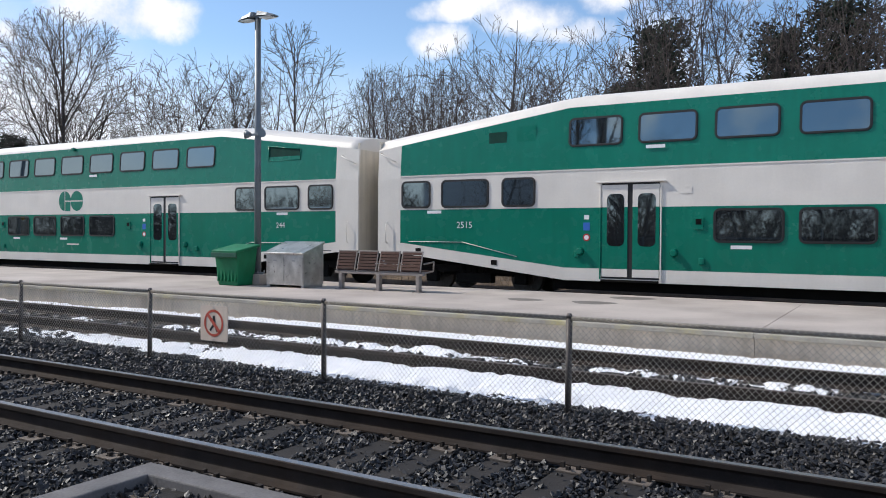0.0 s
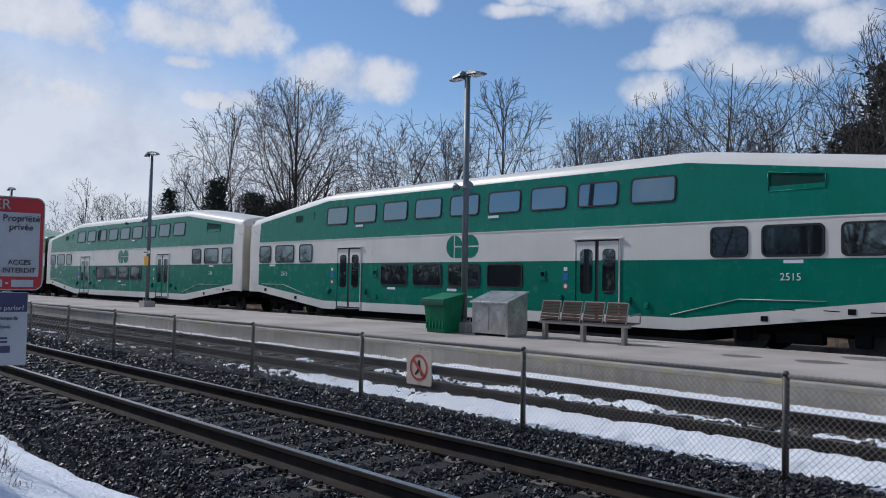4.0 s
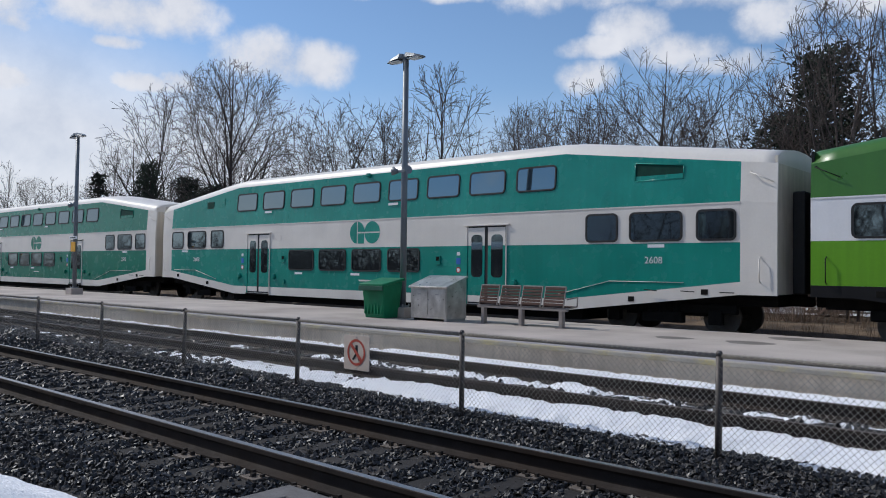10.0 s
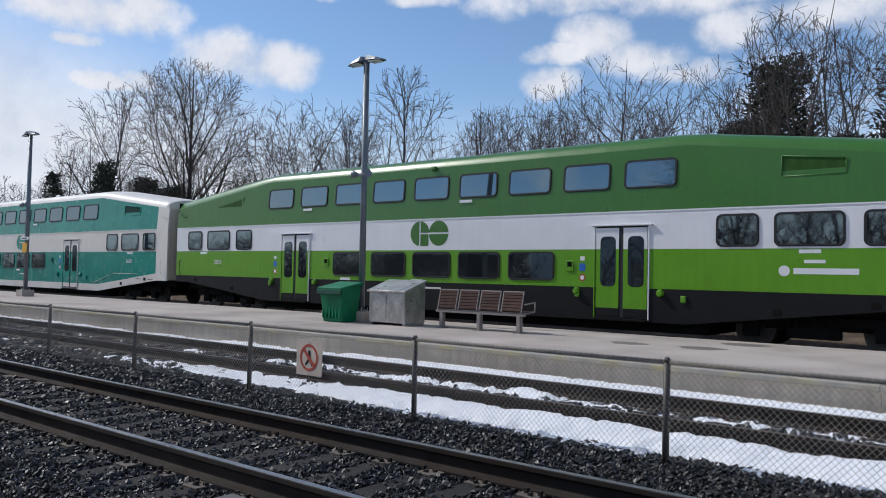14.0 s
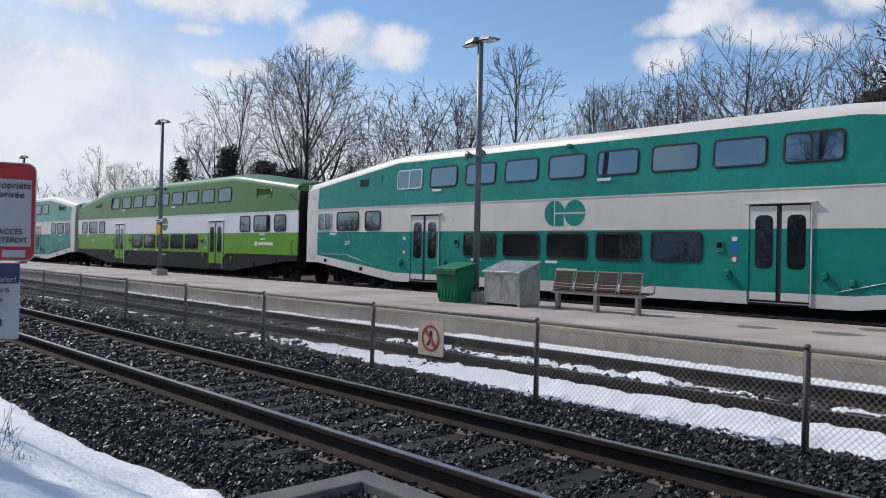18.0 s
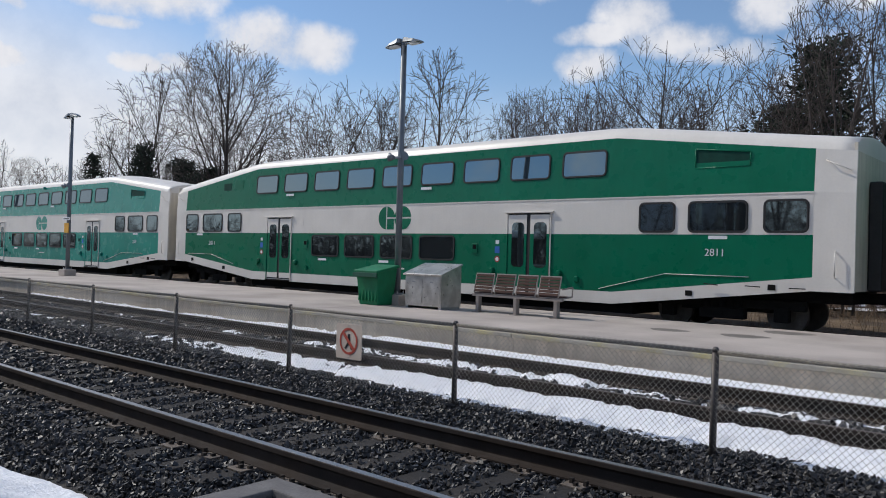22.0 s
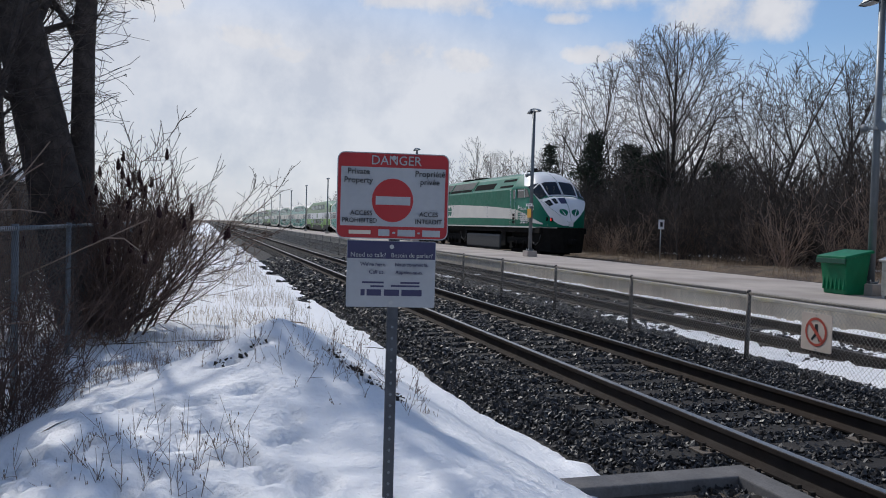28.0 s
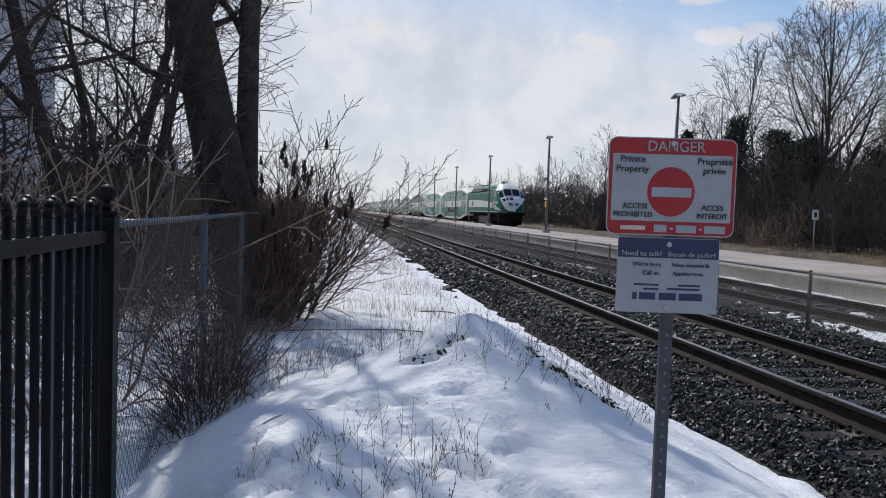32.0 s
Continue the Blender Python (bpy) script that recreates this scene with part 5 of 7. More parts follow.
    if style != "lime":
        # panel seams: the sun catching their edge is drawn as a pale strip
        for key, pts in (("a", [(1.0, -0.012, 1.30), (2.6, -0.012, 1.30), (4.1, -0.012, 0.97)]), ("b", [(19.6, -0.012, 0.80), (21.3, -0.012, 1.22), (23.2, -0.012, 1.22)])):
            shaped(key, "seam_strip", lambda: pipe(bmesh.new(), pts, 0.009, 5), lv["skirt"], c, "thin seam over the end swoop, coloured pale as sunlit")
    for u in (1.2, 3.4, 21.8, 23.6):
        shaped(("p", round(u, 1)), "jack_pad", lambda: boxed(u, u + 0.16, -0.012, 0.0, skirt_z(u) + 0.08, skirt_z(u) + 0.2, bevel=0.004), "under", c)
    # emblem, wordmark bar, number
    logo(c, 11.85, 2.59, 0.70, lv["logo"])
    shaped(style, "wordmark_bar", lambda: boxed(12.3, 13.0, -0.004, 0.0, 1.04, 1.09), "go_white", c, "white bar of lettering")
    if number:
        if style == "lime":
            shaped("w", "wordmark_bar", lambda: boxed(22.2, 23.4, -0.004, 0.0, 1.60, 1.72), "go_bright", c, "white bar of lettering")
            shaped("x", "wordmark_bar", lambda: boxed(22.4, 22.8, -0.004, 0.0, 1.82, 1.89), "go_bright", c, "white bar of lettering")
            shaped("y", "wordmark_disc", lambda: outline(disc(22.02, 1.66, 0.11), 0.004), "go_bright", c, "small white disc", m=pose(0, -0.004, 0))
        for u in (2.65, 22.45)[:1 if style == "lime" else 2]:
            put("number", words(number, 0.23), "go_bright", c, "white painted number", m=pose(u, -0.006, 1.72))
    return c


COACHES = [
    # style, five lower windows, number, slot (in coach lengths after the coach numbered 2811), sliding first window
    ("deep", False, "2811", 0, False), ("teal", True, "209", -1, True), ("lime", True, "2031", -2, False), ("teal", False, "2608", -3, False),
    ("dark", False, "2515", -4, False), ("dark", False, "244", -5, False), ("lime", True, "", -6, False), ("teal", False, "", -7, False),
    ("dark", False, "", -8, False), ("teal", False, "", -9, False), ("dark", False, "", -10, False), ("teal", False, "", -11, False),
]
LABELS = {"deep": "double-deck coach in deep glossy green and off-white, rolling past", "dark": "double-deck coach in dark green and off-white, rolling past", "teal": "double-deck coach in faded blue-green and off-white, rolling past",
          "lime": "double-deck coach in moss and lime green with a black skirt"}
TRAIN = []
for style, five, number, slot, sliding in COACHES:
    TRAIN.append((coach(style, five, number, LABELS[style], sliding), slot * PITCH))


# ---- locomotive ----
LOCO_LEN = 20.6


def loft(stations, smooth=True, cap=True):
    """A hull through cross sections: each station is (u, [(y, z), ...])."""
    bm = bmesh.new()
    rings = [[bm.verts.new((u, y, z)) for y, z in prof] for u, prof in stations]
    for a, b in zip(rings, rings[1:]):
        for k in range(len(a) - 1):
            f = bm.faces.new((a[k], b[k], b[k + 1], a[k + 1]))
            f.smooth = smooth
    if cap:
        bm.faces.new(rings[0])
        bm.faces.new(rings[-1][::-1])
    bmesh.ops.recalc_face_normals(bm, faces=bm.faces)
    return bm


def mirrored(half):
    return half + [(3.0 - y, z) for y, z in half[::-1]]


def stripe_low(u):
    """Lower edge of the white stripe."""
    return float(np.interp(u, [8.0, 14.8], [2.12, 2.04])) if u < 14.8 else 2.04 - 0.34 * ((u - 14.8) / 4.15) ** 1.3


def stripe_high(u):
    return float(np.interp(u, [5.0, 11.0, 14.8], [3.0, 2.82, 2.62])) if u < 14.8 else 2.62 - 0.92 * ((u - 14.8) / 4.15) ** 1.5


def nose_y(u):
    """How far the side draws in towards the nose."""
    return float(np.interp(u, [17.0, 17.6, 18.2, 18.7, 19.1, 19.4, 19.55], [0.0, 0.03, 0.13, 0.30, 0.56, 0.95, 1.38]))


def hull_top(u):
    """Height of the shoulder along the cab and nose."""
    return float(np.interp(u, [14.8, 17.1, 17.6, 18.1, 18.7, 19.2, 19.45, 19.55], [3.80, 3.76, 3.48, 3.20, 2.88, 2.46, 2.12, 1.85]))


def hull_crown(u):
    """Height of the middle line of the cab roof, windscreen and nose."""
    return float(np.interp(u, [14.8, 15.9, 16.8, 17.35, 17.7, 18.46, 18.75, 19.15, 19.4, 19.55], [4.80, 4.74, 4.52, 4.26, 4.02, 3.30, 3.10, 2.70, 2.30, 1.92]))


def hull_profile(u):
    y, s, c = nose_y(u), hull_top(u), hull_crown(u)
    c = max(c, s + 0.02)
    w = 1.5 - y
    return [(y, s), (y + 0.05 * w, s + 0.12 * (c - s)), (y + 0.30 * w, s + 0.68 * (c - s)), (y + 0.52 * w, s + 0.92 * (c - s)), (1.5, c)]


def hull_point(u, f, lift=0.0):
    p = hull_profile(u)
    k = min(int(f * 4), 3)
    a, b = Vector((u, *p[k])), Vector((u, *p[k + 1]))
    return a.lerp(b, f * 4 - k) + Vector((0.45, -0.55, 0.7)) * lift


def hull_patch(us, f0, f1, lift, n=4):
    """A skin over the hull between two fractions from the shoulder (0) to the middle line (1)."""
    bm = bmesh.new()
    rows = [[bm.verts.new(hull_point(u, f0(u) + (f1(u) - f0(u)) * k / n, lift)) for k in range(n + 1)] for u in us]
    for a, b in zip(rows, rows[1:]):
        for k in range(n):
            f = bm.faces.new((a[k], b[k], b[k + 1], a[k + 1]))
            f.smooth = True
    return bm


def side_strip(us, lo, hi, out=0.0):
    bm = bmesh.new()
    cols = [[bm.verts.new((u, nose_y(u) - out, z)) for z in (lo(u), (lo(u) + hi(u)) / 2, hi(u))] for u in us]
    for a, b in zip(cols, cols[1:]):
        for k in range(2):
            if (a[k].co - a[k + 1].co).length + (b[k].co - b[k + 1].co).length < 1e-4:
                continue
            f = bm.faces.new((a[k], b[k], b[k + 1], a[k + 1]))
            f.smooth = True
    return bm


def steps(a, b, n):
    return [a + (b - a) * k / n for k in range(n + 1)]


def locomotive():
    c = thing("diesel_locomotive", "green and white diesel locomotive with a sloping nose, pushing the train", "locomotive")
    # carbody behind the cab
    body = mirrored([(0.0, 1.6), (0.0, 3.72), (0.06, 3.80), (0.50, 4.46), (0.62, 4.56), (0.95, 4.72), (1.49, 4.80)])
    part("carbody", loft([(0.0, body), (14.8, body)], smooth=False), "loco_green", c, "dark green engine body")
    part("cab_shell", loft([(u, mirrored([(nose_y(u), 1.6)] + [(y if y < 1.5 else 1.499, z) for y, z in hull_profile(u)])) for u in steps(14.8, 19.55, 26)]), "loco_green", c, "green cab and nose shell")
    # white stripe along the side, sweeping down to the front
    part("side_stripe", side_strip(steps(0.0, 14.8, 6) + steps(14.8, 18.95, 12)[1:], stripe_low, lambda u: max(stripe_low(u) + 0.001, stripe_high(u)), 0.006), "go_white", c, "off-white side stripe")
    part("sill_line", side_strip(steps(0.0, 19.3, 24), lambda u: 1.55, lambda u: 1.62, 0.012), "go_white", c, "pale sill line")
    # white nose: side mask, deck, front
    bm = bmesh.new()
    prev = None
    for u in steps(17.9, 19.55, 16):
        t = hull_top(u)
        lo = t - (t - 1.70) * min(1.0, ((u - 17.9) / 1.55) ** 2.0)
        row = [bm.verts.new((u + 0.006, nose_y(u) - 0.010, lo + (t - lo) * k / 3)) for k in range(4)]
        if prev:
            for k in range(3):
                f = bm.faces.new((prev[k], row[k], row[k + 1], prev[k + 1]))
                f.smooth = True
        prev = row
    part("nose_mask", bm, "go_bright", c, "white nose side")
    bm = bmesh.new()
    bm.faces.new([bm.verts.new((19.565, y, z)) for y, z in ((1.38, 1.66), (1.38, 1.95), (1.62, 1.95), (1.62, 1.66))])
    part("nose_front", bm, "go_bright", c, "white nose front")
    for name, side in (("nose_deck", 1), ("nose_deck", -1)):
        bm = hull_patch(steps(17.75, 19.55, 14), lambda u: 0.0, lambda u: 1.0 if u > 18.42 else max(0.06, (u - 17.75) * 0.2), 0.02, 12)
        if side < 0:
            for v in bm.verts:
                v.co.y = 3.0 - v.co.y
            bmesh.ops.reverse_faces(bm, faces=bm.faces)
        part(name, bm, "go_bright", c, "white nose top")
        bm = hull_patch([14.8 + 4.75 * k / 26 for k in range(16)] + [17.60], lambda u: float(np.interp(u, [14.8, 15.5, 16.2, 16.8, 17.2, 17.7], [0.72, 0.52, 0.32, 0.16, 0.08, 0.10])), lambda u: 1.0, 0.02, 12)
        if side < 0:
            for v in bm.verts:
                v.co.y = 3.0 - v.co.y
            bmesh.ops.reverse_faces(bm, faces=bm.faces)
        part("cab_roof", bm, "go_bright", c, "white cab roof")
    def both(name, material, us, f0, f1, lift, n, label=""):
        """The same skin on the near and the far half of the hull."""
        for far in (False, True):
            bm = hull_patch(us, f0, f1, lift, n)
            if far:
                for v in bm.verts:
                    v.co.y = 3.0 - v.co.y
                bmesh.ops.reverse_faces(bm, faces=bm.faces)
            part(name, bm, material, c, label)
    both("quarter_window", "screen", steps(17.0, 18.35, 12), lambda u: 0.03, lambda u: 0.16 + 0.36 * min(1.0, (u - 17.0) / 0.5), 0.026, 12, "dark curved cab corner window")
    both("pillar", "go_bright", steps(17.50, 17.57, 1), lambda u: 0.03, lambda u: 0.52, 0.034, 8)
    both("windscreen", "screen", steps(17.60, 18.40, 6), lambda u: 0.60, lambda u: 0.985, 0.03, 8, "raked two-pane windscreen")
    both("windscreen_edge", "go_bright", steps(17.42, 18.46, 6), lambda u: 0.53, lambda u: 1.0, 0.024, 8)
    for f0 in (0.62, 0.8):
        part("wiper", pipe(bmesh.new(), [hull_point(18.4, f0, 0.04), hull_point(17.9, f0 + 0.1, 0.05)], 0.012, 5), "rubber", c)
    part("hand_rail", pipe(bmesh.new(), [hull_point(18.5, 0.2, 0.02), hull_point(18.5, 0.2, 0.10), hull_point(18.5, 0.4, 0.10), hull_point(18.5, 0.4, 0.02)], 0.012, 6), "chrome", c)
    for f0, f1 in ((0.20, 0.46), (0.56, 0.76)):
        nb = part("number_box", hull_patch(steps(18.66, 18.96, 4), lambda u: f0, lambda u: f1, 0.022, 8), "screen", c)
        part("number_bar", hull_patch(steps(18.74, 18.86, 2), lambda u: f0 + 0.08, lambda u: f1 - 0.08, 0.028, 4), "grille_grey", nb)
    part("headlight_glass", hull_patch(steps(18.64, 18.98, 3), lambda u: 0.82, lambda u: 1.0, 0.022, 6), "navy", c)
    for side in (1, -1):
        # emblem halves wrapped over the nose: a disc with an upright slit each side of the middle
        for cf in (0.66,):
            for lo, hi in ((-90, 90), (90, 270)):
                bm = bmesh.new()
                mid = (19.33, cf)
                pts = [(mid[0] + 0.11 * math.sin(radians(a)), mid[1] + 0.26 * math.cos(radians(a)) + (0.012 if hi == 90 else -0.012)) for a in steps(lo, hi, 12)]
                vs = [bm.verts.new(hull_point(u, f, 0.027)) for u, f in pts]
                hub = bm.verts.new(hull_point(mid[0], sum(p[1] for p in pts) / len(pts), 0.03))
                for a, b in zip(vs, vs[1:] + vs[:1]):
                    bm.faces.new((hub, a, b))
                if side < 0:
                    for v in bm.verts:
                        v.co.y = 3.0 - v.co.y
                part("nose_emblem", bm, "loco_green", c, "green emblem on the nose")
    for x0, x1 in ((15.66, 16.72), (16.82, 17.38)):
        w = part("side_window", outline(round_rect(x0, x1, 3.2, 3.71, 0.06) if x1 < 17 else [(16.82, 3.22), (17.42, 3.22), (17.05, 3.70), (16.82, 3.70)], 0.01), "screen", c, m=pose(0, -0.012, 0))
        part("window_frame", frame_ring(x0 - 0.04, x1 + 0.04, 3.16, 3.75, 0.07, 0.045, 0.03) if x1 < 17 else boxed(16.76, 16.80, -0.03, 0, 3.18, 3.72), "loco_green" if x1 < 17 else "chrome", w, m=pose(0, 0.012, 0))
    part("sill_rail", boxed(15.68, 16.7, -0.02, -0.012, 3.60, 3.625), "chrome", c)
    d = part("cab_door", boxed(14.88, 15.50, -0.012, 0.0, 1.62, 3.74, bevel=0.004), "loco_green", c, "narrow cab door")
    part("door_pane", outline(round_rect(15.04, 15.38, 3.18, 3.66, 0.05), 0.004), "screen", d, m=pose(0, -0.016, 0))
    part("door_stripe", boxed(14.9, 15.48, -0.0145, -0.012, 2.03, 2.58), "go_white", d)
    for x in (14.84, 15.54):
        part("handrail", pipe(bmesh.new(), [(x, -0.01, 3.75), (x, -0.08, 3.7), (x, -0.08, 1.75), (x, -0.01, 1.7)], 0.015, 6), "chrome", c)
    for k in range(3):
        part("step_hole", boxed(15.03, 15.42, -0.02, -0.012, 2.18 - k * 0.2, 2.33 - k * 0.2), "under", c)
    for k in range(4):
        part("ladder_step", boxed(15.0, 15.46, -0.10, 0.05, 0.42 + k * 0.28, 0.46 + k * 0.28), "under", c)
    # ventilator with bright louvres
    v = part("vent_frame", frame_ring(15.85, 17.35, 1.72, 2.42, 0.08, 0.03, 0.02), "loco_green", c)
    for k in range(4):
        for j in range(6 if k < 3 else 3):
            part("louvre", boxed(15.95 + k * 0.36, 16.22 + k * 0.36, -0.035, -0.008, 1.78 + j * 0.1, 1.845 + j * 0.1, bevel=0.006), "chrome" if k else "loco_green", v)
    # roof slope hatches and grilles
    def on_slope(u0, u1, f0, f1, name, material, lift=0.008):
        a, b = Vector((0, 0.06, 3.80)), Vector((0, 0.52, 4.50))
        n = Vector((0, -0.84, 0.54)) * lift
        p, q = a.lerp(b, f0) + n, a.lerp(b, f1) + n
        bm = bmesh.new()
        vs = [bm.verts.new((u, *w[1:])) for u, w in ((u0, p), (u1, p), (u1, q), (u0, q))]
        top = bm.faces.new(vs)
        r = bmesh.ops.extrude_face_region(bm, geom=[top])
        for e in r["geom"]:
            if isinstance(e, bmesh.types.BMVert):
                e.co -= n * 2
        bmesh.ops.recalc_face_normals(bm, faces=bm.faces)
        return part(name, bm, material, c)
    for a, b in ((0.25, 1.75), (1.85, 2.5), (2.75, 5.2), (5.3, 7.35)):
        on_slope(a, b, 0.34, 0.98, "roof_grille", "grille_grey")
    for a, b in ((0.25, 1.75), (1.85, 2.5), (2.75, 5.2), (5.3, 7.35)):
        on_slope(a, b, 0.04, 0.30, "low_grille", "grille")
    on_slope(7.9, 11.5, 0.10, 0.62, "intake_grille", "grille", 0.012)
    on_slope(12.6, 14.9, 0.62, 0.80, "roof_slot", "grille", 0.012)
    on_slope(12.6, 14.9, 0.10, 0.28, "roof_slot", "grille", 0.012)
    for u in (2.62, 7.6):
        on_slope(u - 0.05, u + 0.05, -0.05, 1.04, "roof_rib", "loco_green", 0.03)
    for u0, u1 in ((3.0, 4.8), (5.6, 7.2)):
        part("roof_fan", boxed(u0, u1, 0.9, 2.1, 4.74, 4.83, bevel=0.02), "grille", c)
    for side in (1, -1):
        bm = bmesh.new()
        pts = [(12.4, 1.49, 4.80), (14.8, 1.49, 4.80), (14.8, 0.95, 4.72), (14.8, 0.66, 4.58), (13.6, 0.95, 4.72)]
        bm.faces.new([bm.verts.new((x, y if side > 0 else 3.0 - y, z + 0.02)) for x, y, z in pts])
        part("roof_tip", bm, "go_bright", c, "white wedge of the roof")
    hb = part("horn_base", boxed(14.6, 15.6, 1.0, 1.5, 4.74, 4.84), "under", c)
    for k in range(4):
        part("horn", tubed((14.7 + k * 0.22, 1.2, 4.88), (14.85 + k * 0.22, 1.2, 4.92), 0.03, 0.08, 8), "under", hb)
    # body door lines and handles
    for u in (2.05, 3.9, 8.6, 9.7, 10.9, 12.3):
        part("panel_seam", boxed(u, u + 0.012, -0.004, 0.0, 1.7, 3.7), "loco_green", c)
    for u in (3.92, 10.93):
        part("door_handle", pipe(bmesh.new(), [(u, -0.01, 2.95), (u, -0.06, 2.9), (u, -0.06, 2.2), (u, -0.01, 2.15)], 0.012, 6), "chrome", c)
    logo(c, 2.15, 2.56, 0.66, "loco_green", -0.012)
    put("number", words("648", 0.50), "go_bright", c, "white road number", m=pose(17.66, -0.014, 2.60))
    put("lettering", words("Ontario", 0.27), "go_bright", c, "white painted word", m=pose(16.62, -0.014, 2.60))
    part("leaf_mark", outline([(15.82, 2.56), (16.10, 2.66), (15.85, 2.82)], 0.004), "go_bright", c, m=pose(0, -0.012, 0))
    for u, z in ((18.85, 2.03), (19.1, 2.0)):
        part("lamp_housing", tubed((u, nose_y(u) - 0.02, z), (u, nose_y(u) + 0.04, z), 0.11, None, 12), "under", c)
    part("tail_lamp", tubed((19.1, nose_y(19.1) - 0.045, 2.0), (19.1, nose_y(19.1), 2.0), 0.06, None, 12), "red_lamp", c, "lit red tail lamp")
    # underframe, trucks, tank, steps, pilot
    part("underframe", boxed(0.2, 18.6, 0.12, 2.88, 1.28, 1.58), "under", c)
    for u in (3.3, 15.6):
        t = part("truck", boxed(u - 2.15, u + 2.15, 0.32, 0.6, 0.62, 1.0, bevel=0.04), "under", c)
        for dx in (-1.38, 1.38):
            w = shaped("loco", "wheelset", lambda: wheelset(0.5), "wheel", t, m=pose(u + dx, 1.5, 0.5))
            WHEELS.append((w, pose(u + dx, 1.5, 0.5), 0.5))
            part("axle_box", boxed(u + dx - 0.2, u + dx + 0.2, 0.26, 0.5, 0.32, 0.72, bevel=0.03), "under", t)
        for dx in (-0.9, 0.9):
            part("spring", tubed((u + dx * 0.55, 0.34, 0.4), (u + dx * 0.55, 0.34, 0.8), 0.1, None, 10), "under", t)
        # cross member drawn down low as a dark block for the shade underneath
        part("transom", boxed(u - 2.1, u + 2.1, 0.6, 2.4, 0.12, 1.28), "under", t)
        part("brake_hose", pipe(bmesh.new(), [(u + 1.7, 0.2, 1.2), (u + 2.0, 0.16, 0.8), (u + 2.4, 0.16, 0.62), (u + 2.8, 0.2, 0.8), (u + 2.9, 0.25, 1.2)], 0.025, 6), "rubber", t)
    part("equipment_box", boxed(5.5, 6.2, 0.25, 2.75, 0.5, 1.3, bevel=0.02), "under", c)
    part("equipment_box", boxed(12.7, 13.4, 0.25, 2.75, 0.45, 1.3, bevel=0.02), "under", c)
    part("fuel_tank", boxed(6.3, 12.6, 0.2, 2.8, 0.20, 1.12, bevel=0.12), "tank", c, "dark grey fuel tank")
    part("air_tank", tubed((11.7, 0.5, 0.95), (13.1, 0.5, 0.95), 0.19, None, 14), "under", c)
    part("pilot", loft([(17.9, [(0.2, 0.34), (0.1, 1.5), (2.9, 1.5), (2.8, 0.34)]), (19.1, [(0.6, 0.26), (0.45, 1.55), (2.55, 1.55), (2.4, 0.26)]), (19.5, [(1.2, 0.26), (1.0, 1.55), (2.0, 1.55), (1.8, 0.26)])], False), "under", c, "black pilot and snowplough")
    part("front_coupler", boxed(19.4, 20.1, 1.35, 1.65, 0.72, 0.98, bevel=0.04), "under", c)
    part("rear_coupler", boxed(-0.6, 0.3, 1.35, 1.65, 0.72, 0.98, bevel=0.04), "under", c)
    for k in range(4):
        part("rear_step", boxed(-0.28, 0.14, 0.02, 0.2, 0.42 + k * 0.3, 0.46 + k * 0.3), "galv", c)
    for x in (-0.3, 0.14):
        part("rear_handrail", pipe(bmesh.new(), [(x, 0.05, 0.4), (x, 0.02, 1.6), (x, 0.02, 2.6)], 0.016, 6), "go_white", c)
    return c


LOCO = locomotive()
TRAIN.append((LOCO, PITCH + 0.95))


# ---- trees and brush ----
class Wood:
    """Collects tapered twigs and turns them into one mesh."""

    def __init__(self):
        self.a, self.b, self.r0, self.r1, self.sides = [], [], [], [], []

    def add(self, a, b, r0, r1, sides):
        self.a.append(a)
        self.b.append(b)
        self.r0.append(r0)
        self.r1.append(r1)
        self.sides.append(sides)

    def mesh(self, name, material, upright=False):
        V, F, L, base = [], [], [], 0
        A, B, R0, R1, S = np.array(self.a), np.array(self.b), np.array(self.r0), np.array(self.r1), np.array(self.sides)
        for n in sorted(set(self.sides)):
            sel = S == n
            a, b, r0, r1 = A[sel], B[sel], R0[sel], R1[sel]
            d = b - a
            d /= np.linalg.norm(d, axis=1, keepdims=True) + 1e-9
            ref = np.where(np.abs(d[:, 2:3]) < 0.9, np.array([[0, 0, 1.0]]), np.array([[1.0, 0, 0]]))
            u = np.cross(d, ref)
            u /= np.linalg.norm(u, axis=1, keepdims=True) + 1e-9
            w = np.cross(d, u)
            if upright:
                u, w = np.tile([1.0, 0, 0], (len(a), 1)), np.tile([0, 1.0, 0], (len(a), 1))
            ang = np.arange(n) * math.tau / n
            ring = np.cos(ang)[None, :, None] * u[:, None] + np.sin(ang)[None, :, None] * w[:, None]
            v = np.concatenate([a[:, None] + ring * r0[:, None, None], b[:, None] + ring * r1[:, None, None]], 1)
            k = np.arange(n)
            quad = np.stack([k, (k + 1) % n, n + (k + 1) % n, n + k], -1)
            f = quad[None] + (np.arange(len(a)) * 2 * n)[:, None, None] + base
            V.append(v.reshape(-1, 3))
            F.append(f.reshape(-1, 4))
            base += len(a) * 2 * n
        V, F = np.concatenate(V), np.concatenate(F)
        me = bpy.data.meshes.new(name)
        me.vertices.add(len(V))
        me.vertices.foreach_set("co", V.astype(np.float32).ravel())
        me.loops.add(F.size)
        me.loops.foreach_set("vertex_index", F.astype(np.int32).ravel())
        me.polygons.add(len(F))
        me.polygons.foreach_set("loop_start", (np.arange(len(F)) * 4).astype(np.int32))
        me.polygons.foreach_set("use_smooth", np.ones(len(F), dtype=bool))
        me.update(calc_edges=True)
        if upright:
            bm = bmesh.new()
            bm.from_mesh(me)
            bmesh.ops.remove_doubles(bm, verts=bm.verts, dist=0.0005)
            bm.to_mesh(me)
            bm.free()
        me.materials.append(M[material])
        return me


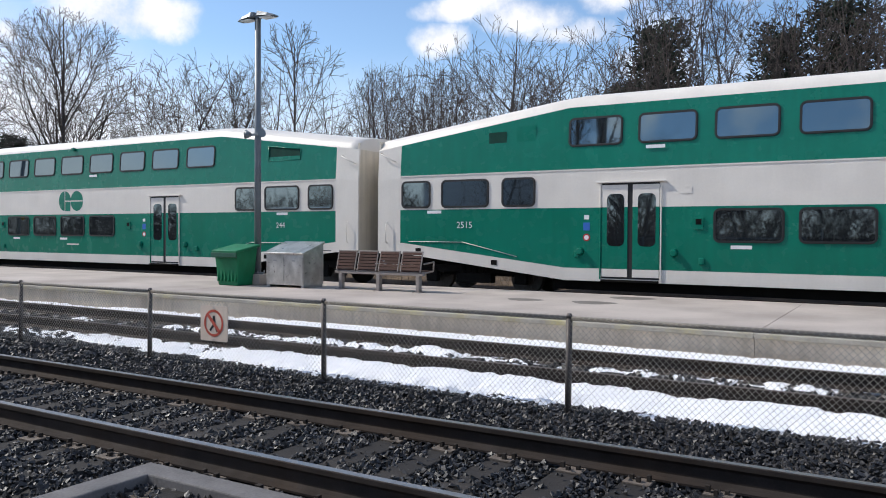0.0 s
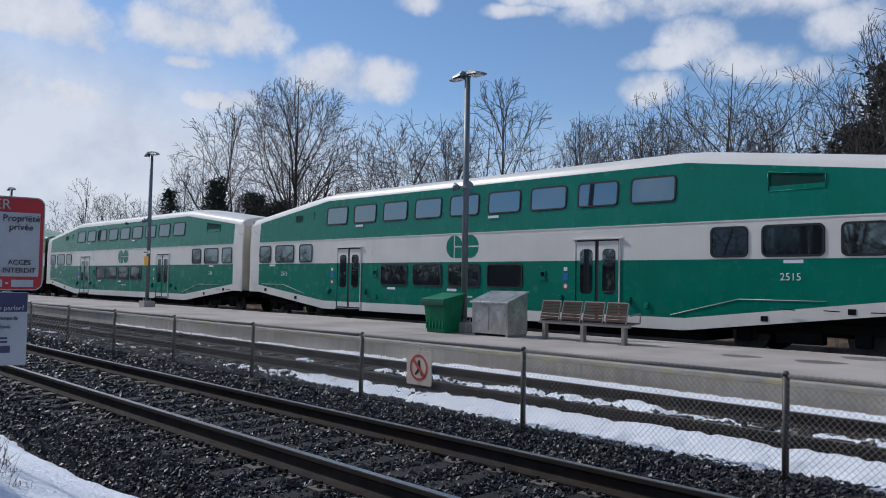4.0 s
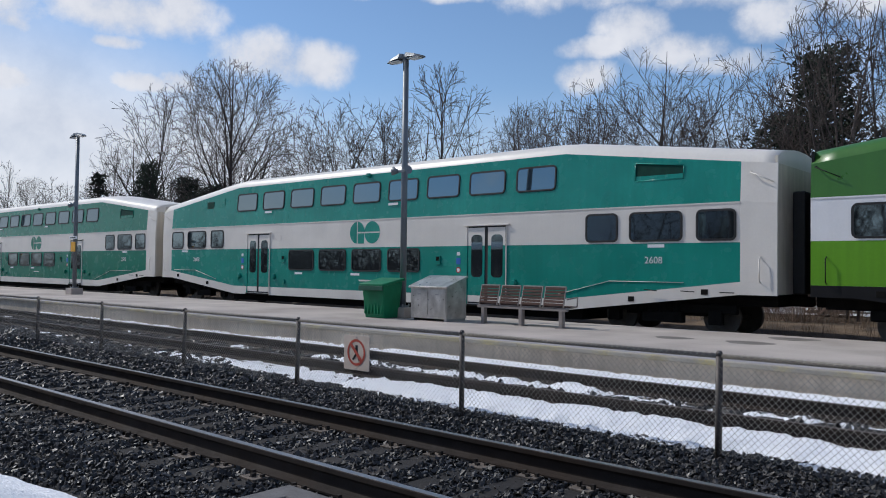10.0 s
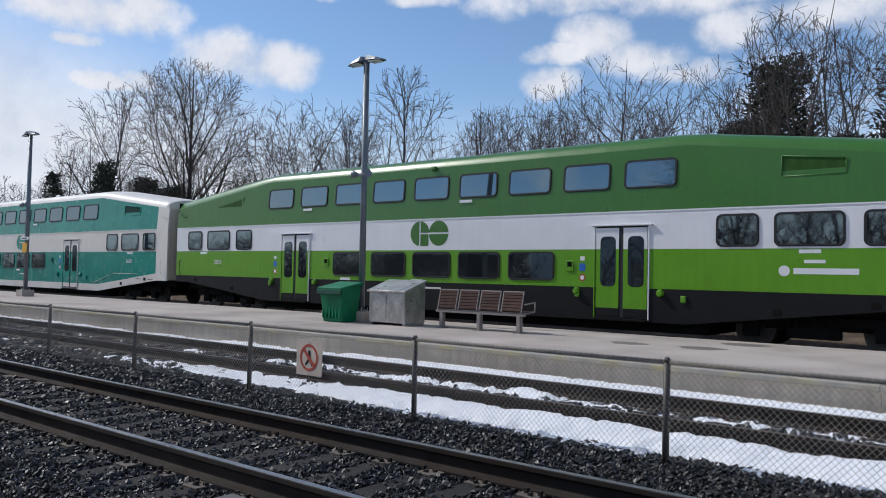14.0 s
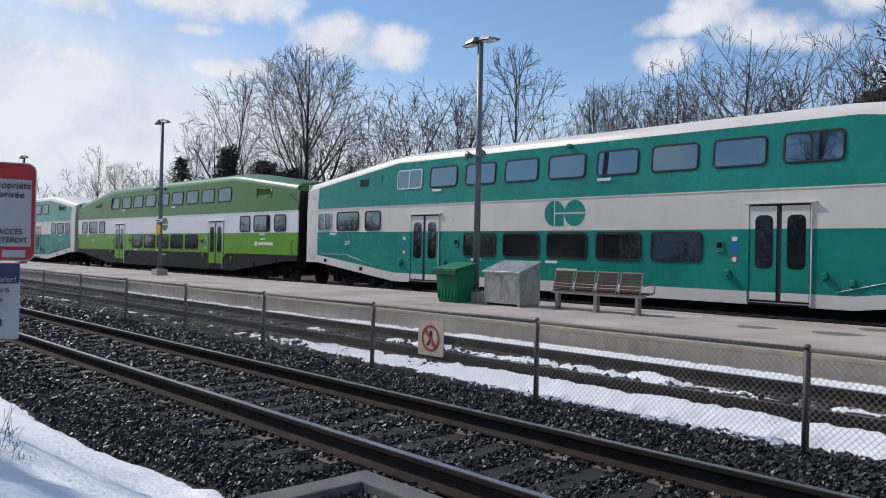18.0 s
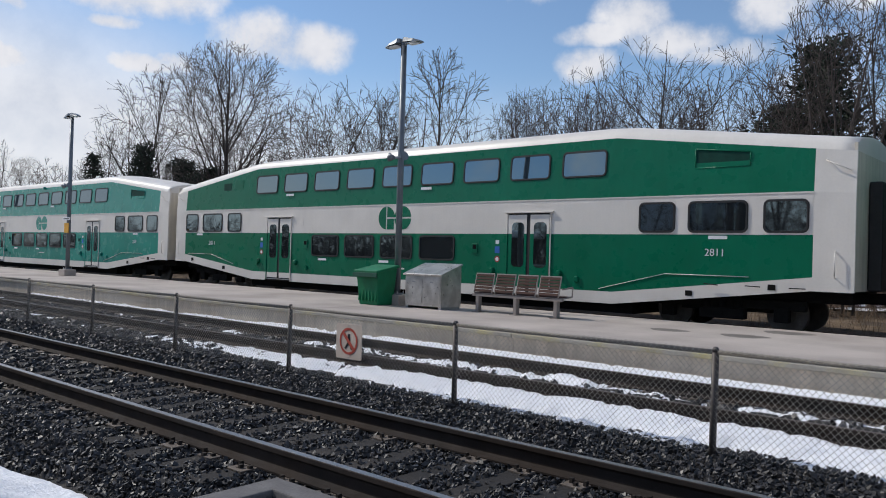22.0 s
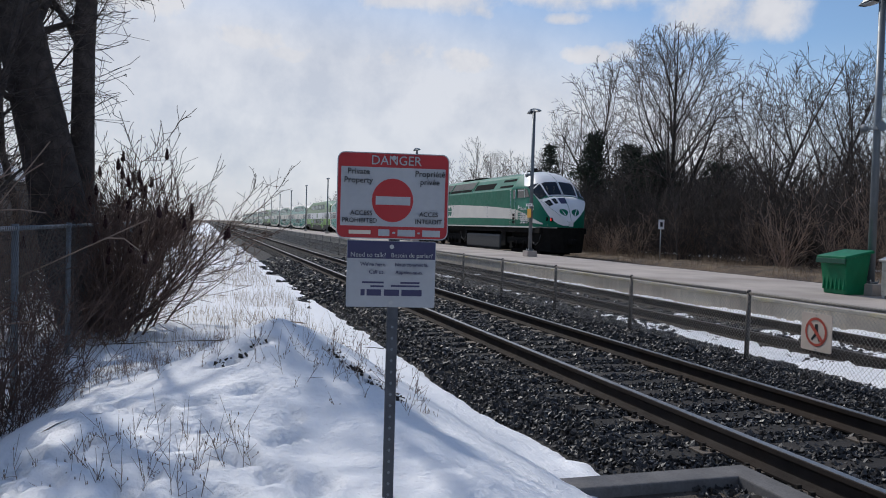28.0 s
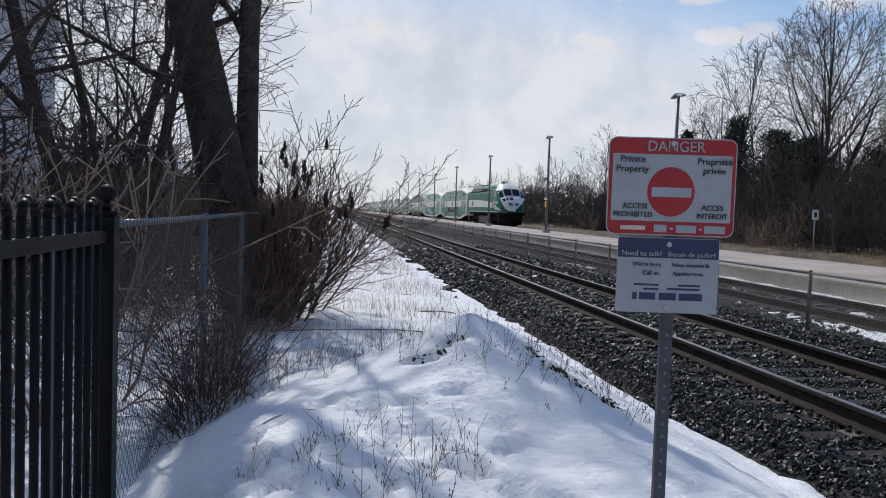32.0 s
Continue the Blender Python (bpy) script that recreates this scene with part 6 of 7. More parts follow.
def bend(rnd, d, much):
    v = Vector(d) + Vector((rnd.gauss(0, much), rnd.gauss(0, much), rnd.gauss(0, much)))
    return v.normalized()


def branch(wood, rnd, p, d, length, r, level, spec):
    """One limb as a few bent lengths, with side limbs that grow towards the light."""
    pieces = spec["pieces"][level]
    q, dd = Vector(p), Vector(d)
    rr = r
    for k in range(pieces):
        t = (k + 1) / pieces
        dd = bend(rnd, dd, spec["wander"][level])
        dd = (dd + Vector((0, 0, spec["up"][level]))).normalized()
        nq = q + dd * (length / pieces)
        nr = max(r * (1 - t * spec["taper"][level]), spec["thin"])
        wood.add(tuple(q), tuple(nq), rr, nr, spec["sides"][level])
        if level + 1 < len(spec["pieces"]) and t > spec["bare"][level]:
            for _ in range(spec["kids"][level] if rnd.random() < spec["chance"][level] else max(0, spec["kids"][level] - 1)):
                side = Vector((rnd.gauss(0, 1), rnd.gauss(0, 1), rnd.gauss(0, 0.5)))
                side = (side - dd * side.dot(dd)).normalized()
                a = radians(rnd.uniform(*spec["angle"][level]))
                cd = dd * math.cos(a) + side * math.sin(a)
                s = rnd.uniform(0.0, 1.0)
                start = q.lerp(nq, s)
                cl = length * rnd.uniform(*spec["short"][level]) * (1.15 - 0.6 * t)
                branch(wood, rnd, start, cd, cl, max(nr * spec["slim"][level], spec["thin"]), level + 1, spec)
        q, rr = nq, nr


BUSH = dict(pieces=[4, 3, 2], wander=[0.12, 0.18, 0.2], up=[0.06, 0.08, 0.03], taper=[0.8, 0.8, 0.7], sides=[3, 3, 3],
            kids=[2, 1], chance=[0.8, 0.7], bare=[0.1, 0.1], angle=[(20, 55), (25, 60)], short=[(0.35, 0.7), (0.3, 0.6)], slim=[0.6, 0.6], thin=0.006)


def tree_mesh(name, seed, height, r, spec, material, stems=1, spread=0.0):
    rnd = random.Random(seed)
    w = Wood()
    for k in range(stems):
        a = rnd.uniform(0, math.tau)
        d = Vector((math.cos(a) * spread * rnd.uniform(0.3, 1), math.sin(a) * spread * rnd.uniform(0.3, 1), 1)).normalized()
        p = (rnd.uniform(-0.25, 0.25) * (stems > 1), rnd.uniform(-0.25, 0.25) * (stems > 1), -0.3)
        branch(w, rnd, p, d, height * rnd.uniform(0.75, 1.0) if stems > 1 else height, r, 0, spec)
    return w.mesh(name, material)


def limb(woods, rnd, p, d, length, r, level, spec):
    """A limb with side shoots at even steps that shorten towards its tip."""
    gap = spec["gap"][level] if level < len(spec["gap"]) else None
    step = spec["step"][min(level, len(spec["step"]) - 1)]
    n = max(1 if not gap else 2, int(length / step + 0.5))
    q, dd, rr = Vector(p), Vector(d), r
    turn = rnd.uniform(0, math.tau)
    wood = woods[0] if level < spec["wooden"] else woods[1]
    sides = (7, 5, 3, 3, 3)[min(level, 4)]
    nextkid = length * spec["bare"][min(level, len(spec["bare"]) - 1)]
    done = 0.0
    for k in range(n):
        dd = bend(rnd, dd, spec["wander"] * (0.6 if level == 0 else 1.0))
        dd = (dd + Vector((0, 0, spec["up"][min(level, len(spec["up"]) - 1)]))).normalized()
        seg = length / n
        nq = q + dd * seg
        t1 = (k + 1) / n
        nr = max(r * (1 - 0.92 * t1), spec["thin"])
        wood.add(tuple(q), tuple(nq), rr, nr, sides)
        while gap and nextkid < done + seg:
            s = (nextkid - done) / seg
            t = nextkid / length
            turn += 2.4 + rnd.uniform(-0.5, 0.5)
            ref = dd.cross(Vector((0.31, 0.77, 0.2))).normalized()
            side = (ref * math.cos(turn) + dd.cross(ref) * math.sin(turn))
            a = radians(rnd.uniform(*spec["angle"][level]))
            cd = (dd * math.cos(a) + side * math.sin(a)).normalized()
            cl = (length * spec["ratio"][level] * (1 - t) + spec["least"][level]) * rnd.uniform(0.7, 1.2)
            limb(woods, rnd, q.lerp(nq, s), cd, cl, max((rr + (nr - rr) * s) * spec["slim"], spec["thin"]), level + 1, spec)
            nextkid += gap * rnd.uniform(0.6, 1.4)
        done += seg
        q, rr = nq, nr


THIN = dict(gap=[0.26, 0.28], step=[0.8, 0.6, 0.9], wander=0.07, up=[0.03, 0.05, 0.02], bare=[0.15, 0.1], angle=[(25, 55), (25, 55)],
            ratio=[0.22, 0.45], least=[0.4, 0.24], slim=0.42, thin=0.0075, wooden=1)

FARTREE = dict(gap=[0.5, 0.45], step=[1.2, 0.9, 1.0], wander=0.06, up=[0.03, 0.05, 0.02], bare=[0.15, 0.1], angle=[(28, 52), (25, 50)],
               ratio=[0.34, 0.45], least=[0.5, 0.4], slim=0.42, thin=0.018, wooden=1)


def grown(name, seed, height, r, spec, forks, wide=1.0):
    """forks: (tilt from upright in degrees, share of the height) for each stem above the fork."""
    rnd = random.Random(seed)
    woods = (Wood(), Wood())
    low = forks[0][2]
    trunk_top = Vector((0, 0, low))
    if low > 0:
        woods[0].add((0, 0, -0.4), (0, 0, low * 0.5), r * 1.25, r * 1.02, 9)
        woods[0].add((0, 0, low * 0.5), (0, 0, low), r * 1.02, r * 0.95, 9)
    a = rnd.uniform(0, math.tau)
    for tilt, share, _low in forks:
        a += 2.4 + rnd.uniform(-0.3, 0.3)
        tl = radians(tilt)
        d = Vector((math.cos(a) * math.sin(tl), math.sin(a) * math.sin(tl), math.cos(tl)))
        start = trunk_top if low > 0 else Vector((0.15 * math.cos(a), 0.15 * math.sin(a), -0.3))
        limb(woods, rnd, start, d, height * share, r * (0.45 if len(forks) > 1 else 1.0), 0, spec)
    top = max(b[2] for w in woods for b in w.b)
    f = height / top
    for w in woods:
        w.a = [(p[0] * f * wide, p[1] * f * wide, p[2] * f) for p in w.a]
        w.b = [(p[0] * f * wide, p[1] * f * wide, p[2] * f) for p in w.b]
    return (woods[0].mesh(name + "_trunk", "bark", True), woods[1].mesh(name + "_crown", "bark"), height)


def domed(name, seed, height, r, wide, low, limbs, tilt, gap=(0.62, 0.42, 0.34), thin=0.0095, stems=1, bend_up=0.035, lead=0.85):
    """A round-crowned tree: limbs leave the trunk above low and reach for an egg-shaped crown of half width wide, and every shoot ends at its surface."""
    rnd = random.Random(seed)
    woods = (Wood(), Wood())
    mid = low + 0.46 * (height - low)

    def reach(p, d):
        down = mid - low * 0.7
        k = Vector((1 / wide, 1 / wide, 1 / (height - mid) if p.z + d.z > mid else 1 / down))
        a, q = Vector((p.x * k.x, p.y * k.y, (p.z - mid) * k.z)), Vector((d.x * k.x, d.y * k.y, d.z * k.z))
        A, B, C = q.dot(q), a.dot(q), a.dot(a) - 1
        root = B * B - A * C
        return max(0.15, (-B + math.sqrt(root)) / A) if root > 0 else 0.15

    def shoot(p, d, length, r0, level):
        step = (0.75, 0.55, 0.42, 0.5)[level]
        n = max(1 if level > 1 else 3, int(length / step + 0.5))
        q, dd, rr = Vector(p), Vector(d), r0
        turn = rnd.uniform(0, math.tau)
        nxt, done = length * (0.24, 0.22, 0.15, 9)[level], 0.0
        for i in range(n):
            dd = bend(rnd, dd, (0.065, 0.11, 0.15, 0.16)[level])
            dd = (dd + Vector((0, 0, bend_up * (1.0, 0.9, 0.5, 0.2)[level]))).normalized()
            seg = length / n
            nq = q + dd * seg
            t1 = (i + 1) / n
            nr = max(r0 * (1 - 0.86 * t1), thin)
            woods[0 if level == 0 else 1].add(tuple(q), tuple(nq), rr, nr, (6, 4, 3, 3)[level])
            while level < 3 and nxt < done + seg:
                t = nxt / length
                turn += 2.4 + rnd.uniform(-0.6, 0.6)
                ref = dd.cross(Vector((0.31, 0.77, 0.2))).normalized()
                side = ref * math.cos(turn) + dd.cross(ref) * math.sin(turn)
                a = radians(rnd.uniform(24, 50))
                cd = (dd * math.cos(a) + side * math.sin(a)).normalized()
                at = q.lerp(nq, (nxt - done) / seg)
                ln = min(reach(at, cd) * rnd.uniform(0.75, 1.06), length * (0.55, 0.5, 0.45)[level] * (1.12 - 0.7 * t) * rnd.uniform(0.6, 1.25) + 0.25)
                if ln > 0.2:
                    shoot(at, cd, ln, max((rr + (nr - rr) * t) * 0.5, thin), level + 1)
                nxt += gap[level] * rnd.uniform(0.6, 1.4)
            done += seg
            q, rr = nq, nr

    for st in range(stems):
        base = Vector((0, 0, -0.4)) if stems == 1 else Vector((rnd.uniform(-0.5, 0.5), rnd.uniform(-0.5, 0.5), -0.4))
        axis = Vector((rnd.gauss(0, 0.05 if stems == 1 else 0.14), rnd.gauss(0, 0.05 if stems == 1 else 0.14), 1)).normalized()
        p, rr, top = base, r, height * rnd.uniform(0.90, 1.0) + 0.4
        marks = sorted(rnd.uniform(0, 1) ** 1.25 for _ in range(limbs))
        az, n, k = rnd.uniform(0, math.tau), 12, 0
        for i in range(n):
            axis = bend(rnd, axis, 0.035)
            nq = p + axis * top / n
            nr = max(thin, r * (1 - 0.93 * ((i + 1) / n) ** (lead if nq.z > low else 1.2)))
            woods[0].add(tuple(p), tuple(nq), rr, nr, 8)
            while k < limbs and low + marks[k] * (height - low) * 0.72 < nq.z:
                az += 2.4 + rnd.uniform(-0.4, 0.4)
                tl = radians(tilt[0] + (tilt[1] - tilt[0]) * marks[k] + rnd.uniform(-7, 7))
                d = Vector((math.cos(az) * math.sin(tl), math.sin(az) * math.sin(tl), math.cos(tl)))
                at = p.lerp(nq, rnd.random())
                shoot(at, d, reach(at, d) * rnd.uniform(0.82, 1.04), max(thin * 2, max(rr, r * 0.3 if stems == 1 else 0) * rnd.uniform(0.42, 0.62)), 0)
                k += 1
            p, rr = nq, nr
    return (woods[0].mesh(name + "_trunk", "bark"), woods[1].mesh(name + "_crown", "bark"), height)


SHAPES = {}
SHAPES["great"] = [domed("great_tree", 12, 15.5, 0.40, 6.2, 2.6, 21, (56, 12), (0.62, 0.52, 0.50), 0.0125, lead=0.4)]
SHAPES["fan"] = [domed("fan_tree", 21 + k, 12.5, 0.22, 4.0, 2.6, 13, (50, 12), (0.66, 0.56, 0.6), 0.0115, lead=0.5) for k in range(3)]
SHAPES["slender"] = [domed("slender_tree", 31 + k, 10.5, 0.12, 2.2, 2.2, 13, (46, 20), (0.6, 0.5, 0.5), 0.0085, lead=0.7) for k in range(4)]
SHAPES["open"] = [domed("open_tree", 41 + k, 11.0, 0.13, 3.2, 2.6, 14, (56, 34), (0.7, 0.55, 0.5), 0.0085, lead=0.7) for k in range(2)]
SHAPES["clump"] = [domed("clump_tree", 51 + k, 10.5, 0.09, 2.5, 2.0, 8, (40, 16), (0.62, 0.52, 0.5), 0.0085, stems=3) for k in range(3)]
SHAPES["far"] = [grown("far_tree", 131 + k, 10.0, 0.12, FARTREE, [(8, 1.0, 0.0), (14, 0.85, 0.0)]) for k in range(2)]
SHAPES["pole"] = [grown("thin_tree", 91 + k, 7.0, 0.05, THIN, [(3, 1.0, 0.0)]) for k in range(4)]
SHAPES["bush"] = [(None, tree_mesh("bush", 71 + k, 2.6, 0.018, BUSH, "brush", stems=9, spread=0.9), 2.6) for k in range(4)]


def stand(kind, x, y, height, turn, label, category, group, name, z=None):
    shapes = SHAPES[kind]
    trunk, crown, h0 = shapes[int(abs(x * 7.3 + y * 3.1)) % len(shapes)]
    s = height / h0
    t = thing(name, label, category, group, m=pose(x, y, ground_z(x, y) if z is None else z, 0, 0, turn) @ Matrix.Diagonal((s, s, s, 1)))
    if trunk:
        put("trunk", trunk, None, t)
    put("crown" if trunk else "growth", crown, None, t)
    return t


rnd = random.Random(77)
# the broad tree and its neighbours beyond the line: place and height in metres
FOREST = [(-44.3, 26.0, 15.2, "great"), (-58.6, 28.0, 16.0, "fan"), (-63.5, 29.0, 13.4, "open"), (-69.1, 30.0, 13.4, "slender"), (-36.0, 27.0, 12.7, "fan"), (-32.4, 28.0, 12.1, "fan"), (-30.0, 27.0, 10.9, "slender"),
          (-28.6, 28.0, 11.2, "open"), (-25.2, 26.0, 11.9, "fan"), (-24.4, 29.0, 9.8, "slender"), (-23.4, 30.0, 10.1, "slender"), (-24.6, 33.0, 11.0, "clump"), (-21.1, 30.0, 9.6, "pole"), (-22.0, 33.0, 10.7, "clump"),
          (-19.7, 32.0, 10.1, "clump"), (-17.3, 30.0, 9.1, "slender"), (-13.0, 25.0, 10.9, "open"), (-14.6, 31.0, 8.7, "clump"), (-11.1, 27.0, 10.1, "open"), (-10.1, 29.0, 9.6, "slender"), (-8.0, 24.5, 8.6, "open"),
          (-40.0, 29.0, 11.0, "clump"), (-50.0, 30.0, 12.0, "clump"), (-54.0, 27.0, 11.5, "slender"), (-88.0, 27.0, 12.4, "slender"), (-80.0, 27.0, 10.0, "clump"), (-77.5, 29.0, 9.6, "slender")]
# taller close-set wood at the near end
for x, y, h in ((-7.5, 27.0, 10.3), (-6.4, 25.5, 11.2), (-4.9, 25.0, 10.4), (-4.3, 28.0, 11.2), (-2.8, 26.0, 10.2), (-1.7, 24.5, 9.6), (-1.2, 28.0, 10.8), (0.3, 25.0, 9.6), (1.2, 27.0, 10.0), (2.4, 25.0, 9.4), (3.7, 27.0, 9.8),
                (4.8, 25.0, 9.2), (7.0, 27.0, 10.0), (9.0, 25.5, 9.5), (11.5, 27.0, 10.0), (14.0, 26.0, 9.5), (-16.0, 24.5, 9.4), (-18.5, 25.5, 9.0), (-11.8, 23.8, 9.2), (-9.2, 27.5, 10.2), (-14.2, 28.0, 9.6)):
    FOREST.append((x, y, h, ("slender", "clump", "open")[int(x * 3.7) % 3]))
x = -16.0
while x > -230:
    h = 8.2 if x > -62 else 9.6
    FOREST.append((x + rnd.uniform(-1.5, 1.5), rnd.uniform(28.0, 36.0), h * rnd.uniform(0.75, 1.15), rnd.choice(("slender", "clump", "slender")) if x > -80 else "far"))
    x -= 2.6 if x > -70 else 3.4
for x, y, s, kind in FOREST:
    stand(kind, x, y, s, rnd.uniform(0, 360), "tall leafless tree in a strip of bare woodland" if s > 9 else "leafless tree in a strip of bare woodland", "tree", "woodland trees", "bare_tree")
x = 14.0
while x > -150:
    if x > -75:
        stand("bush", x + rnd.uniform(-1, 1), rnd.uniform(18.6, 23.0), rnd.uniform(1.8, 3.6), rnd.uniform(0, 360), "leafless brown thicket beside the line", "bush", "thicket bushes", "bush")
    for y0, y1 in ((19.5, 22.0), (22.0, 26.0), (26.0, 32.0)):
        if x > -60 or rnd.random() < 0.4:
            stand("pole", x + rnd.uniform(-1, 1), rnd.uniform(y0, y1), rnd.uniform(4.2, 7.6) * (1.1 if x > -14 else 0.85), rnd.uniform(0, 360), "thin leafless young tree in the thicket", "tree", "thicket saplings", "sapling")
    x -= 1.5 if x > -60 else 4.0


def thicket(name, count, x0, x1, y0, y1, high, seed, r, label, material="brush"):
    """Uncounted criss-cross twigs and stems that fill the foot of the wood."""
    rnd = random.Random(seed)
    w = Wood()
    for _ in range(count):
        x, y = rnd.uniform(x0, x1), rnd.uniform(y0, y1)
        top = high * (0.72 + 0.45 * nz(x, y, 0.22, seed) + 0.3 * nz(x, y, 0.9, seed + 1)) * (0.55 + 0.45 * min(1.0, min(y - y0, 99.0) / (3.0 if y1 - y0 > 6 else 0.6)))
        z = ground_z(x, y) + max(0.6, top) * rnd.random() ** 1.25
        d = Vector((rnd.gauss(0, 0.45), rnd.gauss(0, 0.45), rnd.uniform(0.3, 1.0))).normalized()
        ln = rnd.uniform(0.5, 1.5)
        p = Vector((x, y, z - 0.3))
        q = p + d * ln * 0.55
        e = q + bend(rnd, d, 0.25) * ln * 0.45
        w.add(tuple(p), tuple(q), r, r * 0.75, 3)
        w.add(tuple(q), tuple(e), r * 0.75, r * 0.4, 3)
    return tagged(put(name, w.mesh(name, material), None), label, "thicket", kind="stuff")


thicket("near_thicket", 17000, -24.0, 16.0, 19.5, 28.0, 5.6, 41, 0.0105, "dense leafless brown thicket at the foot of the wood")
# bark_dark on these two: the backlit shade of the stretch is in the colour
thicket("long_thicket", 34000, -75.0, -24.0, 20.0, 30.0, 6.4, 43, 0.02, "dense dark leafless thicket at the foot of the wood", "bark_dark")
thicket("far_thicket", 22000, -260.0, -75.0, 20.0, 32.0, 7.0, 47, 0.034, "dense dark leafless thicket along the line", "bark_dark")
thicket("back_wood", 26000, -120.0, 20.0, 32.0, 44.0, 6.0, 49, 0.045, "brown depth of the leafless wood")

thicket("tall_back_wood", 6000, -30.0, -10.0, 30.0, 40.0, 7.6, 61, 0.03, "dense bare twigs deep in the wood", "bark")


def pine_mesh(name, seed, height, base):
    """Level boughs of uneven length, each with flat pads of needle tufts."""
    rnd = random.Random(seed)
    V, F = [], []
    z, a = height * 0.10, rnd.uniform(0, 6)
    wood = Wood()
    while z < height * 0.985:
        t = z / height
        reach = base * (0.30 + 0.70 * min(1.0, (1 - t) / 0.6)) * (0.8 + 0.2 * math.sin(t * 15 + seed)) if t < 0.95 else base * 0.3
        a += 2.4 + rnd.uniform(-0.5, 0.5)
        ln = reach * rnd.uniform(0.55, 1.12)
        tip = Vector((math.cos(a) * ln, math.sin(a) * ln, z + ln * rnd.uniform(0.0, 0.3)))
        root = Vector((0, 0, z))
        wood.add(tuple(root), tuple(tip), 0.04, 0.012, 3)
        pads = max(2, int(ln / 0.5))
        for j in range(pads):
            s = 0.25 + 0.78 * (j + rnd.random()) / pads
            c = root.lerp(tip, s)
            for _ in range(34):
                o = c + Vector((rnd.gauss(0, 0.36), rnd.gauss(0, 0.36), rnd.gauss(0.05, 0.20)))
                d = Vector((math.cos(a) * 0.6 + rnd.gauss(0, 0.7), math.sin(a) * 0.6 + rnd.gauss(0, 0.7), rnd.gauss(0.35, 0.45))).normalized()
                w = d.cross(Vector((rnd.gauss(0, 1), rnd.gauss(0, 1), rnd.gauss(0, 1)))).normalized()
                le, wi = rnd.uniform(0.2, 0.4), rnd.uniform(0.035, 0.075)
                b = len(V)
                V += [o - w * wi, o + d * le, o + w * wi, o + d * le * 0.3 + d.cross(w) * wi * 1.4]
                F += [(b, b + 1, b + 3), (b + 1, b + 2, b + 3), (b, b + 3, b + 2)]
        z += 0.115 * rnd.uniform(0.7, 1.3)
    return mesh_of(name, V, F), wood.mesh(name + "_boughs", "bark_dark")


def conifer_mesh(name, seed, height, base, pine):
    """Whorls of drooping or level boughs, each a spray of small needle tufts."""
    rnd = random.Random(seed)
    V, F = [], []
    z = height * (0.12 if not pine else 0.12)
    while z < height * 0.99:
        t = z / height
        reach = base * ((1 - t) ** 0.85 if not pine else (0.45 + 0.75 * (1 - t)) * (1 - t) ** 0.35) + 0.12
        boughs = 9 if not pine else 7
        a0 = rnd.uniform(0, math.tau)
        for k in range(boughs):
            if pine and rnd.random() < 0.3:
                continue
            a = a0 + k * math.tau / boughs + rnd.uniform(-0.25, 0.25)
            ln = reach * rnd.uniform(0.7, 1.1)
            n = max(3, int(ln / 0.22))
            for j in range(n):
                s = (j + rnd.random()) / n
                if s < 0.2:
                    continue
                droop = (-0.25 * s * ln + 0.12 * s * s * ln) if not pine else (0.18 * s * ln)
                c = Vector((math.cos(a) * s * ln, math.sin(a) * s * ln, z + droop + rnd.uniform(-0.12, 0.12)))
                for _ in range(4 if not pine else 5):
                    d = Vector((math.cos(a) + rnd.gauss(0, 0.9), math.sin(a) + rnd.gauss(0, 0.9), rnd.gauss(0.15, 0.5))).normalized()
                    w = d.cross(Vector((rnd.gauss(0, 1), rnd.gauss(0, 1), rnd.gauss(0, 1)))).normalized()
                    le, wi = rnd.uniform(0.2, 0.36), rnd.uniform(0.035, 0.07)
                    o = c + Vector((rnd.gauss(0, 0.16), rnd.gauss(0, 0.16), rnd.gauss(0, 0.10)))
                    b = len(V)
                    V += [o - w * wi, o + d * le, o + w * wi, o + d * le * 0.3 + d.cross(w) * wi * 1.4]
                    F += [(b, b + 1, b + 3), (b + 1, b + 2, b + 3), (b, b + 3, b + 2)]
        z += (0.34 if not pine else 0.5) * rnd.uniform(0.8, 1.2)
    return mesh_of(name, V, F)


PINE = [pine_mesh("pine_crown", 5 + k, 10.5, 2.9) for k in range(2)]
SPRUCE = conifer_mesh("spruce_crown", 15, 8.0, 1.7, False)
for x, y, h, wide, k in ((-8.0, 30.0, 10.2, 1.05, 0), (-9.9, 31.5, 8.0, 0.9, 1), (-11.6, 30.0, 5.2, 0.8, 0), (-0.9, 30.0, 10.2, 1.1, 1), (-3.0, 29.5, 9.3, 0.95, 0), (-5.6, 31.0, 7.0, 0.9, 1), (1.6, 30.0, 9.7, 1.1, 0), (3.9, 31.0, 9.4, 1.1, 1),
                         (-55.5, 26.0, 9.1, 0.85, 0), (-51.3, 27.0, 7.7, 1.1, 1), (-44.6, 25.0, 6.6, 1.2, 0), (-48.0, 26.0, 6.4, 1.2, 1), (-40.5, 27.0, 5.6, 1.3, 0)):
    s = h / 10.5
    t = thing("pine_tree", "broad dark evergreen pine among bare trees", "tree", "evergreens", m=pose(x, y, ground_z(x, y), 0, 0, (x * 37) % 360) @ Matrix.Diagonal((s * wide, s * wide, s, 1)))
    put("crown", PINE[k][0], "needle", t)
    put("limb", PINE[k][1], None, t)
    part("trunk", tubed((0, 0, -0.3), (0, 0, 10.3), 0.2, 0.03, 8), "bark_dark", t)
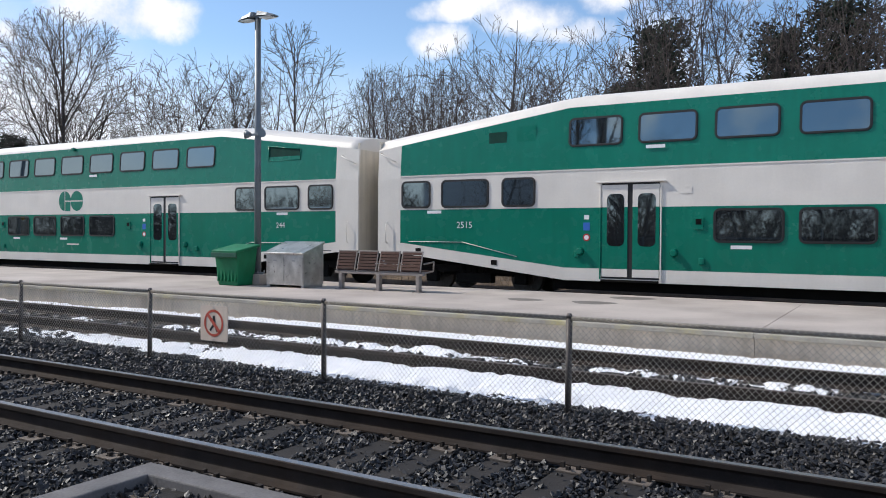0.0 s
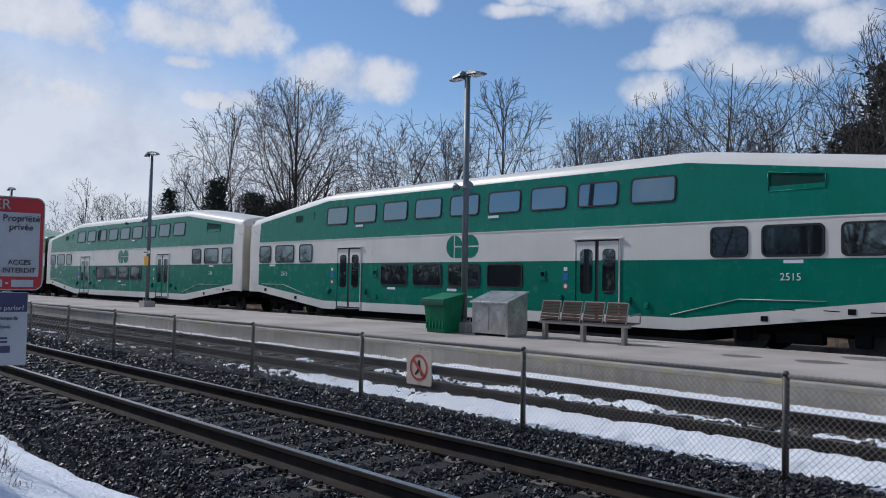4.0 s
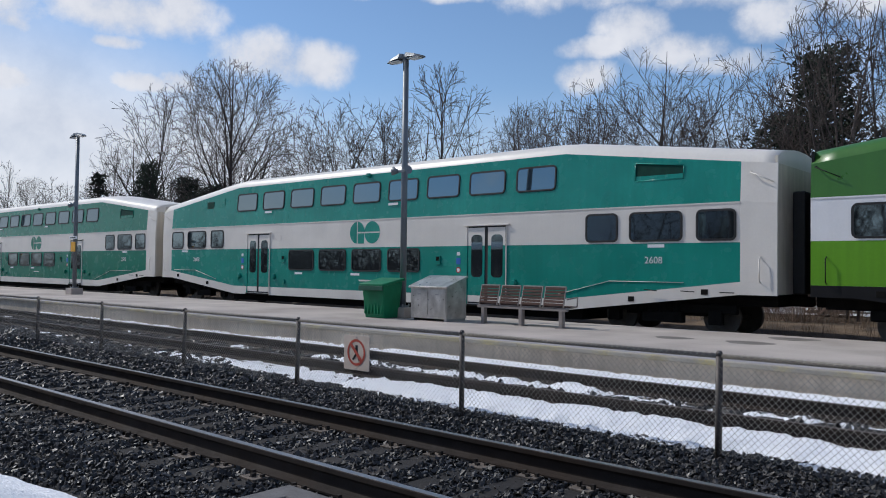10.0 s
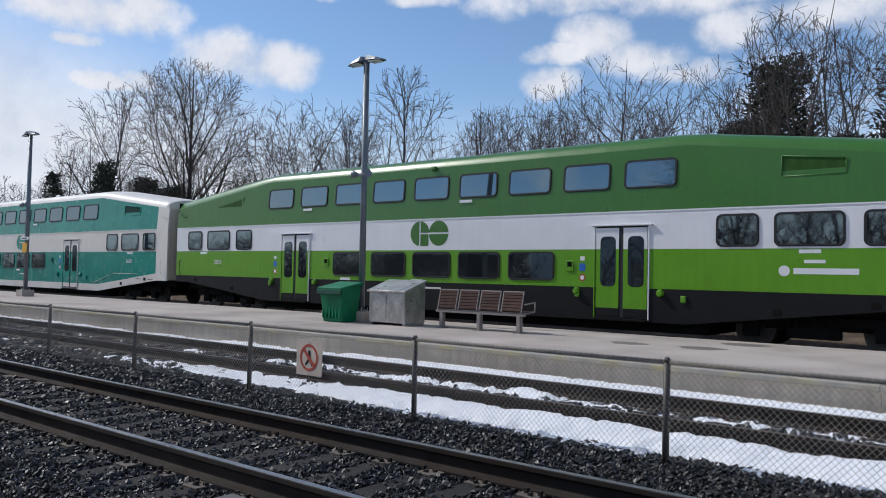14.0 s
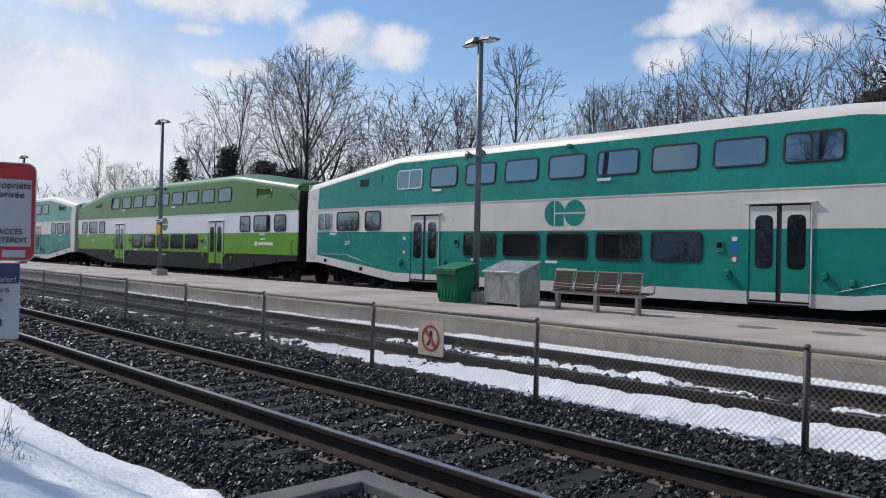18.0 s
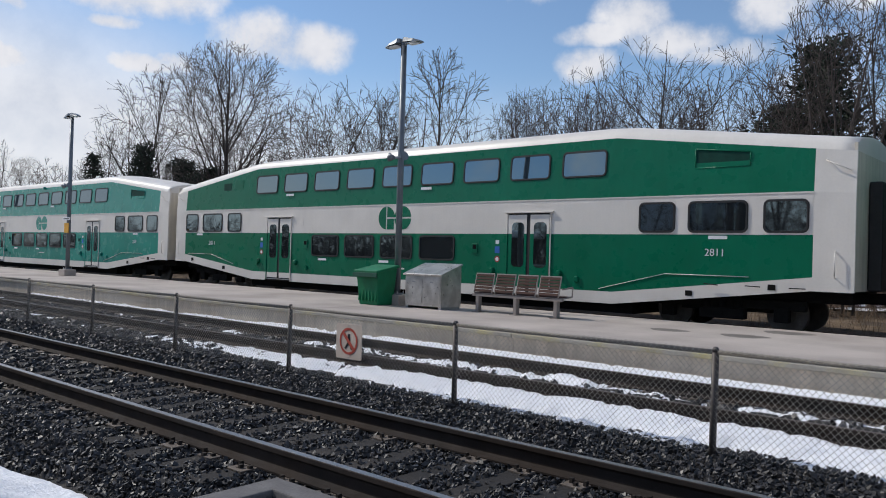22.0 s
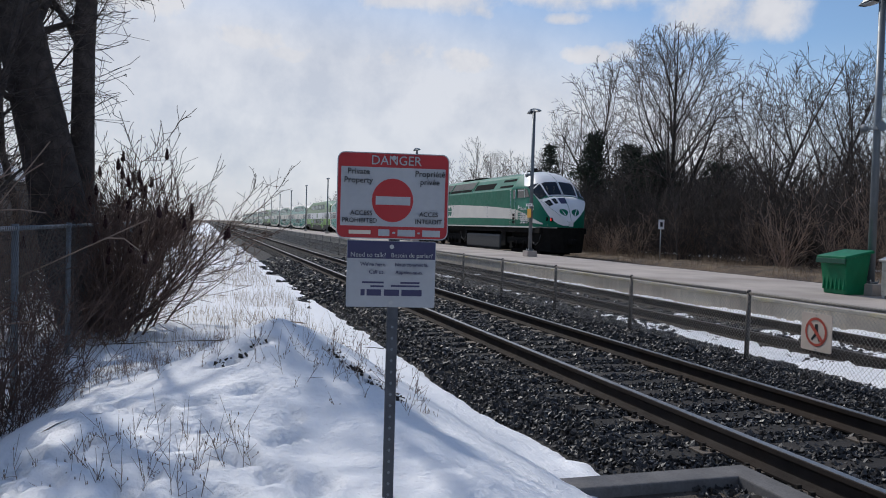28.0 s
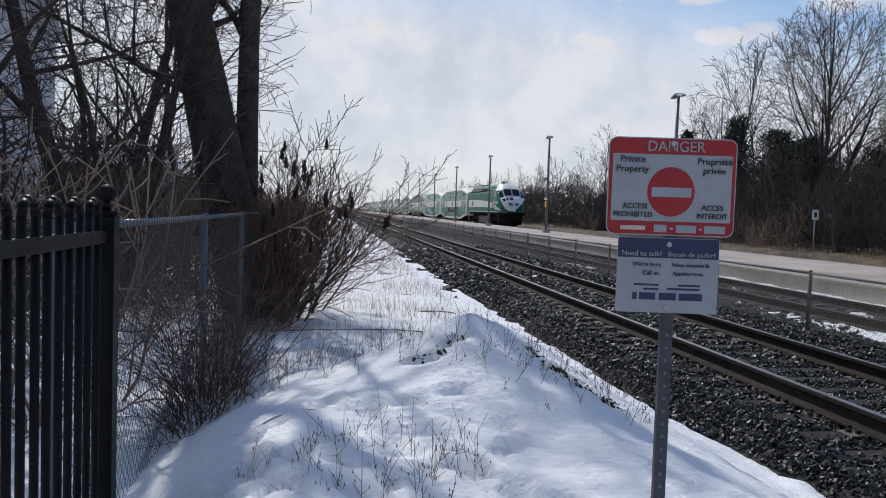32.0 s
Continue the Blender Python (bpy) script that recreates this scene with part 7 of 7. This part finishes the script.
for x, y, h in ((-63.8, 26.0, 9.0), (-66.0, 27.0, 6.6)):
    s = h / 8.0
    t = thing("spruce_tree", "dark pointed evergreen spruce among bare trees", "tree", "evergreens", m=pose(x, y, ground_z(x, y), 0, 0, (x * 37) % 360) @ Matrix.Diagonal((s, s, s, 1)))
    put("crown", SPRUCE, "needle", t)
    part("trunk", tubed((0, 0, -0.3), (0, 0, 7.9), 0.18, 0.03, 8), "bark_dark", t)

# distant woods that close the view along the line
rnd2 = random.Random(5)
for x in range(-900, -230, 26):
    stand("far", x + rnd2.uniform(-6, 6), rnd2.uniform(24, 34), rnd2.uniform(8.0, 10.5), rnd2.uniform(0, 360), "far leafless tree along the line", "tree", "woodland trees", "bare_tree")
for x in range(-620, -60, 22):
    stand("far", x + rnd2.uniform(-6, 6), rnd2.uniform(-26, -14), rnd2.uniform(6.5, 9.0), rnd2.uniform(0, 360), "far leafless tree along the line", "tree", "woodland trees", "bare_tree")
# trees behind the viewer, mirrored in the coach windows
for x, y, s in ((-6, -15, 12), (1.5, -13, 13), (8, -16, 12), (-14, -17, 13), (15, -14, 12), (-11, -20, 11)):
    stand("fan", x, y, s, rnd2.uniform(0, 360), "tall leafless tree behind the fence", "tree", "trees by the fence", "bare_tree")
thicket("south_thicket", 16000, -110.0, 40.0, -24.0, -13.0, 6.4, 53, 0.04, "dark leafless thicket behind the snow", "bark_dark")
thicket("low_south_thicket", 12000, -70.0, 40.0, -19.0, -13.0, 5.6, 59, 0.04, "dark low thicket behind the snow", "bark_dark")
thicket("far_south_thicket", 6000, -320.0, -110.0, -26.0, -13.0, 5.0, 57, 0.07, "dark leafless thicket behind the snow in the distance")


# ---- beside the snow bank: fences, old trees, sumac ----
def hoop_fence():
    f = thing("hoop_top_fence", "black steel hoop-top fence with a square finial post", "fence")
    y, top = -5.24, 1.49
    px = -2.13
    p = part("post", boxed(px - 0.04, px + 0.04, y - 0.04, y + 0.04, -0.4, 1.435, bevel=0.004), "black", f)
    part("cap", boxed(px - 0.055, px + 0.055, y - 0.055, y + 0.055, 1.435, 1.455, bevel=0.005), "black", p)
    bm = bmesh.new()
    tube(bm, (px, y, 1.455), (px, y, 1.495), 0.018, 0.014, 10)
    bmesh.ops.create_uvsphere(bm, u_segments=12, v_segments=8, radius=0.036, matrix=pose(px, y, 1.525))
    part("finial", bm, "black", p)
    for z in (1.33, 0.0):
        part("rail", boxed(px + 0.04, 1.0, y - 0.018, y + 0.018, z, z + 0.05, bevel=0.003), "black", f)
    x, k = px + 0.12, 0
    while x < 0.9:
        pts = [(x, y, -0.15), (x, y, 1.44)]
        for a in range(0, 181, 30):
            pts.append((x + 0.055 - 0.055 * math.cos(radians(a)), y, 1.44 + 0.055 * math.sin(radians(a))))
        pts += [(x + 0.11, y, -0.15)]
        part("hoop", pipe(bmesh.new(), pts, 0.0145, 8), "black", f)
        x += 0.21
    return f


hoop_fence()


def bank_fence():
    f = thing("tall_chain_link_fence", "old galvanised chain-link fence overgrown with dry vines", "fence")
    y, top = -5.5, 1.37
    posts = [-2.3, -6.2, -9.1, -12.0, -15.0, -18.0]
    for x in posts:
        part("post", tubed((x, y, -0.5), (x, y, top + 0.04), 0.03, None, 10), "pole", f)
    for a, b in zip(posts[1:], posts):
        part("top_rail", tubed((a, y, top), (b, y, top), 0.022, None, 8), "pole", f)
        bm = bmesh.new()
        lo, hi = -0.35, top + 0.02
        run = (hi - lo) * 0.8
        x = a - run
        while x < b + run:
            for s in (1, -1):
                x0, x1 = (x, x + run) if s == 1 else (x + run, x)
                p, q = Vector((x0, y + 0.03 + s * 0.002, lo)), Vector((x1, y + 0.03 + s * 0.002, hi))
                t0, t1 = 0.0, 1.0
                dx = q.x - p.x
                for lim, sign in ((a, 1), (b, -1)):
                    u = (lim - p.x) / dx
                    if (dx > 0) == (sign > 0):
                        t0 = max(t0, u)
                    else:
                        t1 = min(t1, u)
                if t1 - t0 > 0.02:
                    tube(bm, p.lerp(q, t0), p.lerp(q, t1), 0.0016, 0.0016, 3, caps=False)
            x += 0.075
        part("wire_mesh", bm, "old_chain", f)
    part("brace", tubed((-6.15, y, 0.42), (-3.2, y, -0.35), 0.02, None, 8), "galv", f)
    return f


bank_fence()

OLD = dict(pieces=[9, 6, 5, 4, 3], wander=[0.018, 0.13, 0.17, 0.2, 0.22], up=[0.0, 0.05, 0.03, 0.0, 0.0], taper=[0.55, 0.85, 0.88, 0.8, 0.7], sides=[12, 7, 4, 3, 3],
           kids=[2, 2, 2, 1], chance=[0.6, 0.45, 0.4, 0.5], bare=[0.42, 0.15, 0.1, 0.1], angle=[(25, 48), (30, 60), (25, 60), (25, 60)], short=[(0.34, 0.52), (0.45, 0.7), (0.4, 0.65), (0.4, 0.7)],
           slim=[0.46, 0.55, 0.5, 0.6], thin=0.005)
LOWTREE = dict(pieces=[6, 5, 4, 3], wander=[0.10, 0.16, 0.2, 0.22], up=[0.03, 0.04, 0.02, 0.0], taper=[0.8, 0.88, 0.8, 0.7], sides=[8, 5, 3, 3],
               kids=[2, 2, 2], chance=[0.8, 0.7, 0.6], bare=[0.1, 0.1, 0.1], angle=[(30, 75), (25, 65), (25, 65)], short=[(0.45, 0.75), (0.4, 0.65), (0.35, 0.65)],
               slim=[0.5, 0.5, 0.55], thin=0.0045)


def old_tree(x, y, dirs, label, seed, spec=OLD, group="trees by the fence", material="bark_dark", boughs=()):
    rnd = random.Random(seed)
    t = thing("old_tree", label, "tree", group, m=pose(x, y, ground_z(x, y)))
    for d, ln, r, at in dirs:
        w = Wood()
        branch(w, rnd, (at[0], at[1], -0.4), Vector(d).normalized(), ln, r, 0, spec)
        stem, crown = Wood(), Wood()
        for i, n in enumerate(w.sides):
            (stem if n == spec["sides"][0] else crown).add(w.a[i], w.b[i], w.r0[i], w.r1[i], n)
        put("trunk", stem.mesh("trunk", material), None, t)
        put("crown", crown.mesh("crown", material), None, t)
    for at, d, ln, r in boughs:
        w = Wood()
        branch(w, rnd, at, Vector(d).normalized(), ln, r, 1, spec)
        put("bough", w.mesh("bough", material), None, t)
    return t


old_tree(-12.0, -5.52, [((0.0, -0.21, 1), 12.0, 0.45, (0, 0)), ((-0.08, 0.0, 1), 11.0, 0.22, (-0.2, -0.26))], "huge old leafless tree with two dark trunks by the fence", 6,
         boughs=(((0.1, -0.9, 3.4), (0.5, -0.7, 0.4), 3.8, 0.06),))
old_tree(-10.5, -7.6, [((0.35, -0.45, 1), 7.5, 0.17, (0, 0)), ((0.1, 0.3, 1), 6.5, 0.10, (0.2, 0.1))], "leaning leafless tree behind the chain-link fence", 8, LOWTREE)
old_tree(-8.2, -8.3, [((0.05, -0.2, 1), 7.5, 0.15, (0, 0)), ((0.3, 0.1, 1), 5.0, 0.07, (0.1, 0.1))], "leafless tree behind the chain-link fence", 13, LOWTREE)
old_tree(-14.5, -8.5, [((0.0, 0.1, 1), 8.5, 0.16, (0, 0)), ((-0.2, -0.2, 1), 6.0, 0.10, (0.1, 0.1))], "leafless tree behind the chain-link fence", 17, LOWTREE)
old_tree(-7.0, -10.2, [((0.1, 0.0, 1), 8.0, 0.14, (0, 0))], "leafless tree behind the chain-link fence", 19, LOWTREE)
old_tree(-18.5, -7.8, [((0.1, 0.1, 1), 7.5, 0.12, (0, 0))], "leafless tree behind the chain-link fence", 23, LOWTREE)
old_tree(-5.0, -8.6, [((-0.2, -0.1, 1), 6.5, 0.09, (0, 0))], "leafless tree behind the chain-link fence", 29, LOWTREE)

VINE = dict(pieces=[5, 3, 2], wander=[0.14, 0.2, 0.25], up=[0.04, 0.0, -0.04], taper=[0.7, 0.8, 0.7], sides=[3, 3, 3], kids=[2, 2], chance=[0.8, 0.7], bare=[0.05, 0.05],
            angle=[(15, 60), (25, 70)], short=[(0.3, 0.6), (0.3, 0.6)], slim=[0.6, 0.6], thin=0.0032)
SHAPES["vine"] = [(None, tree_mesh("vine_tangle", 171 + k, 1.5, 0.007, VINE, "twig_red", stems=7, spread=0.16), 1.5) for k in range(3)]
rnd3 = random.Random(31)
for x in (-4.5, -4.8, -5.7, -6.2, -9.6, -11.0):
    stand("vine", x, -5.15 + rnd3.uniform(-0.12, 0.12), rnd3.uniform(1.0, 1.55), rnd3.uniform(0, 360), "dry brown vine tangle grown through the fence", "vine", "vines on the fence", "vine_tangle")
for k in range(14):
    x, y = rnd3.uniform(-30, -4.5), rnd3.uniform(-12, -6.3)
    if x < -16.5 and y < -9.8:
        x += 12.0
    stand("bush", x, y, rnd3.uniform(1.6, 3.2), rnd3.uniform(0, 360), "leafless brown bush behind the fence", "bush", "bushes behind the fence", "bush")
for k in range(14):
    x, y = rnd3.uniform(-42, -9), rnd3.uniform(-20, -9)
    if -29 < x < -16.5 and y < -9.8:
        x += 13.0
    stand("pole", x, y, rnd3.uniform(6.0, 9.0), rnd3.uniform(0, 360), "thin leafless tree behind the fence", "tree", "saplings behind the fence", "sapling")
for k in range(26):
    x, y = rnd3.uniform(-75, -15), rnd3.uniform(-8.5, -5.2)
    stand("bush", x, y, rnd3.uniform(1.7, 3.0), rnd3.uniform(0, 360), "leafless brown bush by the snow bank", "bush", "bushes by the bank", "bush")


def sumac(x, y, seed, height, toward):
    """A shrub of bare forked stems that end in dark upright fruit heads."""
    rnd = random.Random(seed)
    t = thing("sumac_shrub", "leafless sumac shrub with dark upright fruit heads", "shrub", "sumac shrubs", m=pose(x, y, ground_z(x, y)))
    w = Wood()
    spec = dict(pieces=[6, 4, 3], wander=[0.08, 0.13, 0.2], up=[0.03, 0.10, 0.06], taper=[0.75, 0.75, 0.7], sides=[5, 4, 3], kids=[2, 2], chance=[0.7, 0.6], bare=[0.25, 0.2],
                angle=[(20, 55), (20, 50)], short=[(0.35, 0.6), (0.3, 0.6)], slim=[0.6, 0.6], thin=0.0045)
    for k in range(14):
        a = rnd.uniform(-0.4, 1.1)
        d = Vector((rnd.gauss(0.1, 0.4) , toward * a + rnd.gauss(0, 0.2), 1.0)).normalized()
        branch(w, rnd, (rnd.uniform(-0.5, 0.5), rnd.uniform(-0.3, 0.3), -0.3), d, height * rnd.uniform(0.7, 1.1), 0.02, 0, spec)
    put("growth", w.mesh("growth", "twig_red"), None, t)
    ends = [i for i, s in enumerate(w.sides) if s == 4 and w.b[i][2] > height * 0.5]
    rnd.shuffle(ends)
    for i in ends[:11]:
        b = Vector(w.b[i])
        bm = bmesh.new()
        for k in range(6):
            z0 = k * 0.026
            bmesh.ops.create_icosphere(bm, subdivisions=1, radius=0.036 * (1.1 - 0.12 * k), matrix=pose(b.x + rnd.uniform(-0.008, 0.008), b.y + rnd.uniform(-0.008, 0.008), b.z + z0))
        part("fruit_head", bm, "sumac", t)
    return t


sumac(-11.0, -5.2, 4, 3.1, 0.75)
sumac(-12.2, -5.0, 9, 3.0, 0.55)
sumac(-10.6, -5.35, 14, 2.4, 0.5)
sumac(-11.6, -5.3, 24, 2.6, 0.35)

# dry weeds and grass that stick out of the snow
def weeds(name, count, x0, x1, y0, y1, low, high, r, seed, material, label, forks):
    rnd = random.Random(seed)
    w = Wood()
    for _ in range(count):
        x, y = rnd.uniform(x0, x1), rnd.uniform(y0, y1)
        if nz(x, y, 0.5, seed) < -0.08:
            continue
        z = ground_z(x, y)
        h = rnd.uniform(low, high)
        d = Vector((rnd.gauss(0, 0.22), rnd.gauss(0, 0.22), 1)).normalized()
        p = Vector((x, y, z))
        q = p + d * h * 0.6
        e = q + bend(rnd, d, 0.25) * h * 0.4
        w.add(tuple(p), tuple(q), r, r * 0.8, 3)
        w.add(tuple(q), tuple(e), r * 0.8, r * 0.5, 3)
        for _k in range(forks):
            s = p.lerp(q, rnd.uniform(0.4, 1.0))
            t = s + bend(rnd, d, 0.6) * h * rnd.uniform(0.12, 0.3)
            w.add(tuple(s), tuple(t), r * 0.7, r * 0.5, 3)
            if rnd.random() < 0.6:
                w.add(tuple(t), tuple(t + Vector((0, 0, 0.012))), r * 2.2, r * 1.0, 3)
    return tagged(put(name, w.mesh(name, material), None), label, "weeds", kind="stuff")


weeds("tall_weeds", 640, -7.0, -1.7, -5.1, -2.5, 0.12, 0.42, 0.0018, 3, "brush", "dry brown weed stalks standing in the snow", 5)
weeds("bank_grass", 5200, -26.0, -8.0, -5.6, -2.0, 0.08, 0.38, 0.0022, 6, "straw", "pale dead grass poking through the snow", 0)
weeds("far_grass", 3000, -80.0, -24.0, -6.5, -1.9, 0.2, 0.6, 0.006, 9, "straw", "pale dead grass beside the line", 0)
weeds("verge_grass", 9000, -60.0, 14.0, 16.4, 20.0, 0.15, 0.5, 0.005, 12, "dry_grass", "dead straw-coloured grass on the far verge", 0)

thicket("fence_brush", 3200, -17.0, -8.6, -10.5, -6.0, 2.4, 83, 0.006, "dark tangled brush behind the chain-link fence")
thicket("fence_behind_brush", 520, -8.6, -4.2, -10.0, -6.7, 1.7, 85, 0.005, "thin dry brush on the snow behind the fence", "bark_dark")
thicket("fence_foot_brush", 100, -5.1, -4.4, -5.38, -5.1, 1.6, 87, 0.004, "dry brown vines and weeds at the foot of the fence", "twig_red")

# dirt on the crest and flank of the snow heap
_c = random.Random(91)
_spots = []
for _k in range(110):
    _s = _c.choice((0.05, 0.12, 0.3, 0.36, 0.55, 0.6, 0.8, 0.9)) + _c.gauss(0, 0.03)
    _spots.append((-4.0 + 0.95 * _s + _c.gauss(0, 0.04), -3.0 + 0.33 * _s + _c.gauss(0, 0.035)))
for _x, _y in ((-3.81, -3.79), (-3.98, -3.57), (-3.86, -3.68)):
    for _k in range(5):
        _spots.append((_x + _c.gauss(0, 0.035), _y + _c.gauss(0, 0.05)))
scatter("heap_dirt", stone_shapes(6, 8), np.array([(x, y, ground_z(x, y) + 0.095) for x, y in _spots]), np.array([_c.uniform(0.006, 0.017) for _s in _spots]), 3, "dirt", "dark clods of soil on the snow heap")

# house behind the trees
h = thing("house", "pale grey house behind bare trees", "house", m=pose(-22.1, -18.4, -0.6, 0, 0, -90))
part("wall", boxed(-5, 5, -4, 4, 0, 7.2), "siding", h)
for k in range(24):
    part("siding_board", boxed(-5.02, 5.02, 4.0, 4.018, 0.2 + k * 0.29, 0.45 + k * 0.29), "siding", h)
bm = outline([(-4.5, 7.2), (4.5, 7.2), (0, 10.2)], 10.4)
me = bpy.data.meshes.new("roof")
bm.to_mesh(me)
bm.free()
me.transform(pose(5.2, 0, 0, 0, 0, 90))
put("roof", me, "edge_band", h)
for x in (-3, 0.2, 3):
    for z in (1.2, 4.3):
        w = part("window", boxed(x - 0.55, x + 0.55, 4.0, 4.05, z, z + 1.4), "white_sign", h)
        part("pane", boxed(x - 0.47, x + 0.47, 4.052, 4.06, z + 0.08, z + 1.32), "glass", w)
s = thing("shed", "low shed with snow on its roof", "shed", m=pose(-33.0, -13.0, -0.5, 0, 0, 5))
part("wall", boxed(-4, 4, -2, 2, 0, 3.3), "bark_dark", s)
part("snow_roof", boxed(-4.3, 4.3, -2.3, 2.3, 3.3, 3.75, bevel=0.12), "snow", s)

# leaning diamond marker and far poles beyond the platform
k = thing("diamond_marker", "white diamond speed marker on a leaning post", "sign", m=pose(-8.26, 18.4, -0.3, 0, 31, 0))
part("post", tubed((0, 0, 0), (0, 0, 2.3), 0.03, None, 8), "galv", k)
plate = part("plate", boxed(-0.185, 0.185, -0.012, 0, -0.185, 0.185, bevel=0.004), "white_sign", k, m=pose(0, -0.035, 2.26, 0, 20, 0))
part("figure_bar", boxed(-0.09, 0.09, -0.016, -0.0125, -0.03, 0.03), "ink", plate)
k = thing("marker_plate", "small white marker plate on a thin post", "sign", m=pose(-34.1, 18.8, -0.3))
part("post", tubed((0, 0, 0), (0, 0, 2.3), 0.03, None, 8), "galv", k)
part("plate", boxed(0.035, 0.05, -0.17, 0.17, 1.95, 2.45), "white_sign", k)
part("figure_bar", boxed(0.05, 0.055, -0.07, 0.07, 2.08, 2.32), "ink", k)


# ---- movement of the train ----
RUN = (92.9618534355, -4.20246276485, -0.0263661558972, 0.00663317510822, -0.00114021722141, 6.33974105219e-05, -1.64214383654e-06, 1.61910435661e-08)


def train_x(t):
    """Place of the front corner of the coach numbered 2811: slow at first, then gathering speed."""
    return sum(c * t ** k for k, c in enumerate(RUN))


def motions():
    times = [0, 1, 2, 3, 4, 5.5, 7, 8.5, 10, 11.5, 13, 14.5, 16, 17.5, 19, 20.5, 22, 23, 24, 25, 26, 27, 28, 29, 30, 31, 32]
    for ob, off in TRAIN:
        walk(ob, [(t, pose(train_x(t) + off, SIDE_Y, 0.0)) for t in times])
    # wheels turn with the way run: a row for each half metre or so
    turns, last = [0.0], train_x(0)
    for k in range(1, 3200):
        if last - train_x(k / 100) > 0.58:
            turns.append(k / 100)
            last = train_x(k / 100)
    turns.append(32.0)
    for w, home, r in WHEELS:
        walk(w, [(t, home @ pose(0, 0, 0, 0, math.degrees((train_x(t) - train_x(0)) / r), 0)) for t in turns])


motions()
